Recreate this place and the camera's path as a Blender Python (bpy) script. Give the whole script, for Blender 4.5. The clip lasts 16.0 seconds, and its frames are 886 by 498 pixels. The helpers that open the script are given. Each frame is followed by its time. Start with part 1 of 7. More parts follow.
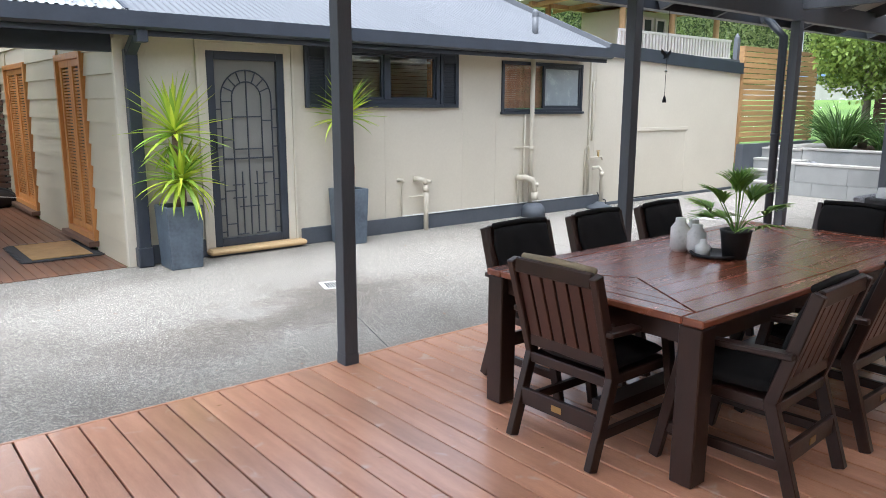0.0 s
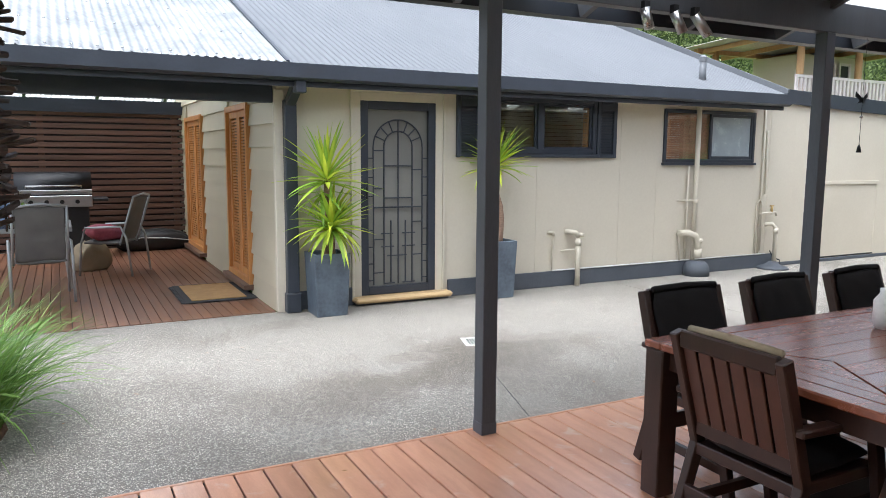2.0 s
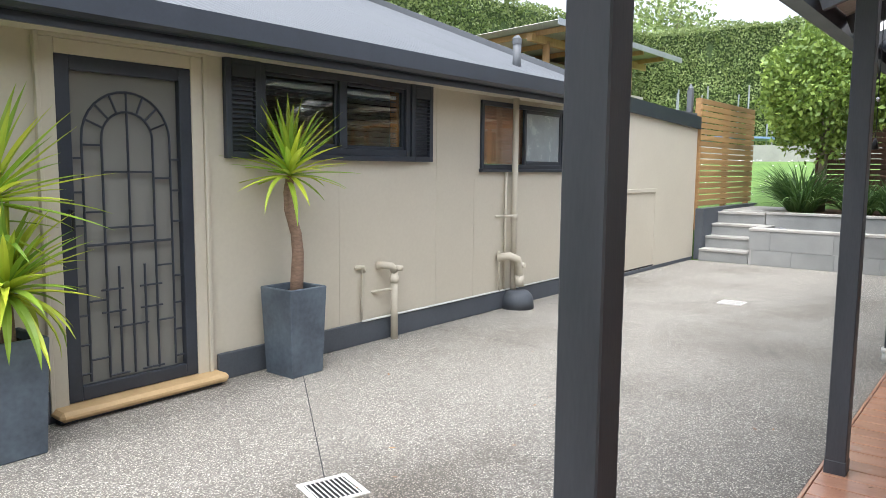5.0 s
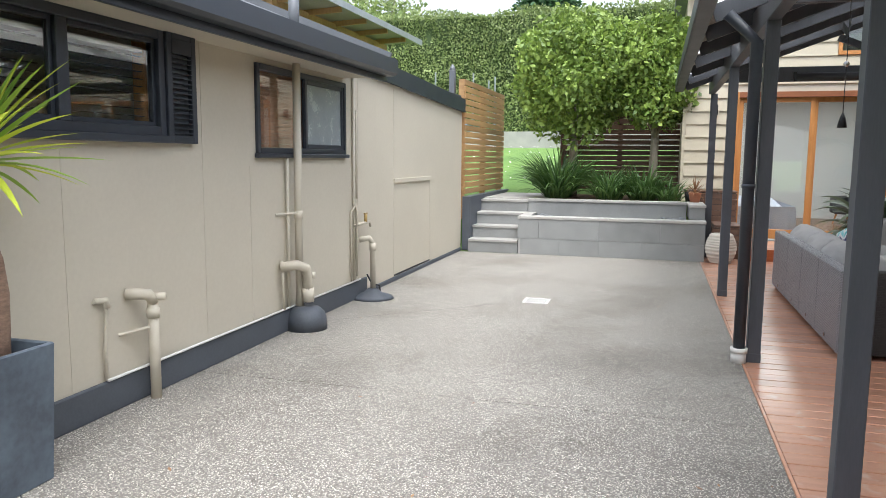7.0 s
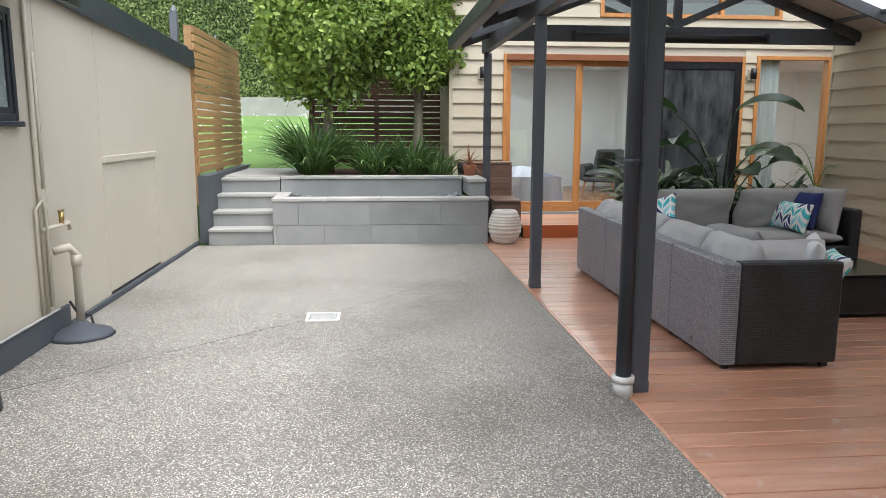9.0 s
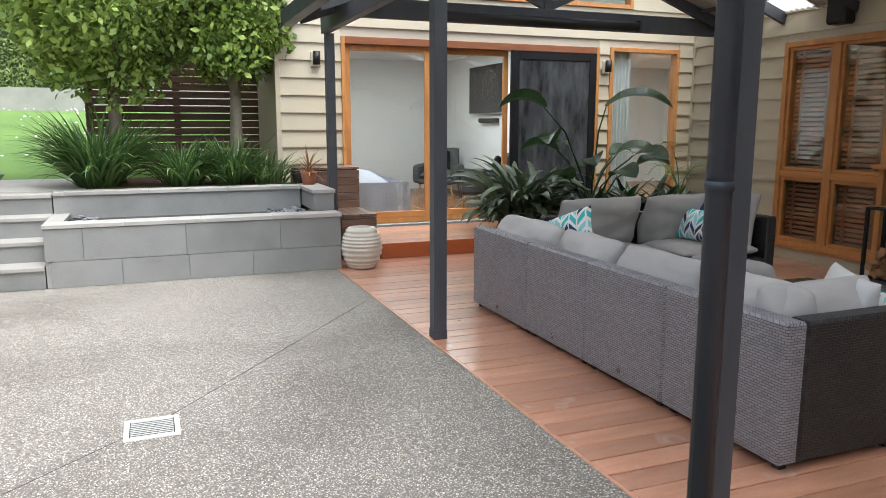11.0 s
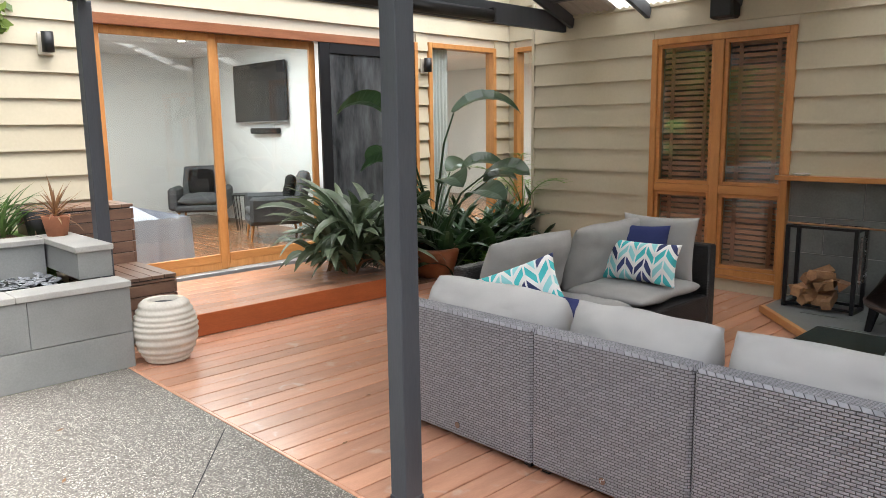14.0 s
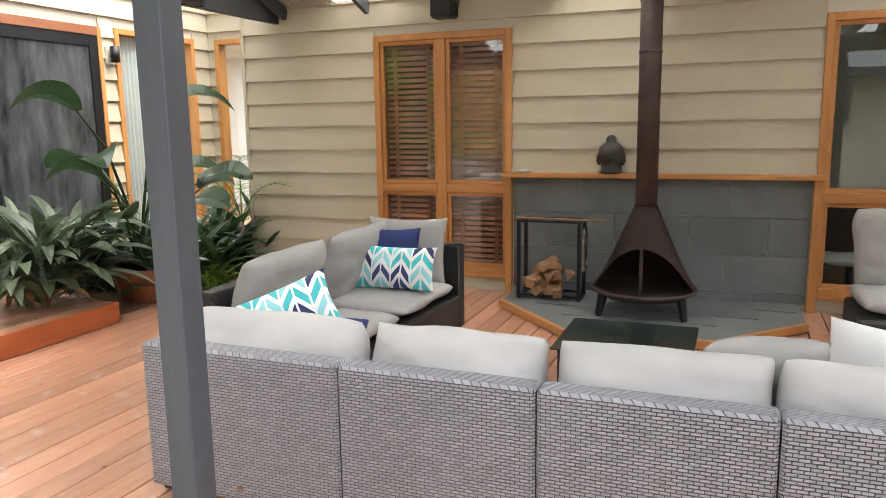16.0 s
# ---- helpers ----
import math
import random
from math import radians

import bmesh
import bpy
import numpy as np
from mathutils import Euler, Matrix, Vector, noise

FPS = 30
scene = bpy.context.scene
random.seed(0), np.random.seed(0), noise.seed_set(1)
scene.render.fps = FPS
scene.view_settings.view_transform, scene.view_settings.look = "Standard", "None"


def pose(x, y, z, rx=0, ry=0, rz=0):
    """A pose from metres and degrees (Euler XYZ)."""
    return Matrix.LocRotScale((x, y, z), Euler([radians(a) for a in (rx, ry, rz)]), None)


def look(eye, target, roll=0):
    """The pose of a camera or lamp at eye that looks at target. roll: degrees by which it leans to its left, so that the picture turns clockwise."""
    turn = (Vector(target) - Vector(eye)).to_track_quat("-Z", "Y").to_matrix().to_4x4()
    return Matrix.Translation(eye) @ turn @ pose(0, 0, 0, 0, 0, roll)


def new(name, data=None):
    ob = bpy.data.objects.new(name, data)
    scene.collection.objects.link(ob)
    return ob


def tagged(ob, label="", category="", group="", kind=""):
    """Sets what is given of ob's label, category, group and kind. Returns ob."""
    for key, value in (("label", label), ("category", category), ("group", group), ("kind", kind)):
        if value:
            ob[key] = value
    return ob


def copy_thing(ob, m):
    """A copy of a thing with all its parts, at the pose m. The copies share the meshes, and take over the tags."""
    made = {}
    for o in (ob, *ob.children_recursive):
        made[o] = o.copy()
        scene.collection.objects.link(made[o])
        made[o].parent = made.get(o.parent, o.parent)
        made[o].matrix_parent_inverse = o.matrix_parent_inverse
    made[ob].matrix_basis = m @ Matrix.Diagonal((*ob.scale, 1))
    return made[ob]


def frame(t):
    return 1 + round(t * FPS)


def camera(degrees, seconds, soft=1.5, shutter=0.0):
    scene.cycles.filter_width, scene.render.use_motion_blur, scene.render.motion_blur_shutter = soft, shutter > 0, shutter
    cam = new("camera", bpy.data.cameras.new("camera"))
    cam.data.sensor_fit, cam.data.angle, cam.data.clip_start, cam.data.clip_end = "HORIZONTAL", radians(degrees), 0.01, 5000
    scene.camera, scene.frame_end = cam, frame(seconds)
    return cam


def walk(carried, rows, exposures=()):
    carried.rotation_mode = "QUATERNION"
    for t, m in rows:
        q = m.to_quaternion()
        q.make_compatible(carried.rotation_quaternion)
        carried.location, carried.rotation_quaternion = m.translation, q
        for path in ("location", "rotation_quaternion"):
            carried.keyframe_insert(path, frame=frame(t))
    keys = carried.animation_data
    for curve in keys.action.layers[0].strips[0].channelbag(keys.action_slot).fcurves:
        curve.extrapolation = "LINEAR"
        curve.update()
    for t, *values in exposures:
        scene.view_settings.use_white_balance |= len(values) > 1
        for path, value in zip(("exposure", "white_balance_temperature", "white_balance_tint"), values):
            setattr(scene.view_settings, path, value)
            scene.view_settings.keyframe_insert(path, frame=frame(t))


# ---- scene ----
cam = camera(62.1, 16.0, soft=0.8)
PATH = [
    (0, (0.187, 0.069, 1.599), (1.433, 1.585, 1.213), 0.2),
    (0.5, (0.264, 0.047, 1.612), (1.295, 1.728, 1.275), 0.0),
    (1, (0.316, 0.058, 1.612), (1.198, 1.83, 1.323), -0.0),
    (1.5, (0.382, 0.117, 1.615), (1.236, 1.906, 1.349), 0.1),
    (2, (0.425, 0.352, 1.585), (1.341, 2.111, 1.33), 0.4),
    (2.5, (0.499, 0.671, 1.602), (1.518, 2.373, 1.348), 0.6),
    (3, (0.646, 1.12, 1.632), (1.787, 2.742, 1.377), 0.8),
    (3.5, (0.754, 1.557, 1.599), (2.007, 3.096, 1.347), 1.2),
    (6, (1.645, 4.074, 1.486), (3.393, 5.021, 1.264), 0.3),
    (6.5, (1.873, 4.306, 1.499), (3.705, 5.074, 1.264), 0.7),
    (7, (2.274, 4.588, 1.483), (4.181, 5.138, 1.235), 0.5),
    (7.5, (2.709, 4.881, 1.484), (4.659, 5.236, 1.213), 0.3),
    (8, (3.229, 5.054, 1.45), (5.201, 5.21, 1.159), 0.3),
    (8.5, (3.645, 5.17, 1.445), (5.621, 5.164, 1.135), 0.2),
    (9, (4.133, 5.312, 1.463), (6.099, 5.134, 1.14), 0.2),
    (9.5, (4.595, 5.406, 1.473), (6.542, 5.086, 1.145), 0.1),
    (10, (5.078, 5.521, 1.467), (6.996, 5.059, 1.135), 0.1),
    (12.5, (7.465, 5.708, 1.532), (9.13, 4.65, 1.206), -0.3),
    (13, (7.887, 5.718, 1.536), (9.481, 4.554, 1.212), -0.5),
    (13.5, (8.29, 5.697, 1.556), (9.805, 4.432, 1.233), -0.7),
    (14, (8.613, 5.698, 1.552), (10.034, 4.329, 1.23), -0.8),
    (14.5, (8.874, 5.654, 1.534), (10.177, 4.172, 1.212), -1.0),
    (15, (9.02, 5.586, 1.532), (10.171, 3.983, 1.208), -1.1),
    (15.5, (9.113, 5.552, 1.539), (10.069, 3.826, 1.209), -1.0),
    (16, (9.258, 5.53, 1.55), (9.987, 3.698, 1.216), -0.9),
]
walk(cam, [(t, look(eye, target, roll)) for t, eye, target, roll in PATH],
     exposures=[(0, 1.72, 5750, 10), (3.5, 1.55, 6000, 10), (6.5, 1.45, 6050, 10), (9.5, 1.35, 6050, 10), (12.5, 1.65, 6200, 10), (14.5, 2.05, 6400, 10), (16, 2.5, 6550, 10)])

# ---- light: bright overcast sky, wide soft sun ----
SUN_EL, SUN_AZ = 70.0, 248.0
world = bpy.data.worlds.new("sky")
scene.world = world
world.use_nodes = True
wn = world.node_tree.nodes
sky = wn.new("ShaderNodeTexSky")
sky.sky_type, sky.sun_disc = "NISHITA", False
sky.sun_elevation, sky.sun_rotation = radians(SUN_EL), radians(SUN_AZ)
sky.air_density, sky.dust_density, sky.ozone_density = 1.0, 4.0, 1.0
grey = wn.new("ShaderNodeHueSaturation")
grey.inputs["Saturation"].default_value = 0.3
world.node_tree.links.new(sky.outputs[0], grey.inputs["Color"])
world.node_tree.links.new(grey.outputs[0], wn["Background"].inputs["Color"])
wn["Background"].inputs["Strength"].default_value = 0.15
sun = new("sun", bpy.data.lights.new("sun", "SUN"))
sun.data.energy, sun.data.angle, sun.data.color = 1.0, radians(70), (1.0, 0.98, 0.95)
az = radians(SUN_AZ)
sun.matrix_world = look((0, 0, 0), (-math.sin(az) * math.cos(radians(SUN_EL)), -math.cos(az) * math.cos(radians(SUN_EL)), -math.sin(radians(SUN_EL))))


# ---- materials ----
def mk(name, c, c2=None, rough=0.6, metal=0.0, scale=6.0, grain=60.0, bump=0.15, rand=0.0, stretch=(1, 1, 1), depth=0.004, spec=0.5, mixlo=0.35, mixhi=0.65, coat=0.0, trans=0.0, coatr=0.22, scuff=0.0):
    """Two-scale noise between two colours, rough and bumped by its grain."""
    m = bpy.data.materials.new(name)
    m.use_nodes = True
    n, l = m.node_tree.nodes, m.node_tree.links
    b = n["Principled BSDF"]
    tc, oi = n.new("ShaderNodeTexCoord"), n.new("ShaderNodeObjectInfo")
    shift = n.new("ShaderNodeVectorMath")
    shift.operation = "MULTIPLY_ADD"
    l.new(oi.outputs["Random"], shift.inputs[0])
    shift.inputs[1].default_value = (17, 31, 23)
    l.new(tc.outputs["Object"], shift.inputs[2])
    mp = n.new("ShaderNodeMapping")
    mp.inputs["Scale"].default_value = stretch
    l.new(shift.outputs[0], mp.inputs["Vector"])
    big, small = n.new("ShaderNodeTexNoise"), n.new("ShaderNodeTexNoise")
    big.inputs["Scale"].default_value, big.inputs["Detail"].default_value = scale, 5
    small.inputs["Scale"].default_value, small.inputs["Detail"].default_value = grain, 3
    for t in (big, small):
        l.new(mp.outputs[0], t.inputs["Vector"])
    add = n.new("ShaderNodeMath")
    add.operation = "MULTIPLY_ADD"
    add.inputs[1].default_value = 0.35
    l.new(small.outputs["Fac"], add.inputs[0])
    mul = n.new("ShaderNodeMath")
    mul.operation = "MULTIPLY"
    mul.inputs[1].default_value = 0.65
    l.new(big.outputs["Fac"], mul.inputs[0])
    l.new(mul.outputs[0], add.inputs[2])
    ramp = n.new("ShaderNodeValToRGB")
    c2 = c2 or tuple(v * 0.8 for v in c)
    ramp.color_ramp.elements[0].position, ramp.color_ramp.elements[1].position = mixlo, mixhi
    ramp.color_ramp.elements[0].color, ramp.color_ramp.elements[1].color = (*c2, 1), (*c, 1)
    l.new(add.outputs[0], ramp.inputs[0])
    out = ramp.outputs[0]
    if rand:
        hsv = n.new("ShaderNodeHueSaturation")
        mr = n.new("ShaderNodeMapRange")
        mr.inputs["To Min"].default_value, mr.inputs["To Max"].default_value = 1 - rand, 1 + rand
        l.new(oi.outputs["Random"], mr.inputs["Value"])
        l.new(mr.outputs[0], hsv.inputs["Value"])
        l.new(out, hsv.inputs["Color"])
        out = hsv.outputs[0]
    if scuff:
        sp, sr, sm = n.new("ShaderNodeTexNoise"), n.new("ShaderNodeMapRange"), n.new("ShaderNodeMix")
        sp.inputs["Scale"].default_value, sp.inputs["Detail"].default_value, sp.inputs["Distortion"].default_value = 7.0, 6, 0.6
        l.new(shift.outputs[0], sp.inputs["Vector"])
        sr.inputs["From Min"].default_value, sr.inputs["From Max"].default_value, sr.inputs["To Max"].default_value = 0.62, 0.72, scuff
        l.new(sp.outputs["Fac"], sr.inputs["Value"])
        sm.data_type = "RGBA"
        sm.inputs[7].default_value = (0.62, 0.5, 0.42, 1)
        l.new(sr.outputs[0], sm.inputs[0])
        l.new(out, sm.inputs[6])
        out = sm.outputs[2]
    l.new(out, b.inputs["Base Color"])
    b.inputs["Metallic"].default_value = metal
    b.inputs["Specular IOR Level"].default_value = spec
    b.inputs["Coat Weight"].default_value, b.inputs["Coat Roughness"].default_value = coat, coatr
    rr = n.new("ShaderNodeMapRange")
    rr.inputs["To Min"].default_value, rr.inputs["To Max"].default_value = max(0.02, rough - 0.12), min(1, rough + 0.12)
    l.new(add.outputs[0], rr.inputs["Value"])
    l.new(rr.outputs[0], b.inputs["Roughness"])
    bp = n.new("ShaderNodeBump")
    bp.inputs["Strength"].default_value, bp.inputs["Distance"].default_value = bump, depth
    l.new(small.outputs["Fac"], bp.inputs["Height"])
    l.new(bp.outputs[0], b.inputs["Normal"])
    if trans:
        b.inputs["Transmission Weight"].default_value = trans
    return m


def leafmat(name, c, c2, rough=0.45, spread=0.25):
    """Leaves: each island its own tone, some light let through."""
    m = bpy.data.materials.new(name)
    m.use_nodes = True
    n, l = m.node_tree.nodes, m.node_tree.links
    b = n["Principled BSDF"]
    g = n.new("ShaderNodeNewGeometry")
    ramp = n.new("ShaderNodeValToRGB")
    ramp.color_ramp.elements[0].color, ramp.color_ramp.elements[1].color = (*c2, 1), (*c, 1)
    l.new(g.outputs["Random Per Island"], ramp.inputs[0])
    tex = n.new("ShaderNodeTexNoise")
    tex.inputs["Scale"].default_value = 1.3
    hsv = n.new("ShaderNodeHueSaturation")
    mr = n.new("ShaderNodeMapRange")
    mr.inputs["To Min"].default_value, mr.inputs["To Max"].default_value = 1 - spread * 2, 1 + spread * 2
    l.new(tex.outputs["Fac"], mr.inputs["Value"])
    l.new(mr.outputs[0], hsv.inputs["Value"])
    l.new(ramp.outputs[0], hsv.inputs["Color"])
    l.new(hsv.outputs[0], b.inputs["Base Color"])
    b.inputs["Roughness"].default_value = rough
    tl = n.new("ShaderNodeBsdfTranslucent")
    l.new(hsv.outputs[0], tl.inputs["Color"])
    mix = n.new("ShaderNodeMixShader")
    mix.inputs[0].default_value = 0.3
    l.new(b.outputs[0], mix.inputs[1])
    l.new(tl.outputs[0], mix.inputs[2])
    l.new(mix.outputs[0], n["Material Output"].inputs["Surface"])
    return m


def aggregate():
    """Exposed-aggregate concrete: small stones in grey cement, damp and worn patches."""
    m = mk("aggregate", (0.4, 0.39, 0.37), rough=0.75)
    n, l = m.node_tree.nodes, m.node_tree.links
    b = n["Principled BSDF"]
    tc = n.new("ShaderNodeTexCoord")
    vo = n.new("ShaderNodeTexVoronoi")
    vo.inputs["Scale"].default_value = 125
    l.new(tc.outputs["Object"], vo.inputs["Vector"])
    sep = n.new("ShaderNodeSeparateColor")
    l.new(vo.outputs["Color"], sep.inputs[0])
    r = n.new("ShaderNodeValToRGB")
    e = r.color_ramp.elements
    e[0].position, e[0].color = 0.0, (0.08, 0.077, 0.07, 1)
    e[1].position, e[1].color = 1.0, (0.74, 0.71, 0.64, 1)
    for p, c in ((0.3, (0.25, 0.238, 0.213, 1)), (0.6, (0.38, 0.362, 0.32, 1)), (0.85, (0.55, 0.525, 0.468, 1))):
        k = e.new(p)
        k.color = c
    l.new(sep.outputs[0], r.inputs[0])
    cem = n.new("ShaderNodeMath")
    cem.operation, cem.inputs[1].default_value = "GREATER_THAN", 0.5
    l.new(vo.outputs["Distance"], cem.inputs[0])
    mix1 = n.new("ShaderNodeMix")
    mix1.data_type = "RGBA"
    mix1.inputs[7].default_value = (0.18, 0.17, 0.148, 1)
    l.new(cem.outputs[0], mix1.inputs[0])
    l.new(r.outputs[0], mix1.inputs[6])
    patch = n.new("ShaderNodeTexNoise")
    patch.inputs["Scale"].default_value, patch.inputs["Detail"].default_value = 0.7, 9
    l.new(tc.outputs["Object"], patch.inputs["Vector"])
    pr = n.new("ShaderNodeValToRGB")
    pe = pr.color_ramp.elements
    pe[0].position, pe[0].color = 0.32, (0.76, 0.73, 0.7, 1)
    pe[1].position, pe[1].color = 0.52, (1.08, 1.05, 1.03, 1)
    l.new(patch.outputs["Fac"], pr.inputs[0])
    mul = n.new("ShaderNodeMix")
    mul.data_type, mul.blend_type = "RGBA", "MULTIPLY"
    mul.inputs[0].default_value = 1
    l.new(mix1.outputs[2], mul.inputs[6])
    l.new(pr.outputs[0], mul.inputs[7])
    # damp run-off towards the drain
    warp = n.new("ShaderNodeTexNoise")
    warp.inputs["Scale"].default_value, warp.inputs["Detail"].default_value = 1.6, 6
    l.new(tc.outputs["Object"], warp.inputs["Vector"])
    off = n.new("ShaderNodeVectorMath")
    off.operation = "MULTIPLY_ADD"
    off.inputs[1].default_value = (1.5, 1.5, 0)
    l.new(warp.outputs["Color"], off.inputs[0])
    l.new(tc.outputs["Object"], off.inputs[2])
    mp = n.new("ShaderNodeMapping")
    mp.vector_type = "TEXTURE"
    mp.inputs["Location"].default_value = (3.45, 5.85, 0.4)
    mp.inputs["Rotation"].default_value = (0, 0, radians(12))
    mp.inputs["Scale"].default_value = (2.3, 0.62, 1)
    l.new(off.outputs[0], mp.inputs["Vector"])
    dist = n.new("ShaderNodeVectorMath")
    dist.operation = "LENGTH"
    l.new(mp.outputs[0], dist.inputs[0])
    wet = n.new("ShaderNodeValToRGB")
    we = wet.color_ramp.elements
    we[0].position, we[0].color = 0.35, (0.6, 0.57, 0.53, 1)
    we[1].position, we[1].color = 1.0, (1, 1, 1, 1)
    l.new(dist.outputs["Value"], wet.inputs[0])
    damp = n.new("ShaderNodeMix")
    damp.data_type, damp.blend_type = "RGBA", "MULTIPLY"
    damp.inputs[0].default_value = 1
    l.new(mul.outputs[2], damp.inputs[6])
    l.new(wet.outputs[0], damp.inputs[7])
    l.new(damp.outputs[2], b.inputs["Base Color"])
    bp = n.new("ShaderNodeBump")
    bp.invert = True
    bp.inputs["Strength"].default_value, bp.inputs["Distance"].default_value = 0.8, 0.005
    l.new(vo.outputs["Distance"], bp.inputs["Height"])
    l.new(bp.outputs[0], b.inputs["Normal"])
    return m


def wicker(name, c, c2):
    """Flat woven strands in staggered rows, dark gaps between."""
    m = mk(name, c, rough=0.45)
    n, l = m.node_tree.nodes, m.node_tree.links
    b = n["Principled BSDF"]
    tc = n.new("ShaderNodeTexCoord")
    s = n.new("ShaderNodeSeparateXYZ")
    l.new(tc.outputs["Object"], s.inputs[0])
    a = n.new("ShaderNodeMath")
    l.new(s.outputs[0], a.inputs[0])
    l.new(s.outputs[1], a.inputs[1])
    cb = n.new("ShaderNodeCombineXYZ")
    l.new(a.outputs[0], cb.inputs[0])
    sn, sq, vv = n.new("ShaderNodeSeparateXYZ"), n.new("ShaderNodeMath"), n.new("ShaderNodeMath")
    l.new(tc.outputs["Normal"], sn.inputs[0])
    sq.operation, vv.operation = "ABSOLUTE", "MULTIPLY_ADD"
    l.new(sn.outputs[2], sq.inputs[0])
    l.new(sq.outputs[0], vv.inputs[0])
    l.new(s.outputs[1], vv.inputs[1])
    l.new(s.outputs[2], vv.inputs[2])
    l.new(vv.outputs[0], cb.inputs[1])
    br = n.new("ShaderNodeTexBrick")
    br.inputs["Scale"].default_value = 1
    br.inputs["Brick Width"].default_value, br.inputs["Row Height"].default_value = 0.034, 0.0125
    br.inputs["Mortar Size"].default_value, br.inputs["Mortar Smooth"].default_value = 0.0026, 1.0
    br.inputs["Color1"].default_value, br.inputs["Color2"].default_value = (*c, 1), (*c2, 1)
    br.inputs["Mortar"].default_value = tuple(v * 0.2 for v in c) + (1,)
    l.new(cb.outputs[0], br.inputs["Vector"])
    l.new(br.outputs["Color"], b.inputs["Base Color"])
    bp = n.new("ShaderNodeBump")
    bp.invert = True
    bp.inputs["Strength"].default_value, bp.inputs["Distance"].default_value = 0.9, 0.006
    l.new(br.outputs["Fac"], bp.inputs["Height"])
    l.new(bp.outputs[0], b.inputs["Normal"])
    return m


def chevron():
    """White cushion cloth printed with navy, teal and pale chevron bars."""
    m = mk("chevron_cloth", (0.8, 0.8, 0.78), rough=0.9)
    n, l = m.node_tree.nodes, m.node_tree.links
    b = n["Principled BSDF"]

    def op(kind, x, y):
        k = n.new("ShaderNodeMath")
        k.operation = kind
        for i, v in enumerate((x, y)):
            if hasattr(v, "links"):
                l.new(v, k.inputs[i])
            elif v is not None:
                k.inputs[i].default_value = v
        return k.outputs[0]
    tc = n.new("ShaderNodeTexCoord")
    s = n.new("ShaderNodeSeparateXYZ")
    l.new(tc.outputs["Object"], s.inputs[0])
    u, v = op("MULTIPLY", s.outputs[0], 14.0), op("MULTIPLY", s.outputs[2], 11.0)
    col = op("FLOOR", u, None)
    fu = op("FRACT", u, None)
    par = op("MODULO", op("ABSOLUTE", col, None), 2.0)
    slope = op("MULTIPLY", op("SUBTRACT", fu, 0.5), op("SUBTRACT", op("MULTIPLY", par, 2.0), 1.0))
    w = op("ADD", v, slope)
    row = op("FLOOR", w, None)
    fw = op("FRACT", w, None)
    inside = op("MULTIPLY", op("MULTIPLY", op("GREATER_THAN", fu, 0.08), op("LESS_THAN", fu, 0.92)),
                op("MULTIPLY", op("GREATER_THAN", fw, 0.2), op("LESS_THAN", fw, 0.8)))
    cb = n.new("ShaderNodeCombineXYZ")
    l.new(op("FLOOR", op("MULTIPLY", op("ADD", col, 40.0), 0.5), None), cb.inputs[0])
    l.new(row, cb.inputs[1])
    wnz = n.new("ShaderNodeTexWhiteNoise")
    l.new(cb.outputs[0], wnz.inputs["Vector"])
    r = n.new("ShaderNodeValToRGB")
    r.color_ramp.interpolation = "CONSTANT"
    e = r.color_ramp.elements
    e[0].position, e[0].color = 0, (0.035, 0.045, 0.13, 1)
    e[1].position, e[1].color = 0.4, (0.07, 0.5, 0.52, 1)
    k = e.new(0.7)
    k.color = (0.3, 0.65, 0.66, 1)
    k = e.new(0.85)
    k.color = (0.05, 0.065, 0.18, 1)
    l.new(wnz.outputs["Value"], r.inputs[0])
    mix = n.new("ShaderNodeMix")
    mix.data_type = "RGBA"
    mix.inputs[6].default_value = (0.78, 0.78, 0.76, 1)
    l.new(inside, mix.inputs[0])
    l.new(r.outputs[0], mix.inputs[7])
    l.new(mix.outputs[2], b.inputs["Base Color"])
    return m


def glassmat(name, tint=(0.95, 0.98, 0.97), rough=0.0):
    """A pane: clear with a mirror share that grows at grazing angles."""
    m = bpy.data.materials.new(name)
    m.use_nodes = True
    n, l = m.node_tree.nodes, m.node_tree.links
    n.remove(n["Principled BSDF"])
    tr, gl, mix = n.new("ShaderNodeBsdfTransparent"), n.new("ShaderNodeBsdfGlossy"), n.new("ShaderNodeMixShader")
    lw, pw, sc = n.new("ShaderNodeLayerWeight"), n.new("ShaderNodeMath"), n.new("ShaderNodeMath")
    tr.inputs[0].default_value = (*tint, 1)
    gl.inputs["Roughness"].default_value = rough
    lw.inputs["Blend"].default_value = 0.5
    pw.operation, pw.inputs[1].default_value = "POWER", 4.0
    sc.operation, sc.inputs[1].default_value, sc.inputs[2].default_value = "MULTIPLY_ADD", 0.8, 0.085
    l.new(lw.outputs["Facing"], pw.inputs[0])
    l.new(pw.outputs[0], sc.inputs[0])
    l.new(sc.outputs[0], mix.inputs[0])
    l.new(tr.outputs[0], mix.inputs[1])
    l.new(gl.outputs[0], mix.inputs[2])
    l.new(mix.outputs[0], n["Material Output"].inputs["Surface"])
    return m


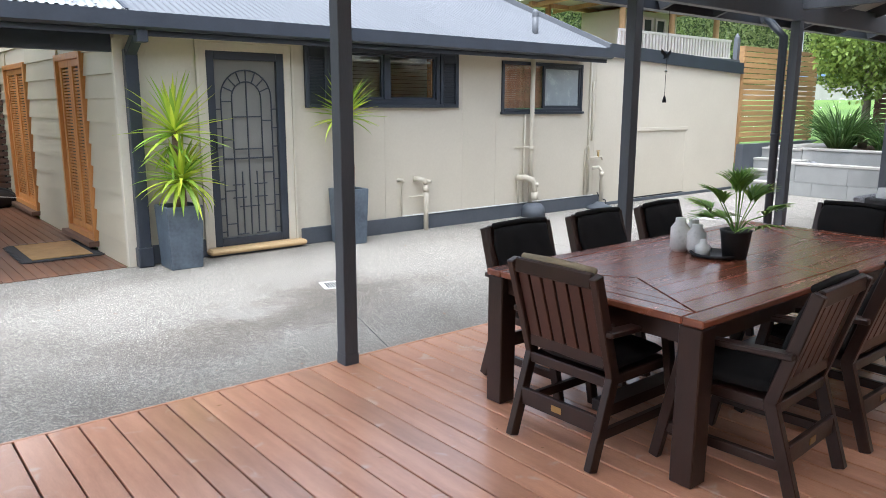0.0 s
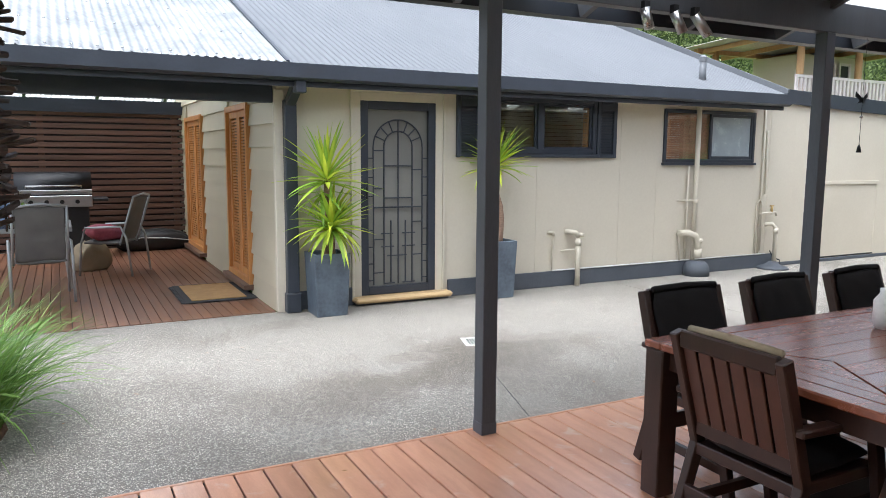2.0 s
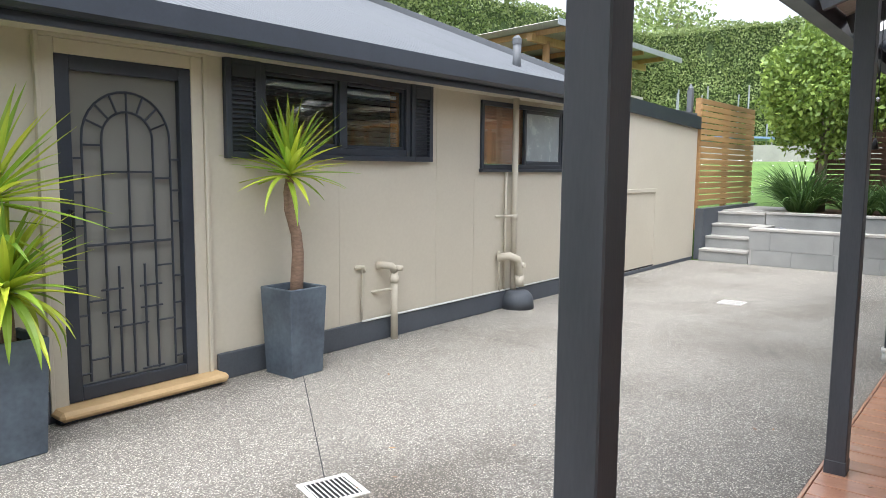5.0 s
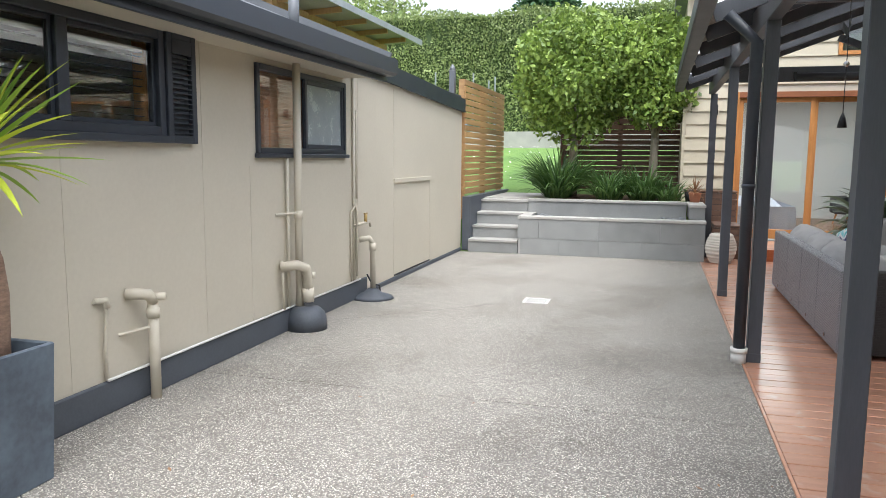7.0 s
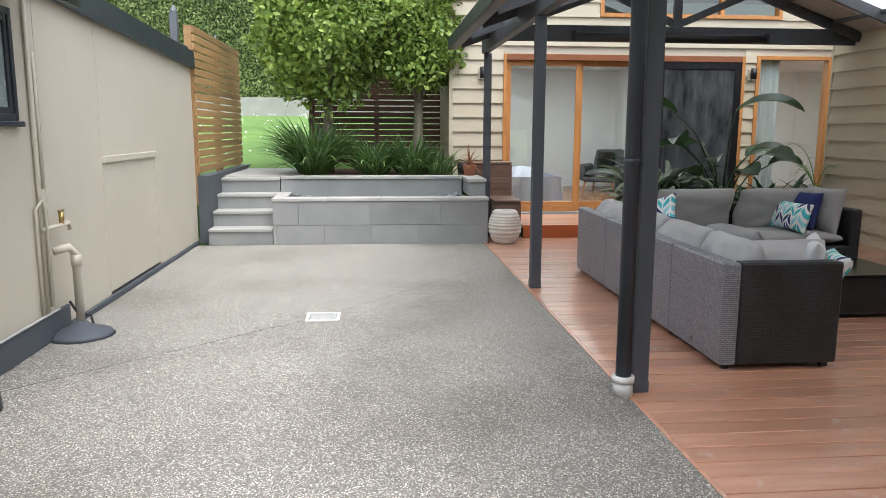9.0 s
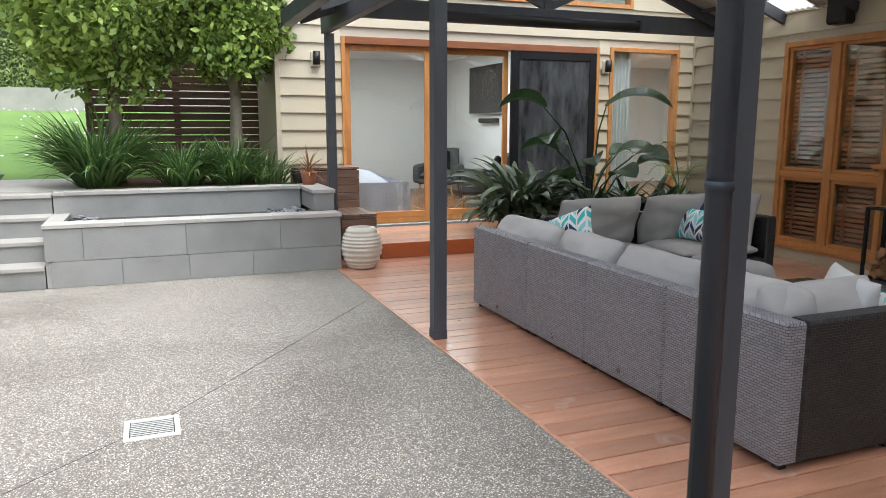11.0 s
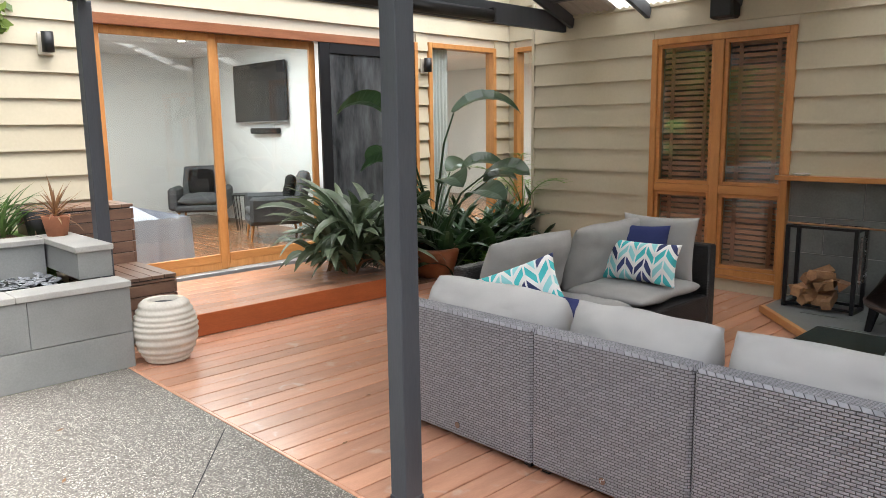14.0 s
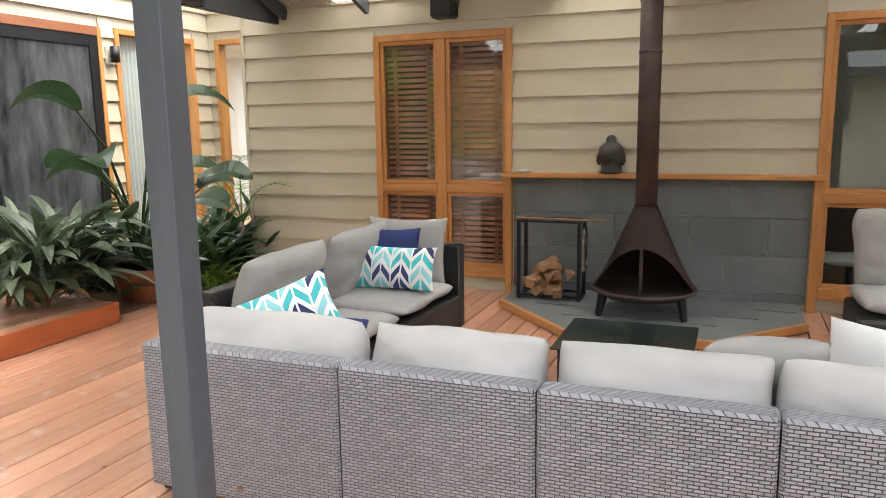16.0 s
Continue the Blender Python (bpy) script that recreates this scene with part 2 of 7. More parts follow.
def sheetmat(name):
    """Milky plastic roof sheet that lets daylight through."""
    m = bpy.data.materials.new(name)
    m.use_nodes = True
    n, l = m.node_tree.nodes, m.node_tree.links
    n.remove(n["Principled BSDF"])
    tr, tl, mix = n.new("ShaderNodeBsdfTransparent"), n.new("ShaderNodeBsdfTranslucent"), n.new("ShaderNodeMixShader")
    tr.inputs[0].default_value, tl.inputs[0].default_value = (0.85, 0.85, 0.82, 1), (0.85, 0.85, 0.82, 1)
    mix.inputs[0].default_value = 0.6
    l.new(tr.outputs[0], mix.inputs[1])
    l.new(tl.outputs[0], mix.inputs[2])
    l.new(mix.outputs[0], n["Material Output"].inputs["Surface"])
    return m


def emit(name, c, s):
    m = bpy.data.materials.new(name)
    m.use_nodes = True
    b = m.node_tree.nodes["Principled BSDF"]
    b.inputs["Base Color"].default_value = (*c, 1)
    b.inputs["Emission Color"].default_value, b.inputs["Emission Strength"].default_value = (*c, 1), s
    return m


M = {
    "conc": aggregate(),
    "cream": mk("cream_paint", (0.57, 0.52, 0.415), (0.525, 0.475, 0.375), rough=0.55, scale=1.2, grain=35, bump=0.08),
    "board": mk("weatherboard_paint", (0.52, 0.46, 0.335), (0.47, 0.415, 0.3), rough=0.5, scale=2, grain=40, bump=0.08, rand=0.05),
    "char": mk("charcoal_paint", (0.035, 0.042, 0.055), (0.025, 0.03, 0.04), rough=0.4, scale=4, grain=50, bump=0.05),
    "charwood": mk("charcoal_timber", (0.075, 0.08, 0.093), (0.055, 0.06, 0.07), rough=0.5, scale=3, grain=40, bump=0.12, stretch=(4, 4, 0.6)),
    "plinth": mk("plinth_paint", (0.085, 0.095, 0.11), (0.062, 0.07, 0.082), rough=0.6, scale=3),
    "deck": mk("deck_timber", (0.62, 0.32, 0.2), (0.47, 0.225, 0.135), rough=0.32, coat=0.85, coatr=0.19, scuff=0.5, scale=3, grain=45, bump=0.15, rand=0.16, stretch=(6, 0.8, 6)),
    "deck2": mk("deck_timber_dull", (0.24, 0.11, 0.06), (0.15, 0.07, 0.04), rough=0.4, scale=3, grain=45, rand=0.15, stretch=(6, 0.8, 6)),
    "fascia": mk("stained_fascia", (0.45, 0.12, 0.035), (0.33, 0.085, 0.025), rough=0.4, scale=3, grain=30, stretch=(1, 1, 5)),
    "bench": mk("bench_timber", (0.2, 0.115, 0.075), (0.12, 0.07, 0.05), rough=0.5, scale=3, grain=45, rand=0.12, stretch=(1, 1, 6)),
    "pine": mk("oiled_timber", (0.58, 0.27, 0.085), (0.43, 0.18, 0.05), rough=0.42, scale=3, grain=35, bump=0.1, stretch=(5, 5, 0.7)),
    "pineh": mk("oiled_timber_rail", (0.56, 0.26, 0.08), (0.42, 0.17, 0.05), rough=0.42, scale=3, grain=35, bump=0.1, stretch=(0.7, 0.7, 6)),
    "merbau": mk("red_timber_frame", (0.3, 0.115, 0.05), (0.2, 0.07, 0.03), rough=0.4, scale=3, grain=35, stretch=(5, 0.7, 5)),
    "slat": mk("slat_timber", (0.42, 0.25, 0.1), (0.29, 0.16, 0.065), rough=0.6, scale=2, grain=40, rand=0.15, stretch=(0.7, 0.7, 8)),
    "slatdark": mk("dark_slat_timber", (0.13, 0.065, 0.042), (0.075, 0.04, 0.028), rough=0.55, scale=2, grain=40, rand=0.18, stretch=(0.7, 0.7, 8)),
    "bluestone": mk("bluestone", (0.28, 0.282, 0.27), (0.21, 0.212, 0.205), rough=0.65, scale=2.5, grain=90, bump=0.1, rand=0.09),
    "cap": mk("bluestone_cap", (0.42, 0.405, 0.37), (0.33, 0.32, 0.295), rough=0.7, scale=3, grain=90, bump=0.1, rand=0.06),
    "slate": mk("slate_tile", (0.2, 0.215, 0.21), (0.13, 0.14, 0.14), rough=0.5, scale=2.5, grain=60, bump=0.2, rand=0.12),
    "grout": mk("grout", (0.42, 0.41, 0.39), rough=0.9),
    "roofblue": mk("grey_steel_roof", (0.135, 0.142, 0.15), (0.11, 0.117, 0.125), rough=0.5, scale=1, grain=30, bump=0.03, metal=0.1),
    "roofold": mk("weathered_galvanised", (0.36, 0.37, 0.37), (0.17, 0.18, 0.18), rough=0.5, metal=0.2, scale=2.5, grain=14, bump=0.03),
    "roofunder": mk("roof_underside", (0.45, 0.42, 0.37), (0.37, 0.345, 0.3), rough=0.6, scale=1.5),
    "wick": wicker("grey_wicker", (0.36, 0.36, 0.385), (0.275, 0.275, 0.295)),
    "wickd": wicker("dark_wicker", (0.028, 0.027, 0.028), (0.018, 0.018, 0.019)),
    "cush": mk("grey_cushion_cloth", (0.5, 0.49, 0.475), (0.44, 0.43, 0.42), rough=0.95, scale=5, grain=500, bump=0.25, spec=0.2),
    # darker copy of the grey cushion cloth, with shade put into its colour
    "cush_shade": mk("cushion_cloth_shaded", (0.36, 0.35, 0.335), (0.3, 0.295, 0.285), rough=0.95, scale=5, grain=500, bump=0.25, spec=0.2),
    "navy": mk("navy_cloth", (0.035, 0.045, 0.14), rough=0.9, scale=5, grain=500, bump=0.2, spec=0.2),
    "white": mk("white_cloth", (0.75, 0.75, 0.74), (0.68, 0.68, 0.67), rough=0.9, scale=4, grain=400, bump=0.15),
    "chev": chevron(),
    "dkwood": mk("dark_stained_timber", (0.036, 0.016, 0.011), (0.022, 0.01, 0.007), rough=0.34, scale=3, grain=40, bump=0.1, stretch=(4, 4, 0.8)),
    "tabletop": mk("red_brown_table_timber", (0.24, 0.08, 0.044), (0.185, 0.06, 0.033), rough=0.25, coat=0.4, scale=2.5, grain=35, bump=0.05, rand=0.12, stretch=(0.7, 6, 6)),
    "dkslat": mk("dark_red_slat_timber", (0.075, 0.028, 0.018), (0.05, 0.019, 0.012), rough=0.32, scale=3, grain=40, bump=0.08, rand=0.12, stretch=(4, 4, 0.8)),
    "blackcloth": mk("black_cushion_cloth", (0.014, 0.012, 0.012), (0.009, 0.008, 0.008), rough=0.9, scale=6, grain=400, bump=0.2, spec=0.2),
    "tan": mk("tan_cloth", (0.3, 0.24, 0.16), (0.24, 0.19, 0.12), rough=0.9, scale=8, grain=400, bump=0.2),
    "iron": mk("rusted_cast_iron", (0.1, 0.066, 0.056), (0.05, 0.036, 0.032), rough=0.55, metal=0.35, scale=5, grain=70, bump=0.15),
    "black": mk("black_metal", (0.014, 0.014, 0.016), rough=0.4, metal=0.3, scale=6),
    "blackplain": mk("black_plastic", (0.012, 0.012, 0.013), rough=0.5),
    "chrome": mk("steel", (0.55, 0.55, 0.55), rough=0.25, metal=1, scale=8),
    "brass": mk("worn_brass", (0.5, 0.35, 0.14), rough=0.35, metal=0.9),
    "pot": mk("blue_grey_planter", (0.115, 0.145, 0.175), (0.06, 0.075, 0.095), rough=0.45, scale=4, grain=30, bump=0.1),
    "soil": mk("potting_soil", (0.06, 0.04, 0.028), (0.03, 0.02, 0.015), rough=0.95, scale=20, grain=120, bump=0.8, depth=0.01),
    "mulch": mk("bark_mulch", (0.2, 0.11, 0.06), (0.07, 0.04, 0.025), rough=0.95, scale=25, grain=90, bump=1, depth=0.02),
    "terra": mk("terracotta", (0.42, 0.17, 0.09), (0.33, 0.13, 0.07), rough=0.8, scale=6),
    "vase": mk("chalky_ceramic", (0.66, 0.62, 0.54), (0.5, 0.46, 0.39), rough=0.8, scale=4, grain=60, bump=0.2),
    "ceram": mk("white_ceramic", (0.75, 0.74, 0.72), rough=0.3, bump=0.0),
    "pvc": mk("white_pvc", (0.75, 0.74, 0.7), (0.65, 0.64, 0.6), rough=0.4, scale=8),
    "bark": mk("pale_bark", (0.33, 0.29, 0.22), (0.22, 0.19, 0.14), rough=0.9, scale=9, grain=60, bump=0.6, stretch=(1, 1, 0.4)),
    "yuccabark": mk("yucca_bark", (0.34, 0.22, 0.15), (0.2, 0.13, 0.09), rough=0.9, scale=18, grain=60, bump=0.8, depth=0.01, stretch=(1, 1, 3)),
    "lawn": mk("lawn", (0.16, 0.27, 0.06), (0.1, 0.19, 0.04), rough=0.9, scale=1.2, grain=60, bump=0.8, depth=0.02),
    "drift": mk("driftwood", (0.07, 0.05, 0.04), (0.03, 0.022, 0.02), rough=0.9, scale=12, grain=60, bump=0.3),
    "plaster": mk("white_interior_paint", (0.78, 0.78, 0.76), (0.74, 0.74, 0.72), rough=0.8, scale=1, bump=0.02),
    "floorin": mk("polished_floorboards", (0.34, 0.16, 0.07), (0.24, 0.1, 0.045), rough=0.25, scale=2, grain=30, stretch=(1, 8, 1)),
    "armch": mk("charcoal_upholstery", (0.1, 0.1, 0.105), (0.07, 0.07, 0.075), rough=0.95, grain=300, bump=0.2),
    "linen": mk("pale_bed_linen", (0.48, 0.48, 0.53), (0.4, 0.4, 0.45), rough=0.9, scale=3, grain=200),
    "water": mk("pond_water", (0.012, 0.016, 0.008), rough=0.14, bump=0.05, scale=3, grain=8),
    "stone": mk("river_pebble", (0.3, 0.31, 0.32), (0.12, 0.13, 0.14), rough=0.5, scale=9, rand=0.35),
    "coir": mk("coir_mat", (0.5, 0.31, 0.13), (0.4, 0.24, 0.1), rough=0.95, scale=10, grain=200, bump=0.6),
    "rubber": mk("dark_rubber", (0.04, 0.04, 0.042), rough=0.8),
    "sill": mk("sandy_sill_paint", (0.6, 0.42, 0.22), (0.52, 0.35, 0.17), rough=0.6, scale=5),
    "mesh": mk("door_mesh_panel", (0.21, 0.205, 0.18), (0.18, 0.175, 0.155), rough=0.7, scale=2, grain=300),
    "blind": mk("timber_blind", (0.45, 0.21, 0.12), (0.36, 0.16, 0.085), rough=0.5, rand=0.1),
    "frost": mk("frosted_pane", (0.33, 0.37, 0.38), (0.27, 0.31, 0.32), rough=0.25),
    "tub": mk("blue_plastic", (0.25, 0.36, 0.6), rough=0.4),
    "alum": mk("painted_aluminium", (0.42, 0.44, 0.45), rough=0.4, metal=0.5),
    "sling": mk("grey_sling_cloth", (0.17, 0.165, 0.155), (0.13, 0.125, 0.12), rough=0.9, scale=5, grain=300),
    "red": mk("red_cloth", (0.4, 0.09, 0.11), (0.25, 0.05, 0.08), rough=0.9, scale=8),
    "yellow": mk("yellow_plastic", (0.75, 0.45, 0.03), rough=0.5),
    "log": mk("split_firewood", (0.42, 0.23, 0.11), (0.24, 0.12, 0.06), rough=0.8, scale=8, grain=50, rand=0.25),
    "statue": mk("dark_carved_stone", (0.06, 0.045, 0.035), (0.025, 0.02, 0.018), rough=0.6, scale=14, grain=60, bump=0.4),
    "tableglass": mk("smoked_glass_top", (0.015, 0.024, 0.022), rough=0.08, bump=0.0),
    "stainless": mk("brushed_steel", (0.5, 0.5, 0.5), rough=0.3, metal=1, grain=120),
    "pinkrail": mk("faded_white_paint", (0.7, 0.62, 0.6), (0.6, 0.52, 0.5), rough=0.7),
    "ltimber": mk("new_pine", (0.5, 0.31, 0.15), (0.4, 0.23, 0.1), rough=0.6, stretch=(5, 5, 0.7)),
    "glass": glassmat("window_glass"),
    "glassd": glassmat("tinted_glass", (0.55, 0.56, 0.55)),
    "clearsheet": sheetmat("translucent_roof_sheet"),
    # the paler grey swirls paint reflections onto the dark screen
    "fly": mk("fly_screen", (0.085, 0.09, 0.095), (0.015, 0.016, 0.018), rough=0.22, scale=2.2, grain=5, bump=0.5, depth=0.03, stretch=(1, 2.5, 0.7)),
    "lamp": emit("downlight", (1.0, 0.9, 0.75), 20),
    "screenoff": mk("dark_screen", (0.02, 0.02, 0.023), rough=0.15, bump=0.0),
    "leaf_y": leafmat("yucca_leaf", (0.62, 0.68, 0.06), (0.24, 0.42, 0.05)),
    "leaf_t": leafmat("tree_leaf", (0.33, 0.44, 0.09), (0.11, 0.18, 0.035), rough=0.5, spread=0.35),
    "leaf_h": leafmat("hedge_leaf", (0.34, 0.4, 0.15), (0.18, 0.24, 0.09), spread=0.3),
    "leaf_g": leafmat("strap_leaf", (0.24, 0.4, 0.07), (0.09, 0.2, 0.035)),
    "leaf_a": leafmat("border_strap_leaf", (0.13, 0.22, 0.06), (0.045, 0.1, 0.03)),
    "leaf_d": leafmat("dark_broad_leaf", (0.045, 0.095, 0.035), (0.022, 0.045, 0.02), rough=0.35),
    "leaf_s": leafmat("silver_green_leaf", (0.13, 0.17, 0.1), (0.04, 0.06, 0.03), rough=0.4),
    "leaf_b": leafmat("brown_leaf", (0.36, 0.2, 0.09), (0.2, 0.1, 0.05)),
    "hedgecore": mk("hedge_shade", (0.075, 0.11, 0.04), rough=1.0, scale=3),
    "conifer": leafmat("conifer_leaf", (0.07, 0.15, 0.06), (0.035, 0.08, 0.035)),
}


# ---- mesh helpers ----
def box(bm, x0, x1, y0, y1, z0, z1, bev=0.0):
    """One box in bm, its edges rounded by bev."""
    vs = [bm.verts.new(p) for p in ((x0, y0, z0), (x1, y0, z0), (x1, y1, z0), (x0, y1, z0), (x0, y0, z1), (x1, y0, z1), (x1, y1, z1), (x0, y1, z1))]
    fs = [bm.faces.new([vs[i] for i in q]) for q in ((3, 2, 1, 0), (4, 5, 6, 7), (0, 1, 5, 4), (1, 2, 6, 5), (2, 3, 7, 6), (3, 0, 4, 7))]
    if bev:
        es = list({e for f in fs for e in f.edges})
        bmesh.ops.bevel(bm, geom=es, offset=bev, segments=1, affect="EDGES", profile=0.7)
    return bm


def beam(bm, p, q, w, h, bev=0.0):
    """A bar of section w x h from p to q, h upwards."""
    p, q = Vector(p), Vector(q)
    d = q - p
    t = Matrix.Translation(p) @ d.to_track_quat("Y", "Z").to_matrix().to_4x4()
    sub = box(bmesh.new(), -w / 2, w / 2, 0, d.length, -h / 2, h / 2, bev)
    return merge(bm, sub, t)


def merge(bm, sub, t=None):
    """Add sub, moved by t, to bm."""
    if t is not None:
        bmesh.ops.transform(sub, matrix=t, verts=sub.verts)
    me = bpy.data.meshes.new("t")
    sub.to_mesh(me)
    sub.free()
    bm.from_mesh(me)
    bpy.data.meshes.remove(me)
    return bm


def tube(bm, pts, r, seg=10, r1=None):
    """A round tube along pts, tapering from r to r1, with closed ends."""
    pts = [Vector(p) for p in pts]
    r1 = r if r1 is None else r1
    rings = []
    side = None
    for i, p in enumerate(pts):
        d = (pts[min(i + 1, len(pts) - 1)] - pts[max(i - 1, 0)]).normalized()
        if side is None:
            side = d.orthogonal().normalized()
        side = (side - d * side.dot(d)).normalized()
        up = d.cross(side)
        k = r + (r1 - r) * i / max(1, len(pts) - 1)
        rings.append([bm.verts.new(p + (side * math.cos(a) + up * math.sin(a)) * k) for a in [2 * math.pi * j / seg for j in range(seg)]])
    for a, b in zip(rings, rings[1:]):
        for j in range(seg):
            bm.faces.new((a[j], a[(j + 1) % seg], b[(j + 1) % seg], b[j]))
    bm.faces.new(rings[0][::-1])
    bm.faces.new(rings[-1])
    return bm


def lathe(bm, prof, seg=24, at=(0, 0, 0)):
    """A body of rotation about z from (radius, height) pairs."""
    rings = [[bm.verts.new((at[0] + r * math.cos(2 * math.pi * j / seg), at[1] + r * math.sin(2 * math.pi * j / seg), at[2] + z)) for j in range(seg)] for r, z in prof]
    for a, b in zip(rings, rings[1:]):
        for j in range(seg):
            bm.faces.new((a[j], a[(j + 1) % seg], b[(j + 1) % seg], b[j]))
    bm.faces.new(rings[0][::-1])
    bm.faces.new(rings[-1])
    return bm


def part(name, bm, material, parent=None, label="", smooth=False):
    """Link bm as one mesh object under parent."""
    me = bpy.data.meshes.new(name)
    bm.normal_update()
    bm.to_mesh(me)
    bm.free()
    if smooth:
        me.shade_smooth()
    me.materials.append(M[material])
    ob = new(name, me)
    ob.parent = parent
    return tagged(ob, label)


def thing(name, x=0, y=0, z=0, label="", category="", group="", kind="", rz=0):
    ob = new(name)
    ob.matrix_basis = pose(x, y, z, 0, 0, rz)
    return tagged(ob, label, category, group, kind)


def setting(name, bm, material, label, smooth=False):
    return tagged(part(name, bm, material, None, "", smooth), label, "", "", "structure")


def piece(name, me, parent, x, y, z, rx=0, ry=0, rz=0):
    """One more object on a shared mesh."""
    ob = new(name, me)
    ob.parent = parent
    ob.matrix_basis = pose(x, y, z, rx, ry, rz)
    return ob


def shared(name, bm, material):
    me = bpy.data.meshes.new(name)
    bm.normal_update()
    bm.to_mesh(me)
    bm.free()
    me.materials.append(M[material])
    return me


def cut_spans(a0, a1, z0, z1, holes):
    """The stretches of a row z0..z1 between a0 and a1 that the holes leave."""
    spans = [(a0, a1)]
    for h0, h1, b0, b1 in holes:
        if b1 > z0 + 0.02 and b0 < z1 - 0.02:
            nxt = []
            for s0, s1 in spans:
                if h0 > s0:
                    nxt.append((s0, min(s1, h0)))
                if h1 < s1:
                    nxt.append((max(s0, h1), s1))
            spans = [s for s in nxt if s[1] - s[0] > 0.01]
    return spans


def wall_mesh(axis, plane, thick, a0, a1, z0, z1, holes):
    """A wall with openings right through it, as butted blocks. axis: the way it runs."""
    bm = bmesh.new()
    cuts = sorted({z0, z1, *[v for h in holes for v in h[2:] if z0 < v < z1]})
    for c0, c1 in zip(cuts, cuts[1:]):
        for s0, s1 in cut_spans(a0, a1, c0, c1, holes):
            if axis == "x":
                box(bm, s0, s1, min(plane, plane + thick), max(plane, plane + thick), c0, c1)
            else:
                box(bm, min(plane, plane + thick), max(plane, plane + thick), s0, s1, c0, c1)
    return bm


def siding(parent, axis, plane, out, a0, a1, z0, z1, pitch, holes, material="board"):
    """Lapped weatherboards as pieces: the lower edge of each stands proud. out: +1 or -1, the way they face."""
    z = z0
    while z < z1 - 0.03:
        top = min(z + pitch, z1)
        for s0, s1 in cut_spans(a0, a1, z, top, holes):
            bm = bmesh.new()
            prof = [(0.002, z), (0.034, z), (0.0335, z + 0.004), (0.006, top), (0.002, top)]
            rows = []
            for s in (s0, s1):
                rows.append([bm.verts.new((s, plane + out * d, h) if axis == "x" else (plane + out * d, s, h)) for d, h in prof])
            for i in range(5):
                bm.faces.new((rows[0][i], rows[0][(i + 1) % 5], rows[1][(i + 1) % 5], rows[1][i]))
            bm.faces.new(rows[0])
            bm.faces.new(rows[1][::-1])
            bmesh.ops.recalc_face_normals(bm, faces=bm.faces)
            part("weatherboard", bm, material, parent)
        z = top


def corrugated(bm, x0, x1, y0, z0, y1, z1, pitch=0.076, amp=0.009, thick=0.0):
    """A corrugated sheet whose ridges run from (y0, z0) up to (y1, z1)."""
    n = int((x1 - x0) / pitch * 6)
    k = Vector((0, y1 - y0, z1 - z0)).normalized()
    up = Vector((0, -k.z, k.y))
    a, b = [], []
    for i in range(n + 1):
        x = x0 + (x1 - x0) * i / n
        o = up * (amp * math.sin(2 * math.pi * x / pitch))
        a.append(bm.verts.new(Vector((x, y0, z0)) + o))
        b.append(bm.verts.new(Vector((x, y1, z1)) + o))
    for i in range(n):
        bm.faces.new((a[i], a[i + 1], b[i + 1], b[i]))
    return bm


# ---- ground ----
def ground_height(x, y):
    if x < 14.6 or y < 4.0:
        return -0.06
    rise = min(max((x - 16.5) / 5.5, 0), 1)
    return 0.78 + 0.95 * rise + 0.02 * max(0, min(x - 22, 16))


bm = bmesh.new()
gx = [-900, -60, -12, 0, 6, 12, 14.59, 14.61, 16.4, 18, 20, 22, 25, 30, 38, 60, 900]
gy = [-900, -60, -12, -4, 3.99, 4.01, 7.6, 10, 14, 20, 40, 60, 900]
vs = [[bm.verts.new((x, y, ground_height(x, y))) for y in gy] for x in gx]
for i in range(len(gx) - 1):
    for j in range(len(gy) - 1):
        bm.faces.new((vs[i][j], vs[i + 1][j], vs[i + 1][j + 1], vs[i][j + 1]))
setting("ground", bm, "lawn", "mown green lawn running on round the house")

# courtyard slabs, parted by saw-cut joints
pave = setting("pavement", box(bmesh.new(), -9, 13.5, 3.9, 7.58, -0.3, -0.012), "plinth", "grey exposed-aggregate concrete courtyard with saw-cut joints")
G = 0.008
for x0, x1, y0, y1 in ((-9, 6.55, 3.935, 7.56), (6.55 + G, 13.5, 3.935, 7.56)):
    part("slab", box(bmesh.new(), x0, x1, y0, y1, -0.12, 0.0), "conc", pave)
for p, q in (((9.95, 5.65), (12.08, 3.98)), ((3.52, 5.68), (4.95, 7.52)), ((3.36, 5.42), (2.9, 3.95)), ((9.75, 5.85), (8.2, 7.5))):
    part("joint", beam(bmesh.new(), (*p, -0.001), (*q, -0.001), 0.006, 0.003), "rubber", pave)

# ---- main house ----
WY = 7.58
DOOR = (3.21, 4.08, 0.09, 2.13)
WIN1 = (4.63, 6.28, 1.6, 2.2)
WIN2 = (7.39, 9.08, 1.5, 2.19)
house = setting("wall_north", wall_mesh("x", WY, 0.16, 2.34, 9.95, 0.0, 2.5, [DOOR, WIN1, WIN2]), "cream", "cream painted sheet-clad house wall with grey plinth")
bm = bmesh.new()
vs = [bm.verts.new(p) for p in ((9.95, WY, 0), (13.66, WY, 0), (13.66, WY, 2.2), (9.95, WY, 2.36), (9.95, WY + .16, 0), (13.66, WY + .16, 0), (13.66, WY + .16, 2.2), (9.95, WY + .16, 2.36))]
for q in ((0, 1, 2, 3), (7, 6, 5, 4), (0, 4, 5, 1), (1, 5, 6, 2), (2, 6, 7, 3), (3, 7, 4, 0)):
    bm.faces.new([vs[i] for i in q])
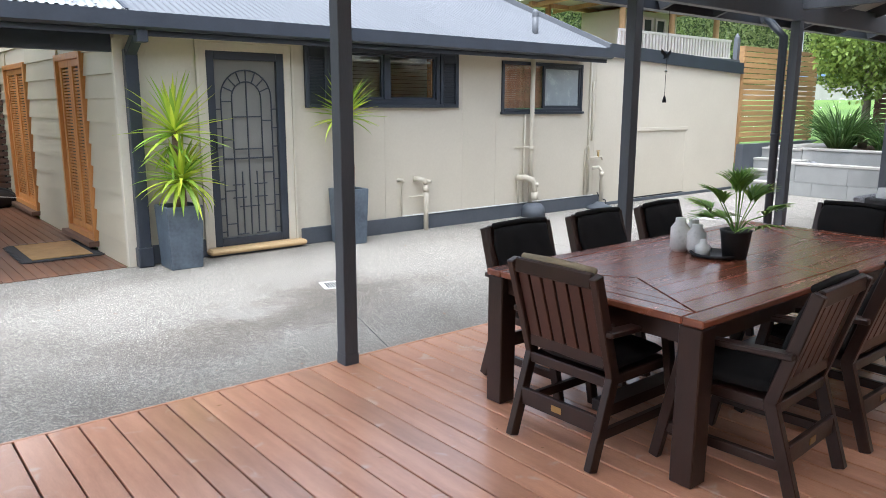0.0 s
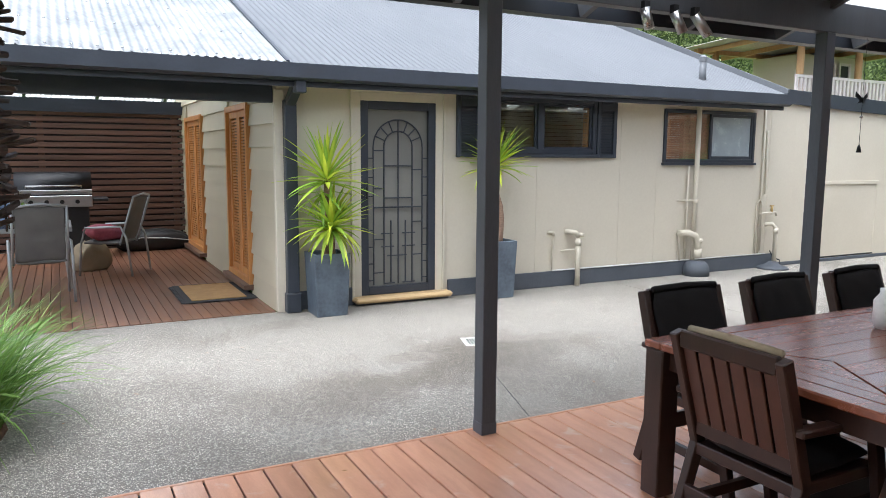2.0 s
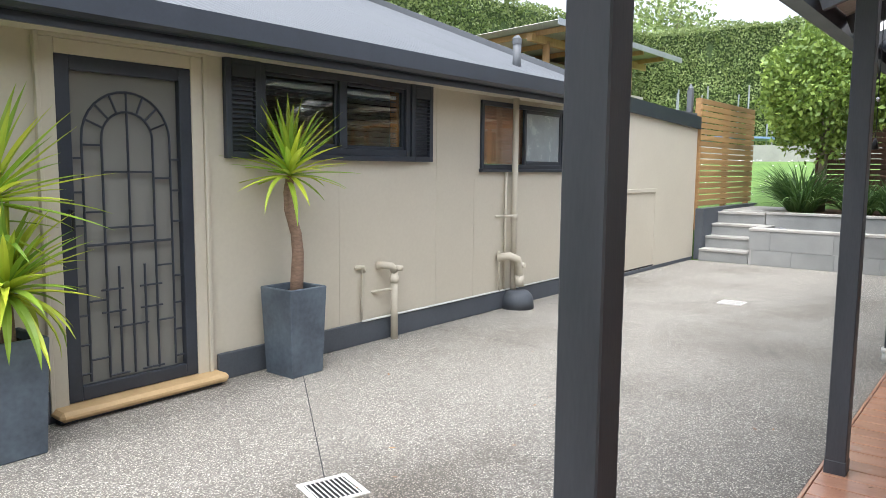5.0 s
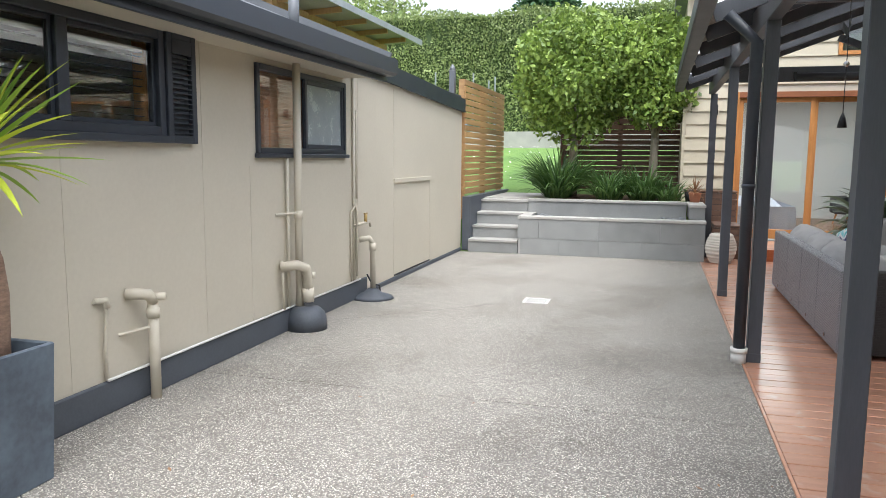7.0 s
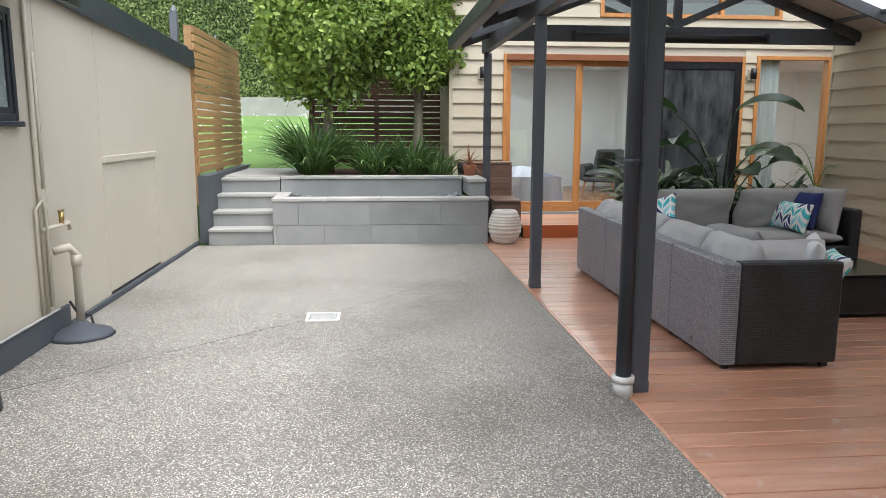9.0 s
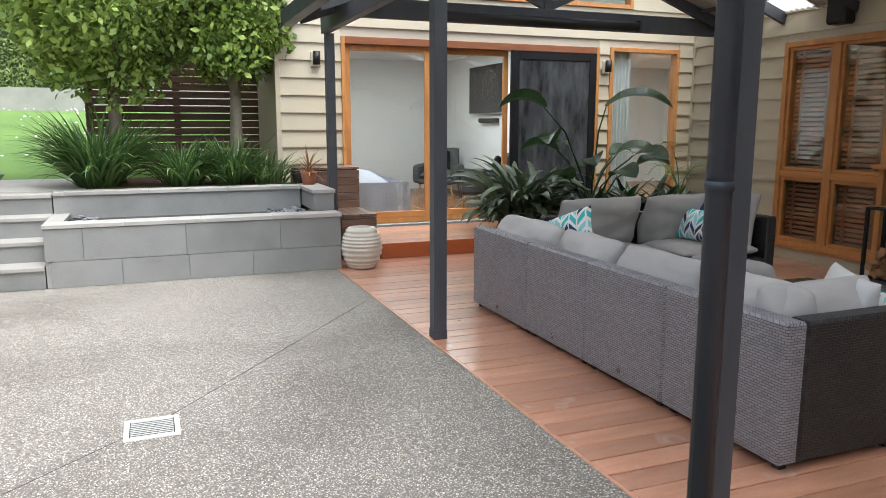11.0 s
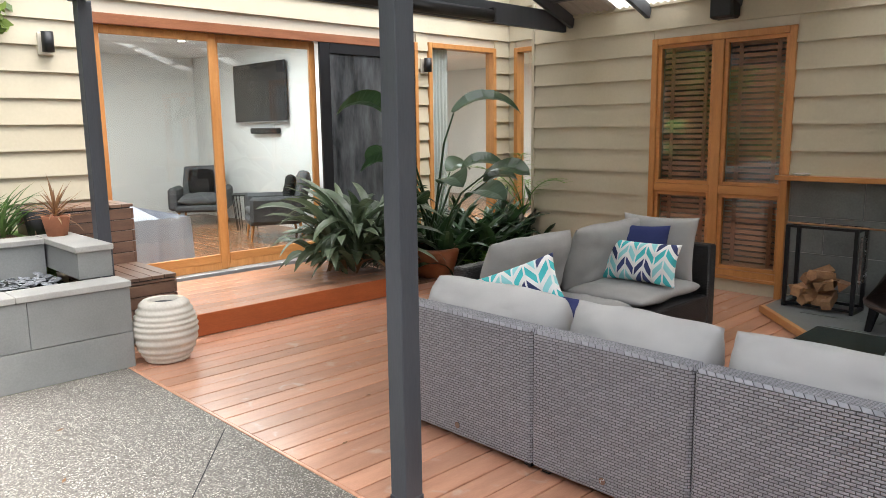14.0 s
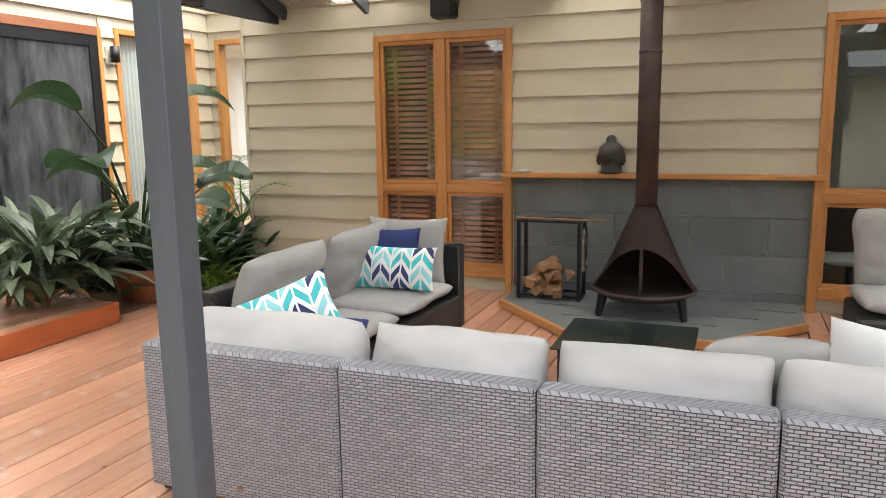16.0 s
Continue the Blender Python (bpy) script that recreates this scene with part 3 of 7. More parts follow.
shed = setting("wall_shed", bm, "cream", "cream painted flat sheet wall of the lean-to shed")
setting("wall_shed_end", box(bmesh.new(), 13.5, 13.66, WY + 0.16, 11.5, 0, 2.2), "cream", "cream painted end wall of the shed")
# sheet joints: thin cover strips
for x, z1 in ((5.43, 1.5), (6.69, 2.3), (9.42, 2.3), (2.62, 2.3), (7.3, 1.4)):
    part("cover_strip", box(bmesh.new(), x - 0.004, x + 0.004, WY - 0.003, WY + 0.0, 0.2, z1), "cream", house)
for x, z0, z1 in ((10.5, 0.1, 2.3), (11.96, 0.1, 1.2)):
    part("cover_strip", box(bmesh.new(), x - 0.005, x + 0.005, WY - 0.004, WY, z0, z1), "cream", shed)
part("ledge", box(bmesh.new(), 10.5, 11.98, WY - 0.022, WY, 1.17, 1.225, 0.004), "cream", shed)
part("flap_gap", box(bmesh.new(), 10.52, 11.96, WY - 0.006, WY, 0.055, 0.075), "blackplain", shed)
pl = setting("baseboard", box(bmesh.new(), 2.34, 3.13, WY - 0.03, WY, 0, 0.19, 0.006), "plinth", "dark grey painted plinth board along the house")
part("plinth_board", box(bmesh.new(), 4.24, 9.6, WY - 0.03, WY, 0, 0.19, 0.006), "plinth", pl)
part("plinth_board", box(bmesh.new(), 9.6, 13.6, WY - 0.025, WY, 0, 0.05, 0.006), "plinth", pl)

# gutter, fascia and soffit of the main roof
EY, EZ, PITCH = 7.12, 2.40, 0.4
RY = 10.9
RZ = EZ + PITCH * (RY - EY)
bm = bmesh.new()
prof = [(7.02, 2.40), (7.02, 2.27), (7.06, 2.25), (7.14, 2.25), (7.14, 2.40), (7.125, 2.40), (7.125, 2.27), (7.035, 2.28), (7.035, 2.40)]
for x0, x1 in ((-2.3, 9.1),):
    a = [bm.verts.new((x0, y, z)) for y, z in prof]
    b = [bm.verts.new((x1, y, z)) for y, z in prof]
    for i in range(9):
        bm.faces.new((a[i], a[(i + 1) % 9], b[(i + 1) % 9], b[i]))
    bm.faces.new(a[::-1])
    bm.faces.new(b)
setting("gutter", bm, "char", "charcoal steel gutter along the eave")
setting("fascia", box(bmesh.new(), -2.3, 9.1, 7.145, 7.17, 2.2, 2.38), "char", "charcoal fascia board under the gutter")
setting("soffit", box(bmesh.new(), 2.34, 9.08, 7.17, WY, 2.24, 2.255), "cream", "cream painted eave lining")
roof = setting("roof", box(bmesh.new(), 9.05, 9.13, 7.05, 7.2, 2.3, 2.42), "char", "grey corrugated steel house roof")
x = 2.34
while x < 9.05:
    x1 = min(x + 0.765, 9.1)
    part("roof_sheet", corrugated(bmesh.new(), x, x1, EY - 0.03, EZ, RY, RZ), "roofblue", roof, "", True)
    x = x1
x = 2.34
while x > -2.2:
    part("roof_sheet", corrugated(bmesh.new(), x - 0.765, x, EY - 0.03, EZ + 0.012, RY + 0.3, RZ + 0.13), "roofold", roof, "weathered pale galvanised sheet", True)
    x -= 0.765
part("ridge_cap", beam(bmesh.new(), (-2.2, RY, RZ + 0.03), (9.15, RY, RZ + 0.03), 0.3, 0.03), "roofblue", roof)
part("barge", beam(bmesh.new(), (9.12, EY, EZ + 0.0), (9.12, RY, RZ), 0.03, 0.16), "roofblue", roof)
part("back_slope", corrugated(bmesh.new(), 2.34, 9.1, 14.6, EZ, RY, RZ, pitch=0.3), "roofblue", roof)
part("valley_flashing", beam(bmesh.new(), (2.34, EY, EZ + 0.02), (2.34, RY, RZ + 0.04), 0.03, 0.02), "char", roof)
# roofing screws on the old sheets
screw = shared("screw", lathe(bmesh.new(), [(0.011, 0), (0.011, 0.008), (0.004, 0.012)], 6), "chrome")
for r in range(5):
    for i in range(22):
        xx = -1.9 + i * 0.19
        yy = EY + 0.03 + r * 0.75
        piece("screw", screw, roof, xx, yy, EZ + 0.022 + PITCH * 1.02 * (yy - EY + 0.03), 22)
vent = thing("roof_vent", 8.0, 7.55, EZ + PITCH * 0.43, "grey steel vent pipe through the roof", "vent")
part("pipe", tube(bmesh.new(), [(0, 0, -0.1), (0, 0, 0.26)], 0.045, 14), "roofblue", vent, "", True)
part("cowl", lathe(bmesh.new(), [(0.05, 0.24), (0.05, 0.3), (0.02, 0.33)], 14), "roofblue", vent)

# lean-to shed roof and sloping fascia
fas = setting("trim", beam(bmesh.new(), (9.14, WY - 0.04, 2.455), (13.72, WY - 0.04, 2.28), 0.035, 0.2), "char", "charcoal sloping fascia of the shed")
setting("roof_shed", beam(bmesh.new(), (11.6, WY, 2.42), (11.6, 12, 2.6), 4.0, 0.04), "roofblue", "low grey steel shed roof")

# downpipe at the house corner
dp = thing("downpipe", 2.45, 7.5, 0, "charcoal square downpipe at the house corner", "downpipe")
part("pipe", box(bmesh.new(), -0.06, 0.06, -0.05, 0.04, 0.0, 2.1, 0.008), "char", dp)
part("foot", box(bmesh.new(), -0.075, 0.075, -0.07, 0.05, 0, 0.2, 0.01), "char", dp)
part("elbow", beam(bmesh.new(), (0, 0, 2.06), (0, -0.35, 2.26), 0.1, 0.08, 0.008), "char", dp)
part("rainhead", box(bmesh.new(), -0.05, 0.05, -0.42, -0.3, 2.14, 2.28, 0.008), "char", dp)

# ---- verandah on the west side ----
VX = 2.34
VDOOR, VWIN = (8.65, 9.8, 0.1, 2.14), (11.6, 13.1, 0.1, 2.14)
vw = setting("wall_verandah", wall_mesh("y", VX, 0.14, 7.74, 14.2, 0, 2.55, [VDOOR, VWIN]), "cream", "cream weatherboard wall beside the verandah")
siding(vw, "y", VX, -1, 7.6, 14.2, 0.0, 2.5, 0.235, [VDOOR, VWIN])
part("corner_post", box(bmesh.new(), VX - 0.035, VX + 0.06, 7.53, 7.6, 0, 2.2, 0.005), "cream", vw)
setting("verandah_beam", box(bmesh.new(), -2.3, 2.3, 7.54, 7.64, 2.07, 2.25, 0.006), "char", "charcoal timber beam over the verandah front")
vd = setting("verandah_floor", box(bmesh.new(), -2.5, 2.34, 7.58, 14.2, -0.2, -0.04), "blackplain", "brown timber verandah decking")
x = -1.6
while x < 2.3:
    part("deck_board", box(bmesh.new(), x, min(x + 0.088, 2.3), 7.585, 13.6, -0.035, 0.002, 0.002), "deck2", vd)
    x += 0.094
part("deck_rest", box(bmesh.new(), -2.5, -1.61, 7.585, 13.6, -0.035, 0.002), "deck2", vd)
sc = setting("slat_screen", box(bmesh.new(), -2.5, 2.34, 13.72, 13.8, 0, 0.02), "slatdark", "dark stained horizontal slat privacy screen")
z = 0.06
while z < 2.2:
    part("slat", box(bmesh.new(), -2.5, 2.32, 13.6, 13.63, z, z + 0.074, 0.003), "slatdark", sc)
    z += 0.1
part("backing", box(bmesh.new(), -2.5, 2.32, 13.9, 13.92, 0, 2.25), "blackplain", sc)
for x in (-2, 0.2, 2.2):
    part("post", box(bmesh.new(), x - 0.045, x + 0.045, 13.635, 13.72, 0, 2.4), "slatdark", sc)
setting("verandah_back_beam", box(bmesh.new(), -2.5, 2.33, 13.55, 13.75, 2.21, 2.42), "char", "charcoal beam above the slat screen")
vr = setting("verandah_rafters", box(bmesh.new(), -2.3, 2.3, 10.6, 10.7, 3.5, 3.62), "char", "charcoal rafters under the verandah roof")
for i in range(5):
    x = 2.1 - i * 1.05
    part("rafter", beam(bmesh.new(), (x, 7.3, 2.38), (x, 10.7, 3.72), 0.05, 0.12), "char", vr)
    part("rafter", beam(bmesh.new(), (x, 14.2, 2.38), (x, 10.9, 3.72), 0.05, 0.12), "char", vr)
setting("verandah_back_roof", corrugated(bmesh.new(), -2.2, 2.34, 14.6, 2.45, 11.1, 3.95), "clearsheet", "translucent back slope of the verandah roof")

# ---- pergola over the deck ----
PY, PXS = 3.85, (-0.2, 2.525, 5.28, 8.02, 10.765, 14.1)
DECKX0 = -4.0
deck = setting("floor_deck", box(bmesh.new(), DECKX0, 15.3, -1.0, 3.9, -0.3, -0.045), "blackplain", "red-brown oiled hardwood deck boards laid flush with the courtyard")
part("edge_board", box(bmesh.new(), DECKX0, 13.5, 3.914, 3.932, -0.035, 0.004, 0.003), "deck", deck)
bw = 0.146
x = -1.8
i = 0
dmesh = [shared("deck_board", box(bmesh.new(), 0, 0.137, -0.98, 3.911, -0.032, 0.0, 0.0025), "deck") for _ in range(1)]
while x < 15.1:
    piece("deck_board", dmesh[0], deck, x, 0, 0.003 * ((i * 7) % 5) / 5)
    x += bw
    i += 1
part("deck_rest", box(bmesh.new(), DECKX0, -1.81, -0.98, 3.911, -0.032, 0.001), "deck", deck)

BB, BT = 2.45, 2.66
post0 = thing("post", PXS[0], PY, 0, "charcoal painted square timber pergola post", "post", "pergola posts")
part("shaft", box(bmesh.new(), -0.047, 0.047, -0.047, 0.047, 0.012, BB, 0.004), "charwood", post0)
part("stirrup", box(bmesh.new(), -0.05, 0.05, -0.05, 0.05, 0, 0.07, 0.003), "charwood", post0, "galvanised post foot")
for x in PXS[1:]:
    copy_thing(post0, pose(x, PY if x < 14 else 3.818, 0))
pb = setting("pergola_beam", box(bmesh.new(), DECKX0, 14.16, PY - 0.045, PY + 0.045, BB, BT, 0.005), "charwood", "charcoal pergola edge beam on the posts")
PR = 0.36
RIDY = 1.45
EAVE = PY + 0.42
PEZ = 2.58
def pz(y):
    return PEZ + PR * (EAVE - y) if y > RIDY else PEZ + PR * (EAVE - RIDY) - PR * (RIDY - y)
rafters = setting("pergola_rafters", box(bmesh.new(), DECKX0, 13.6, RIDY - 0.03, RIDY + 0.03, pz(RIDY) - 0.2, pz(RIDY) - 0.02), "charwood", "charcoal rafters and ridge of the pergola roof")
x = 13.5
while x > DECKX0:
    part("rafter", beam(bmesh.new(), (x, EAVE - 0.02, PEZ - 0.07), (x, RIDY, pz(RIDY) - 0.07), 0.045, 0.12), "charwood", rafters)
    part("rafter", beam(bmesh.new(), (x, -0.98, pz(-0.98) - 0.07), (x, RIDY, pz(RIDY) - 0.07), 0.045, 0.12), "charwood", rafters)
    x -= 0.915
for y in (3.3, 2.5, 1.9, 0.9, 0.1, -0.6):
    part("batten", box(bmesh.new(), DECKX0, 13.55, y - 0.035, y + 0.035, pz(y) - 0.045, pz(y) - 0.01), "charwood", rafters)
for x in (13.6, 8.02, 2.56):
    tr = thing("roof_truss", x, 0, 0, "charcoal timber roof truss with webs", "truss", "pergola trusses")
    part("tie", box(bmesh.new(), -0.03, 0.03, -0.97, PY - 0.05, 2.56, 2.76, 0.004), "charwood", tr)
    part("king_post", box(bmesh.new(), -0.03, 0.03, RIDY - 0.05, RIDY + 0.05, 2.76, pz(RIDY) - 0.2), "charwood", tr)
    part("web", beam(bmesh.new(), (0, RIDY + 0.05, 2.8), (0, RIDY + 0.85, pz(RIDY + 0.85) - 0.15), 0.045, 0.09), "charwood", tr)
    part("web", beam(bmesh.new(), (0, RIDY - 0.05, 2.8), (0, RIDY - 0.85, pz(RIDY - 0.85) - 0.15), 0.045, 0.09), "charwood", tr)
pr = setting("pergola_roof", box(bmesh.new(), DECKX0, 13.7, RIDY - 0.1, RIDY + 0.1, pz(RIDY) + 0.012, pz(RIDY) + 0.03), "roofblue", "corrugated roof over the deck with clear strips")
x = 13.7
k = 0
while x > DECKX0:
    x0 = x - 0.76
    mat = "clearsheet" if k % 3 == 1 else "roofunder"
    part("roof_sheet", corrugated(bmesh.new(), x0, x, EAVE, PEZ, RIDY, pz(RIDY)), mat, pr, "translucent roof sheet" if k % 3 == 1 else "", True)
    part("roof_sheet", corrugated(bmesh.new(), x0, x, -1.0, pz(-1.0), RIDY, pz(RIDY)), mat, pr, "", True)
    x = x0
    k += 1
gt = setting("pergola_gutter", box(bmesh.new(), DECKX0, 13.75, EAVE, EAVE + 0.012, 2.46, 2.59), "char", "charcoal gutter of the pergola roof")
part("gutter_base", box(bmesh.new(), DECKX0, 13.75, EAVE + 0.012, EAVE + 0.1, 2.46, 2.475), "char", gt)
part("gutter_front", box(bmesh.new(), DECKX0, 13.75, EAVE + 0.1, EAVE + 0.115, 2.46, 2.6, 0.004), "char", gt)
part("gutter_end", box(bmesh.new(), 13.74, 13.755, EAVE + 0.012, EAVE + 0.1, 2.475, 2.59), "char", gt)

# ---- fireplace wing ----
FY = -0.99
FW1, FW2 = (11.15, 12.52, 0.15, 2.385), (6.9, 8.66, 0.14, 2.34)
TILES = (8.68, 11.14, 0.0, 1.07)
fw = setting("wall_south", wall_mesh("x", FY, -0.14, DECKX0, 14.0, -0.1, 3.0, [FW1, FW2]), "cream", "cream weatherboard wall behind the fireplace")
siding(fw, "x", FY, 1, DECKX0, 14.0, -0.0645, 2.85, 0.2305, [FW1, FW2, TILES])
part("corner_trim", box(bmesh.new(), 14.0, 14.04, FY - 0.05, FY + 0.035, -0.02, 2.9, 0.004), "board", fw)
setting("wall_nook_return", box(bmesh.new(), 13.86, 14.0, -5.5, FY - 0.14, -0.1, 3.0), "board", "cream painted return wall of the garden nook")

# ---- bedroom wing with glass doors ----
SX = 15.33
SLIDE, SW3, CLER = (-0.36, 3.4, 0.18, 2.57), (-1.76, -0.54, 0.2, 2.585), (-0.9, 1.95, 3.12, 3.6)
sw = setting("wall_east", wall_mesh("y", SX, 0.14, -2.2, 4.2, -0.1, 4.2, [SLIDE, SW3, CLER]), "cream", "cream weatherboard wall with timber glass doors")
siding(sw, "y", SX, -1, -2.05, 4.16, 0.1503, 4.1, 0.2117, [SLIDE, SW3, CLER])
part("corner_trim", box(bmesh.new(), SX - 0.035, SX + 0.02, 4.16, 4.22, 0.2, 4.15, 0.004), "board", sw)
setting("wall_east_end", box(bmesh.new(), SX + 0.14, 20.6, 4.06, 4.2, -0.1, 4.2), "board", "cream end wall of the bedroom wing")
NW = (14.08, 15.2, 0.25, 2.6)
nw = setting("wall_nook", wall_mesh("x", -2.05, -0.14, 14.0, SX, -0.1, 4.2, [NW]), "cream", "cream wall of the garden nook")
siding(nw, "x", -2.05, 1, 14.0, SX - 0.03, 0.1503, 4.1, 0.2117, [NW])
setting("wall_nook_garden", box(bmesh.new(), 14.04, SX, -2.0, 1.1, -0.04, 0.03), "mulch", "dark mulched garden nook bed")
setting("roof_east", box(bmesh.new(), SX - 0.3, 20.8, -6, 4.4, 4.2, 4.35), "roofblue", "roof of the bedroom wing")


# ---- front door with its iron grille ----
def rect_frame(bm, x0, x1, z0, z1, w, y0, y1, bev=0.004):
    """Four rails round an opening in a wall that runs along x."""
    box(bm, x0, x0 + w, y0, y1, z0, z1, bev)
    box(bm, x1 - w, x1, y0, y1, z0, z1, bev)
    box(bm, x0 + w, x1 - w, y0, y1, z1 - w, z1, bev)
    box(bm, x0 + w, x1 - w, y0, y1, z0, z0 + w, bev)
    return bm


def side_frame(bm, y0, y1, z0, z1, w, x0, x1, bev=0.004):
    """The same in a wall that runs along y."""
    box(bm, x0, x1, y0, y0 + w, z0, z1, bev)
    box(bm, x0, x1, y1 - w, y1, z0, z1, bev)
    box(bm, x0, x1, y0 + w, y1 - w, z1 - w, z1, bev)
    box(bm, x0, x1, y0 + w, y1 - w, z0, z0 + w, bev)
    return bm


d0, d1, dz0, dz1 = DOOR
fd = tagged(thing("door_1"), "dark blue-grey security door with arched iron grille", "", "", "structure")
bm = box(bmesh.new(), d0 - 0.085, d0, WY - 0.025, WY, 0.06, dz1 + 0.085, 0.004)
box(bm, d1, d1 + 0.085, WY - 0.025, WY, 0.06, dz1 + 0.085, 0.004)
box(bm, d0, d1, WY - 0.025, WY, dz1, dz1 + 0.085, 0.004)
part("architrave", bm, "cream", fd, "cream painted door surround")
bm = box(bmesh.new(), d0 - 0.11, d0 - 0.086, WY - 0.04, WY, 0.06, dz1 + 0.11, 0.003)
box(bm, d1 + 0.086, d1 + 0.11, WY - 0.04, WY, 0.06, dz1 + 0.11, 0.003)
box(bm, d0 - 0.086, d1 + 0.086, WY - 0.04, WY, dz1 + 0.086, dz1 + 0.11, 0.003)
part("outer_moulding", bm, "cream", fd)
part("frame", rect_frame(bmesh.new(), d0, d1, dz0, dz1, 0.085, WY - 0.02, WY + 0.03), "char", fd)
part("panel", box(bmesh.new(), d0 + 0.06, d1 - 0.06, WY + 0.035, WY + 0.06, dz0 + 0.06, dz1 - 0.06), "mesh", fd, "grey mesh behind the grille")
cx = (d0 + d1) / 2
yb = WY + 0.005


def bar(pts, r=0.007):
    part("grille_bar", tube(bmesh.new(), [(p[0], yb, p[1]) for p in pts], r, 6), "char", fd)


R1, R2, zc = 0.285, 0.165, 1.66
zb = dz0 + 0.1
for r in (R1, R2):
    bar([(cx + r * math.cos(a), zc + r * math.sin(a)) for a in [math.pi * k / 16 for k in range(17)]], 0.008)
for k in range(1, 8):
    a = math.pi * k / 8
    bar([(cx + R2 * math.cos(a), zc + R2 * math.sin(a)), (cx + R1 * math.cos(a), zc + R1 * math.sin(a))])
for x, z0, z1 in ((-R1, zb, zc), (R1, zb, zc), (-R2, zb, zc), (R2, zb, zc), (0, zb, zc + R2), (-0.085, zb + 0.02, 0.88), (0.085, zb + 0.02, 0.88)):
    bar([(cx + x, z0), (cx + x, z1)], 0.008)
for z in (1.46, 1.02, 1.12):
    bar([(cx - R1 if z == 1.02 else cx - R2, z), (cx + R1 if z == 1.02 else cx + R2, z)], 0.009 if z == 1.02 else 0.007)
for s in (-1, 1):
    for k, z in enumerate((1.62, 1.42, 1.22, 0.86, 0.68, 0.5, 0.32)):
        if k % 2 == (s + 1) // 2:
            bar([(cx + s * R1, z), (cx + s * R2, z)])
        bar([(cx + s * R1, z - 0.08), (cx + s * 0.345, z - 0.08)])
for z, a, b in ((0.74, -0.2, -0.06), (0.6, -0.2, -0.05), (0.74, 0.05, 0.2), (0.6, 0.05, 0.2), (0.5, -0.13, 0.1), (0.2, -0.16, -0.04), (0.2, 0.05, 0.2)):
    bar([(cx + a, z), (cx + b, z)])
part("handle", tube(bmesh.new(), [(d0 + 0.05, WY - 0.03, 1.12), (d0 + 0.05, WY - 0.06, 1.12), (d0 + 0.05, WY - 0.06, 1.24), (d0 + 0.05, WY - 0.03, 1.24)], 0.009, 8), "blackplain", fd, "black pull handle")
part("sill", box(bmesh.new(), d0 - 0.11, d1 + 0.16, WY - 0.16, WY + 0.04, 0.025, 0.085, 0.022), "sill", fd, "sandy timber door sill")
part("sill_base", box(bmesh.new(), d0 - 0.09, d1 + 0.13, WY - 0.1, WY, 0, 0.025), "plinth", fd)

# ---- window with louvred shutters ----
w0, w1, wz0, wz1 = WIN1
win = tagged(thing("window_1"), "dark framed double window with blinds", "", "", "structure")
part("window_frame", rect_frame(bmesh.new(), w0, w1, wz0, wz1 + 0.04, 0.055, WY - 0.03, WY + 0.06), "char", win)
mx = 5.46
part("mullion", box(bmesh.new(), mx - 0.04, mx + 0.04, WY - 0.025, WY + 0.06, wz0 + 0.055, wz1 - 0.015, 0.004), "char", win)
for a, b in ((w0 + 0.055, mx - 0.04), (mx + 0.04, w1 - 0.055)):
    sash = part("sash", rect_frame(bmesh.new(), a, b, wz0 + 0.055, wz1 - 0.015, 0.028, WY + 0.0, WY + 0.03, 0.003), "char", win)
    part("pane", box(bmesh.new(), a + 0.028, b - 0.028, WY + 0.012, WY + 0.016, wz0 + 0.08, wz1 - 0.04), "glass", sash)
    for k in range(12):
        part("blind_slat", box(bmesh.new(), a + 0.02, b - 0.02, WY + 0.075, WY + 0.1, wz0 + 0.07 + k * 0.045, wz0 + 0.074 + k * 0.045), "blackplain", win)
# white bar stands in for the bright reflected streak at the top
part("blind_head", box(bmesh.new(), w0 + 0.08, w1 - 0.08, WY + 0.07, WY + 0.11, wz1 - 0.1, wz1 - 0.07), "white", win, "white bar put in for the reflection along the pane top")
part("reveal", box(bmesh.new(), w1 - 0.075, w1 - 0.056, WY + 0.061, WY + 0.15, wz0 + 0.06, wz1 - 0.02), "pine", win, "timber reveal")
part("window_sill", box(bmesh.new(), w0 - 0.02, w1 + 0.02, WY - 0.075, WY, wz0 - 0.045, wz0, 0.006), "char", win)
sh = thing("shutter", 4.485, WY, 1.555, "charcoal louvred timber window shutter", "shutter", "window shutters")
sw2, sh2 = 0.15, 0.7
bm = rect_frame(bmesh.new(), -sw2, sw2, 0, sh2, 0.05, -0.045, -0.004)
box(bm, -sw2 + 0.05, sw2 - 0.05, -0.045, -0.004, sh2 - 0.14, sh2 - 0.05)
part("frame", bm, "char", sh)
part("backing", box(bmesh.new(), -sw2 + 0.05, sw2 - 0.05, -0.012, -0.004, 0.05, sh2 - 0.14), "plinth", sh)
for k in range(17):
    z = 0.065 + k * 0.0315
    part("louvre", beam(bmesh.new(), (-sw2 + 0.05, -0.03, z), (sw2 - 0.05, -0.03, z), 0.026, 0.006), "char", sh)
copy_thing(sh, pose(6.435, WY, 1.555))

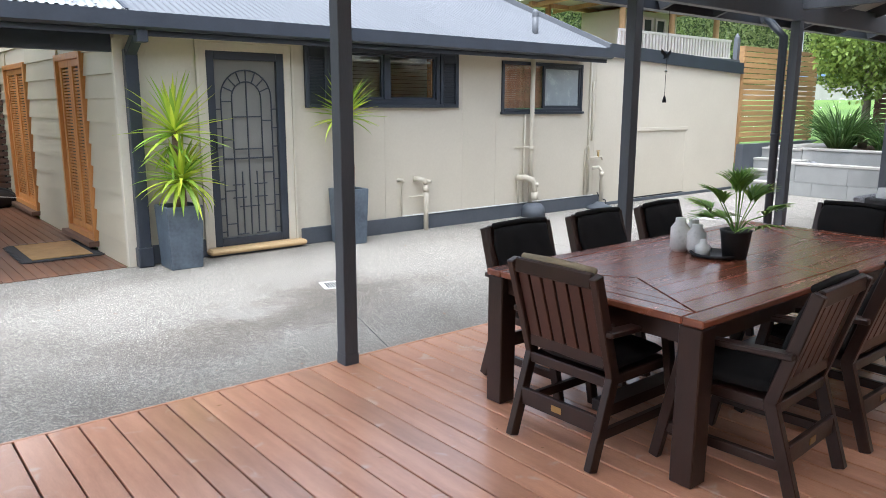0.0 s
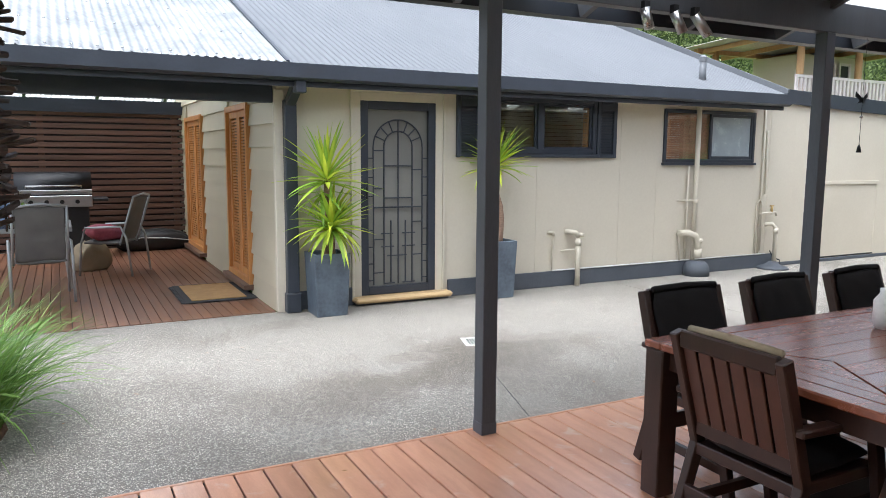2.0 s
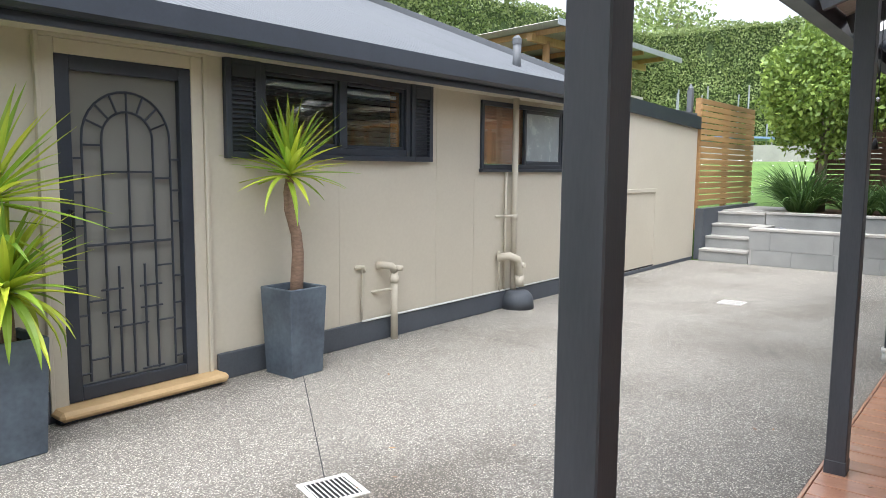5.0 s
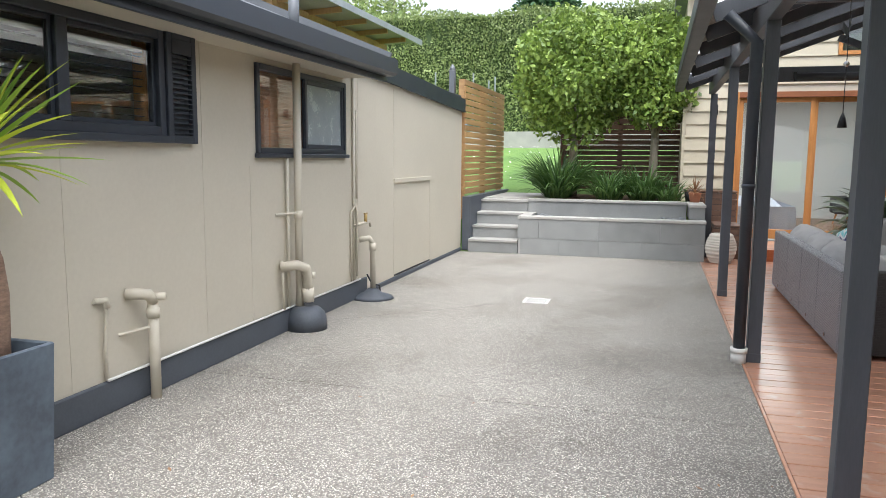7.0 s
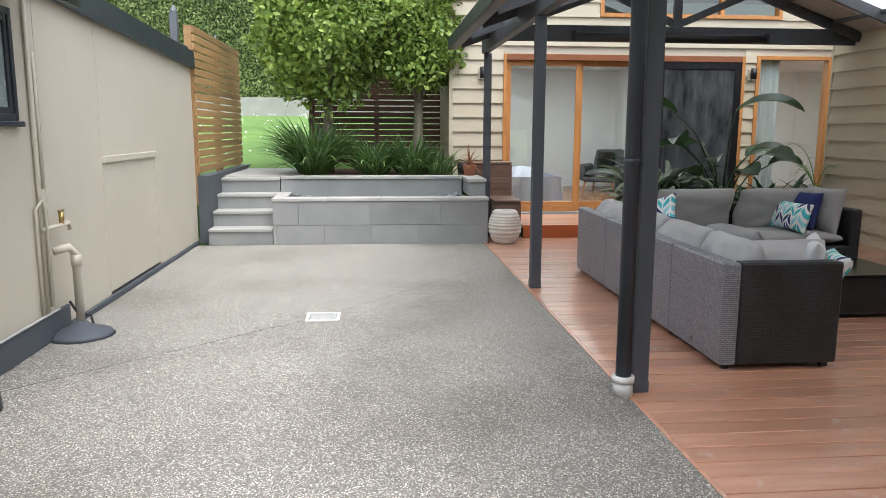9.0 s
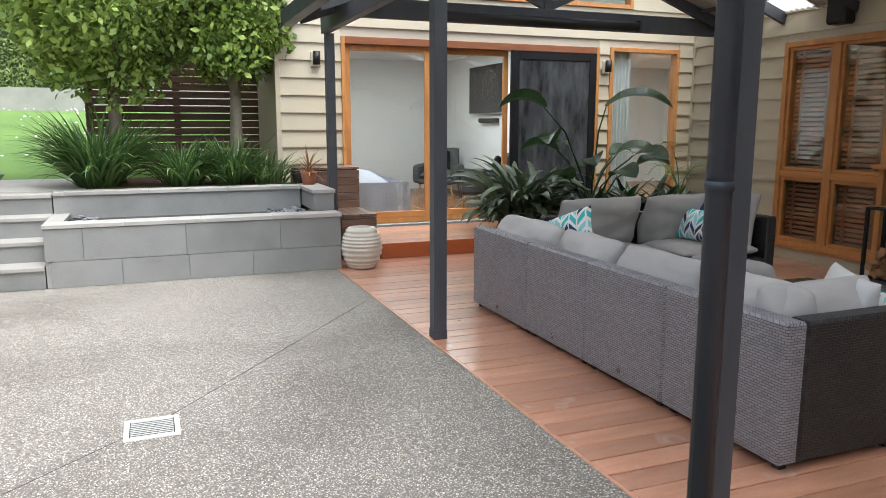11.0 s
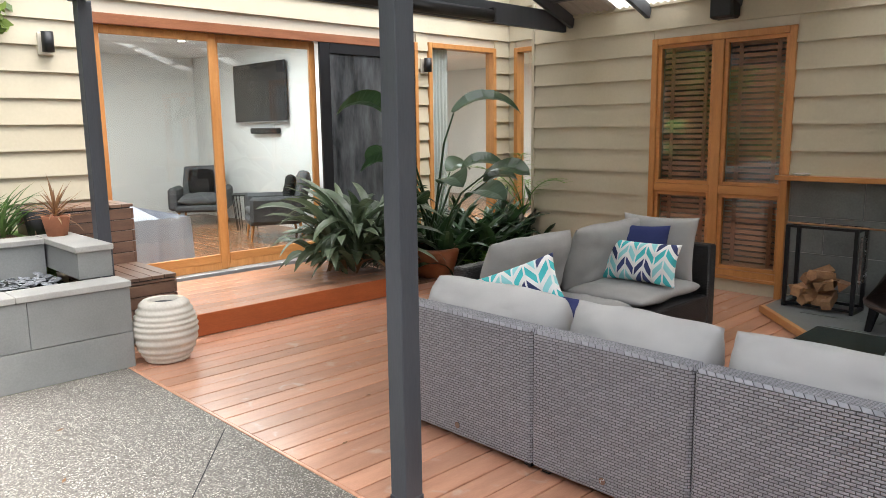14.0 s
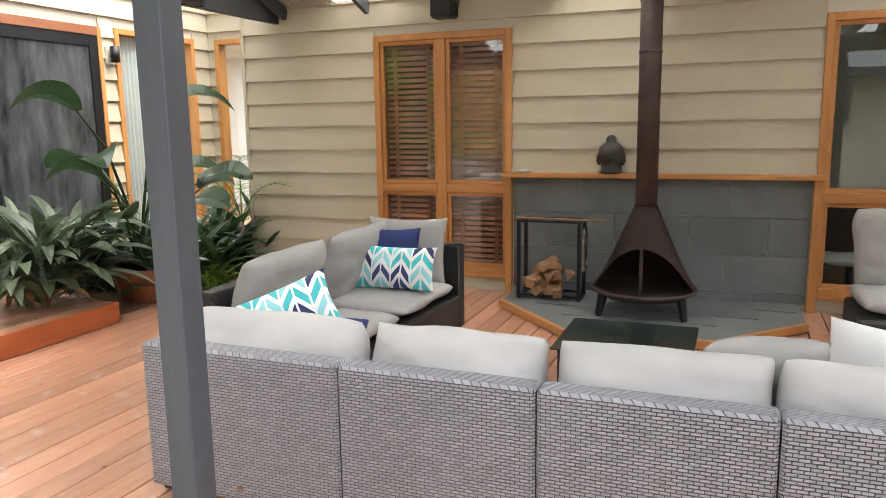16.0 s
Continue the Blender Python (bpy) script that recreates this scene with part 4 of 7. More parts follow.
w0, w1, wz0, wz1 = WIN2
win = tagged(thing("window_2"), "dark framed sliding window, blind and frosted pane", "", "", "structure")
part("window_frame", rect_frame(bmesh.new(), w0, w1, wz0, wz1, 0.045, WY - 0.025, WY + 0.05), "char", win)
part("sash", rect_frame(bmesh.new(), 8.22, w1 - 0.045, wz0 + 0.045, wz1 - 0.045, 0.04, WY - 0.015, WY + 0.02), "char", win)
part("pane", box(bmesh.new(), 8.26, w1 - 0.085, WY + 0.0, WY + 0.006, wz0 + 0.085, wz1 - 0.085), "frost", win, "frosted pane")
part("pane", box(bmesh.new(), w0 + 0.045, 8.26, WY + 0.025, WY + 0.029, wz0 + 0.045, wz1 - 0.045), "glass", win)
for k in range(21):
    part("blind_slat", box(bmesh.new(), w0 + 0.05, 8.4, WY + 0.05, WY + 0.056, wz0 + 0.05 + k * 0.029, wz0 + 0.077 + k * 0.029), "blind", win, "red-brown blind slat")
part("window_sill", box(bmesh.new(), w0 - 0.02, w1 + 0.02, WY - 0.05, WY, wz0 - 0.035, wz0, 0.005), "char", win)
setting("house_partition", box(bmesh.new(), 2.5, 9.5, 9.4, 9.5, 0, 2.41), "plaster", "plain inner wall of the house")
setting("house_floor", box(bmesh.new(), 2.5, 13.5, 7.74, 14.3, -0.05, 0.09), "floorin", "inner floor of the house")
setting("house_back", box(bmesh.new(), 2.34, 9.6, 14.3, 14.45, 0, 2.6), "cream", "back wall of the house")
setting("house_ceiling", box(bmesh.new(), 2.5, 9.5, 7.76, 14.3, 2.42, 2.45), "plaster", "inner ceiling of the house")

# ---- pipes on the wall ----
pp = thing("waste_pipe", 6.0, WY, 0, "cream painted waste pipe rising from the concrete", "pipe")
part("riser", tube(bmesh.new(), [(0, -0.09, 0), (0, -0.09, 0.6)], 0.032, 12), "cream", pp, "", True)
part("bend", tube(bmesh.new(), [(-0.13, 0, 0.66), (-0.09, -0.06, 0.66), (-0.04, -0.09, 0.65), (0.0, -0.095, 0.6)], 0.034, 12), "cream", pp, "", True)
part("collar", tube(bmesh.new(), [(0, -0.09, 0.5), (0, -0.09, 0.56)], 0.039, 12), "cream", pp, "", True)
part("cleanout", tube(bmesh.new(), [(0, -0.09, 0.63), (0.03, -0.16, 0.63)], 0.024, 10), "cream", pp, "", True)
part("bracket", tube(bmesh.new(), [(-0.2, 0, 0.43), (-0.04, -0.09, 0.45)], 0.01, 8), "cream", pp)
tp = thing("overflow_pipe", 5.66, WY, 0, "thin cream copper pipe with an elbow", "pipe")
part("riser", tube(bmesh.new(), [(-0.06, 0, 0.66), (0, -0.03, 0.66), (0.015, -0.03, 0.6), (0.0, -0.025, 0.4), (0.005, -0.02, 0.2)], 0.011, 8), "cream", tp, "", True)
part("elbow", tube(bmesh.new(), [(-0.05, -0.01, 0.665), (0.01, -0.035, 0.665), (0.02, -0.035, 0.62)], 0.019, 8), "cream", tp, "", True)
cd = thing("conduit", 0, WY - 0.025, 0, "white plastic conduit along the plinth top", "conduit")
part("run", tube(bmesh.new(), [(5.66, -0.01, 0.2), (9.4, -0.01, 0.2)], 0.009, 8), "pvc", cd, "", True)
vp = thing("vent_stack", 7.93, WY, 0, "tall cream vent stack with trap and boot", "pipe")
part("riser_pipe", tube(bmesh.new(), [(0, -0.08, 0.2), (0, -0.08, 2.27)], 0.033, 14), "cream", vp, "", True)
part("side_pipe", tube(bmesh.new(), [(-0.09, -0.03, 0.2), (-0.09, -0.03, 1.48)], 0.014, 8), "cream", vp, "", True)
part("trap", tube(bmesh.new(), [(-0.22, -0.02, 0.56), (-0.16, -0.14, 0.58), (-0.06, -0.17, 0.54), (0.0, -0.16, 0.45), (0.02, -0.15, 0.25)], 0.043, 12), "cream", vp, "", True)
part("trap_collar", tube(bmesh.new(), [(0.018, -0.152, 0.36), (0.02, -0.15, 0.24)], 0.052, 12), "cream", vp, "", True)
part("cleanout", tube(bmesh.new(), [(0.0, -0.16, 0.47), (0.02, -0.22, 0.47)], 0.03, 10), "cream", vp, "", True)
part("clip", tube(bmesh.new(), [(-0.25, 0, 1.0), (-0.02, -0.08, 1.0)], 0.011, 8), "cream", vp)
part("pipe_collar", tube(bmesh.new(), [(0, -0.08, 0.95), (0, -0.08, 1.02)], 0.038, 14), "cream", vp, "", True)
part("thin_riser", tube(bmesh.new(), [(-0.2, -0.04, 0.2), (-0.22, -0.04, 0.55), (-0.2, -0.02, 0.62)], 0.012, 8), "cream", vp, "", True)
boot = lathe(bmesh.new(), [(0.18, 0), (0.172, 0.1), (0.155, 0.15), (0.11, 0.19), (0.05, 0.2)], 18)
part("boot", boot, "plinth", vp, "dark grey concrete pipe boot", True).location = (0.02, -0.13, 0)
tpx = thing("garden_tap", 9.4, WY, 0, "cream pipework with a brass garden tap", "tap")
part("downpipe", tube(bmesh.new(), [(-0.13, -0.02, 0.2), (-0.13, -0.02, 2.3)], 0.016, 8), "cream", tpx, "", True)
part("thin_pipe", tube(bmesh.new(), [(-0.06, -0.02, 1.05), (-0.06, -0.02, 1.95)], 0.012, 8), "cream", tpx, "", True)
part("loop", tube(bmesh.new(), [(-0.2, -0.02, 0.2), (-0.2, -0.02, 0.92), (-0.17, -0.05, 0.98), (-0.13, -0.05, 0.92), (-0.13, -0.05, 0.25)], 0.012, 8), "cream", tpx, "", True)
part("arm", tube(bmesh.new(), [(-0.15, -0.03, 0.78), (0.1, -0.1, 0.8), (0.12, -0.1, 0.75)], 0.015, 8), "cream", tpx, "", True)
tap_body = part("tap_body", tube(bmesh.new(), [(0.04, -0.08, 0.79), (0.04, -0.08, 0.88)], 0.018, 8), "brass", tpx, "brass tap body", True)
part("tap_handle", tube(bmesh.new(), [(0.0, -0.08, 0.89), (0.08, -0.08, 0.89)], 0.009, 6), "brass", tap_body)
part("waste", tube(bmesh.new(), [(-0.06, -0.05, 0.62), (0.0, -0.13, 0.64), (0.06, -0.15, 0.58), (0.06, -0.15, 0.08)], 0.03, 12), "cream", tpx, "", True)
part("waste_collar", tube(bmesh.new(), [(0.06, -0.15, 0.5), (0.06, -0.15, 0.58)], 0.037, 12), "cream", tpx, "", True)
part("boot", lathe(bmesh.new(), [(0.23, 0), (0.2, 0.03), (0.1, 0.06), (0.05, 0.1)], 18, (0.02, -0.16, 0)), "plinth", tpx, "flattened grey concrete boot", True)
part("hose_tail", tube(bmesh.new(), [(0.02, -0.1, 0.25), (0.05, -0.14, 0.15), (0.12, -0.2, 0.12), (0.1, -0.22, 0.06)], 0.009, 6), "rubber", tpx)

# ---- floor drains ----
def drain(x, y, rz, s=0.13):
    d = thing("floor_drain", x, y, 0, "cream metal floor drain grate set in concrete", "drain", "courtyard drains", "", rz)
    part("surround", box(box(box(box(bmesh.new(), -s, s, -s, -s + 0.025, 0, 0.006), -s, s, s - 0.025, s, 0, 0.006), -s, -s + 0.025, -s + 0.025, s - 0.025, 0, 0.006), s - 0.025, s, -s + 0.025, s - 0.025, 0, 0.006), "pvc", d)
    part("pit", box(bmesh.new(), -s + 0.02, s - 0.02, -s + 0.02, s - 0.02, 0.0005, 0.002), "blackplain", d)
    for k in range(9):
        x0 = -s + 0.032 + k * 0.0235
        part("grate_bar", box(bmesh.new(), x0, x0 + 0.0055, -s + 0.03, s - 0.03, 0.002, 0.006), "pvc", d)


drain(3.53, 5.65, -18)
drain(9.81, 5.74, 0)

# ---- square planters ----
def planter(x, y, s, h, rz=0):
    p = thing("planter", x, y, 0, "tall tapered blue-grey square planter, weathered", "planter", "yucca planters", "", rz)
    bm = bmesh.new()
    lo, hi, t = s * 0.43, s * 0.5, 0.025
    rings = []
    for r, z in ((lo, 0), (hi, h), (hi - t, h), (hi - t - 0.005, h - 0.08), (lo - t, h - 0.09)):
        rings.append([bm.verts.new((a * r, b * r, z)) for a, b in ((-1, -1), (1, -1), (1, 1), (-1, 1))])
    for a, b in zip(rings, rings[1:]):
        for j in range(4):
            bm.faces.new((a[j], a[(j + 1) % 4], b[(j + 1) % 4], b[j]))
    bm.faces.new(rings[0][::-1])
    bmesh.ops.bevel(bm, geom=[e for e in bm.edges], offset=0.006, segments=1, affect="EDGES")
    part("tub", bm, "pot", p)
    bm = bmesh.new()
    vs = [[bm.verts.new(((i / 8 - .5) * (s - 0.06), (j / 8 - .5) * (s - 0.06), h - 0.06 + random.uniform(-.012, .012))) for j in range(9)] for i in range(9)]
    for i in range(8):
        for j in range(8):
            bm.faces.new((vs[i][j], vs[i + 1][j], vs[i + 1][j + 1], vs[i][j + 1]))
    part("soil", bm, "soil", p)


planter(2.74, 7.28, 0.36, 0.62)
planter(4.74, 7.34, 0.34, 0.64)

# ---- verandah doors, mat and furniture ----
def timber_leaf(name, y0, y1, z0, z1, label, ajar):
    d = tagged(thing(name), label, "", "", "structure")
    part("frame", side_frame(bmesh.new(), y0, y1, z0, z1, 0.07, VX - 0.06, VX + 0.1), "pine", d)
    part("sill", box(bmesh.new(), VX - 0.13, VX + 0.02, y0 - 0.04, y1 + 0.04, z0 - 0.05, z0 + 0.005, 0.005), "bench", d, "weathered timber sill")
    n = 2
    w = (y1 - y0 - 0.14) / n
    for k in range(n):
        a = y0 + 0.07 + k * w
        lf = part("leaf", side_frame(bmesh.new(), a, a + w, z0 + 0.07, z1 - 0.07, 0.075, VX - 0.02, VX + 0.02), "pine", d)
        zz = z0 + 0.16
        while zz < z1 - 0.17:
            part("louvre", box(bmesh.new(), VX - 0.004, VX + 0.016, a + 0.075, a + w - 0.075, zz, zz + 0.022), "pine", lf)
            zz += 0.036
    return d


timber_leaf("door_2", *VDOOR, "honey-coloured timber double door with louvres", True)
timber_leaf("window_3", *VWIN, "honey-coloured timber louvred window", False)
# plain black sheet: the dark behind the louvres is put in as colour
setting("door_2_shade", box(bmesh.new(), VX + 0.05, VX + 0.08, 8.7, 13.0, 0.05, 2.2), "blackplain", "black sheet put in for the shade behind the timber doors")
mat_ = thing("doormat", 1.9, 8.88, 0, "coir doormat with dark rubber scalloped border", "doormat", "", "", 0)
mb_ = part("border", box(bmesh.new(), -0.36, 0.36, -0.56, 0.56, 0.004, 0.018, 0.008), "rubber", mat_)
part("coir_pad", box(bmesh.new(), -0.29, 0.29, -0.48, 0.48, 0.018, 0.028, 0.004), "coir", mat_)
for k in range(12):
    a = -0.5 + k * 0.09
    for s in (-1, 1):
        part("scallop", lathe(bmesh.new(), [(0.045, 0.004), (0.04, 0.014)], 8, (s * 0.36, a, 0)), "rubber", mb_)


def sling_chair(x, y, rz, label):
    c = thing("garden_chair", x, y, 0.002, label, "chair", "verandah chairs", "", rz)
    for s in (-1, 1):
        part("side_frame", tube(bmesh.new(), [(s * 0.29, 0.3, 0), (s * 0.29, 0.26, 0.42), (s * 0.29, 0.2, 0.62), (s * 0.29, -0.25, 0.64), (s * 0.29, -0.32, 0.5), (s * 0.29, -0.38, 0)], 0.015, 8), "alum", c, "", True)
        part("back_rail", tube(bmesh.new(), [(s * 0.26, -0.22, 0.4), (s * 0.25, -0.42, 1.02)], 0.014, 8), "alum", c, "", True)
    part("top_rail", tube(bmesh.new(), [(-0.25, -0.42, 1.02), (0, -0.44, 1.05), (0.25, -0.42, 1.02)], 0.014, 8), "alum", c, "", True)
    part("seat", cushion(0.52, 0.52, 0.07, 2), "sling", c, "", True).matrix_basis = pose(0, 0.02, 0.42)
    b = part("backrest", cushion(0.5, 0.66, 0.06, 4), "sling", c, "quilted grey back cushion", True)
    b.matrix_basis = pose(0, -0.31, 0.73, 108 - 180)
    return c


def cushion(w, d, h, folds=0, seed=0, puff=1.0):
    """A soft pad about its middle: rounded rim, slack surface, sewn folds across."""
    bm = bmesh.new()
    n, m = 22, 22
    top, bot = [], []
    for i in range(n + 1):
        a, b = [], []
        for j in range(m + 1):
            u, v = -1 + 2 * i / n, -1 + 2 * j / m
            su, sv = math.copysign(abs(u) ** 0.75, u), math.copysign(abs(v) ** 0.75, v)
            e = max(0.0, (1 - abs(su) ** 3.5)) ** 0.5 * max(0.0, (1 - abs(sv) ** 3.5)) ** 0.5
            k = noise.noise(Vector((su * 2 + seed, sv * 2, seed * 1.7))) * 0.28 + noise.noise(Vector((su * 6 + seed, sv * 6, 3.1))) * 0.12 + 0.06 * abs(noise.noise(Vector((su * 14 + seed, sv * 5, 9.0))))
            z = h / 2 * e * (0.75 + 0.25 * puff * (1 - 0.5 * (su * su + sv * sv)) + k)
            if folds:
                z *= 1 - 0.45 * math.exp(-((abs(math.sin(math.pi * folds * (sv + 1) / 2))) / 0.12) ** 2)
            cr = 0.985 - 0.04 * (1 - e) + 0.07 * noise.noise(Vector((su * 1.6 + seed, sv * 1.6 - seed, 7.7))) - 0.035 * (su * sv) ** 4
            a.append(bm.verts.new((su * w / 2 * cr, sv * d / 2 * cr, z)))
            b.append(bm.verts.new((su * w / 2 * cr, sv * d / 2 * cr, -z * 0.9)))
        top.append(a)
        bot.append(b)
    for i in range(n):
        for j in range(m):
            bm.faces.new((top[i][j], top[i + 1][j], top[i + 1][j + 1], top[i][j + 1]))
            bm.faces.new((bot[i][j], bot[i][j + 1], bot[i + 1][j + 1], bot[i + 1][j]))
    bmesh.ops.remove_doubles(bm, verts=bm.verts, dist=0.0006)
    return bm


sling_chair(0.2, 9.35, 4, "grey quilted garden chair with metal arms")
sling_chair(1.0, 10.9, 62, "grey padded reclining garden chair, jumper on seat")
sling_chair(-0.75, 11.3, 170, "grey padded garden chair behind the glass table")
vt = thing("glass_table", -0.25, 10.35, 0.002, "glass-topped garden table with pale metal legs", "table")
part("top", box(bmesh.new(), -0.75, 0.75, -0.5, 0.5, 0.7, 0.715, 0.004), "glass", vt)
part("rim", box(box(box(box(bmesh.new(), -0.78, 0.78, -0.53, -0.49, 0.67, 0.72, 0.006), -0.78, 0.78, 0.49, 0.53, 0.67, 0.72, 0.006), -0.78, -0.74, -0.49, 0.49, 0.67, 0.72, 0.006), 0.74, 0.78, -0.49, 0.49, 0.67, 0.72, 0.006), "alum", vt)
for a, b in ((-1, -1), (1, -1), (1, 1), (-1, 1)):
    part("leg", tube(bmesh.new(), [(a * 0.68, b * 0.44, 0.68), (a * 0.74, b * 0.5, 0)], 0.025, 8), "alum", vt)
tb = thing("storage_tub", -0.38, 10.4, 0.722, "blue plastic storage tub on the glass table", "tub")
tbb = part("body", box(bmesh.new(), -0.24, 0.24, -0.16, 0.16, 0, 0.22, 0.02), "tub", tb)
part("lid", box(bmesh.new(), -0.27, 0.27, -0.19, 0.19, 0.22, 0.26, 0.012), "tub", tb)
part("sticker", box(bmesh.new(), -0.1, 0.08, -0.166, -0.161, 0.05, 0.17), "white", tbb, "white label")
yl = thing("toy", -0.72, 10.3, 0.722, "yellow plastic toy on the glass table", "toy")
part("body", lathe(bmesh.new(), [(0.05, 0), (0.1, 0.03), (0.09, 0.09), (0.03, 0.13)], 10), "yellow", yl, "", True)
bq = thing("barbecue", 0.35, 12.7, 0.002, "black and steel gas barbecue with closed hood", "barbecue")
part("cabinet", box(bmesh.new(), -0.45, 0.45, -0.25, 0.25, 0.06, 0.78, 0.01), "blackplain", bq)
bqf = part("fascia", box(bmesh.new(), -0.5, 0.5, -0.3, -0.26, 0.78, 0.95, 0.008), "stainless", bq)
part("shelf", box(bmesh.new(), -0.78, 0.72, -0.28, 0.25, 0.86, 0.9, 0.006), "blackplain", bq)
bm = bmesh.new()
a, b = [], []
for k in range(11):
    t = math.pi * k / 10
    a.append(bm.verts.new((-0.5, -0.27 * math.cos(t), 0.95 + 0.34 * math.sin(t) ** 0.7)))
    b.append(bm.verts.new((0.5, -0.27 * math.cos(t), 0.95 + 0.34 * math.sin(t) ** 0.7)))
for k in range(10):
    bm.faces.new((a[k], b[k], b[k + 1], a[k + 1]))
bm.faces.new(a)
bm.faces.new(b[::-1])
hood = part("hood", bm, "black", bq, "black domed hood", True)
part("hood_trim", box(bmesh.new(), -0.5, 0.5, -0.285, -0.27, 0.97, 1.03, 0.004), "stainless", hood)
part("hood_handle", tube(bmesh.new(), [(-0.36, -0.3, 1.07), (-0.36, -0.34, 1.09), (0.36, -0.34, 1.09), (0.36, -0.3, 1.07)], 0.013, 8), "stainless", hood, "", True)
for k in range(4):
    part("knob", tube(bmesh.new(), [(-0.3 + k * 0.2, -0.3, 0.86), (-0.3 + k * 0.2, -0.335, 0.86)], 0.03, 12), "blackplain", bqf)
jm = thing("jumper", 0.93, 10.86, 0.47, "crumpled red jumper lying on the chair", "clothing")
part("body", cushion(0.5, 0.36, 0.16, 0, 5, 2), "red", jm, "", True).matrix_basis = pose(0, 0, 0.07, 4, 6, 20)
bag = thing("bag", 1.75, 13.2, 0.002, "long black padded bag on the decking", "bag")
part("body", cushion(1.2, 0.4, 0.36, 0, 8, 1.5), "blackplain", bag, "", True).matrix_basis = pose(0, 0, 0.13, 0, 0, 4)
part("piping", tube(bmesh.new(), [(-0.55, -0.18, 0.16), (-0.2, -0.2, 0.22), (0.2, -0.2, 0.2), (0.55, -0.16, 0.15)], 0.008, 6), "white", bag)
bag2 = thing("cloth_bag", 0.75, 11.3, 0.002, "crumpled beige cloth bag under the chair", "bag")
part("body", cushion(0.5, 0.35, 0.4, 0, 3, 1.6), "tan", bag2, "", True).matrix_basis = pose(0, 0, 0.15, 8, 5, 30)

# ---- dining table and chairs ----
tx0, tx1, ty0, ty1 = 2.8, 5.46, 1.6, 2.88
dt = thing("dining_table", (tx0 + tx1) / 2, (ty0 + ty1) / 2, 0.004, "large red-brown hardwood outdoor dining table, slatted top", "table")
hx, hy, TZ = (tx1 - tx0) / 2, (ty1 - ty0) / 2, 0.74
part("edge_rail", box(bmesh.new(), -hx, hx, -hy, -hy + 0.1, TZ - 0.035, TZ, 0.006), "tabletop", dt)
part("edge_rail", box(bmesh.new(), -hx, hx, hy - 0.1, hy, TZ - 0.035, TZ, 0.006), "tabletop", dt)
for s in (-1, 1):
    part("end_rail", box(bmesh.new(), min(s * hx, s * (hx - 0.1)), max(s * hx, s * (hx - 0.1)), -hy + 0.102, hy - 0.102, TZ - 0.035, TZ, 0.006), "tabletop", dt)


def slat_poly(pts):
    bm = bmesh.new()
    lo = [bm.verts.new((x, y, TZ - 0.03)) for x, y in pts]
    hi = [bm.verts.new((x, y, TZ - 0.001)) for x, y in pts]
    bm.faces.new(hi)
    bm.faces.new(lo[::-1])
    n = len(pts)
    for i in range(n):
        bm.faces.new((lo[i], lo[(i + 1) % n], hi[(i + 1) % n], hi[i]))
    bmesh.ops.recalc_face_normals(bm, faces=bm.faces)
    part("slat", bm, "tabletop", dt)


# each half: long slats mitred into short cross slats at the end
ix, iy = hx - 0.102, hy - 0.102
ns = 9
sw_ = 2 * iy / ns
for s in (-1, 1):
    for k in range(ns):
        ya, yb_ = -iy + k * sw_ + 0.002, -iy + (k + 1) * sw_ - 0.002
        f = lambda y: ix - 0.012 - (iy - abs(y)) * 0.62
        xa, xb = f(ya), f(yb_)
        pts = [(0.05, ya), (xa, ya), (xb, yb_), (0.05, yb_)]
        if ya < 0 < yb_:
            pts = [(0.05, ya), (xa, ya), (f(0), 0), (xb, yb_), (0.05, yb_)]
        slat_poly([(s * x, y) for x, y in pts])
    for k in range(4):
        xa, xb = ix - 0.004 - k * 0.085, ix - 0.004 - (k + 1) * 0.085 + 0.004
        wa, wb = iy - (ix - xa) / 0.62, iy - (ix - xb) / 0.62
        slat_poly([(s * xa, -wa + 0.004), (s * xa, wa - 0.004), (s * xb, wb - 0.004), (s * xb, -wb + 0.004)])
part("middle_slat", box(bmesh.new(), -0.047, 0.047, -iy, iy, TZ - 0.03, TZ - 0.001, 0.003), "tabletop", dt)
part("apron", box(box(box(box(bmesh.new(), -hx + 0.06, hx - 0.06, -hy + 0.05, -hy + 0.075, TZ - 0.13, TZ - 0.036), -hx + 0.06, hx - 0.06, hy - 0.075, hy - 0.05, TZ - 0.13, TZ - 0.036), -hx + 0.05, -hx + 0.075, -hy + 0.08, hy - 0.08, TZ - 0.13, TZ - 0.036), hx - 0.075, hx - 0.05, -hy + 0.08, hy - 0.08, TZ - 0.13, TZ - 0.036), "dkwood", dt)
for a in (-1, 1):
    for b in (-1, 1):
        part("leg", box(bmesh.new(), a * (hx - 0.06) - 0.055, a * (hx - 0.06) + 0.055, b * (hy - 0.06) - 0.055, b * (hy - 0.06) + 0.055, 0, TZ - 0.037, 0.006), "dkwood", dt)
part("stretcher", box(bmesh.new(), -hx + 0.2, hx - 0.2, -0.06, 0.06, 0.08, 0.14, 0.004), "dkwood", dt)


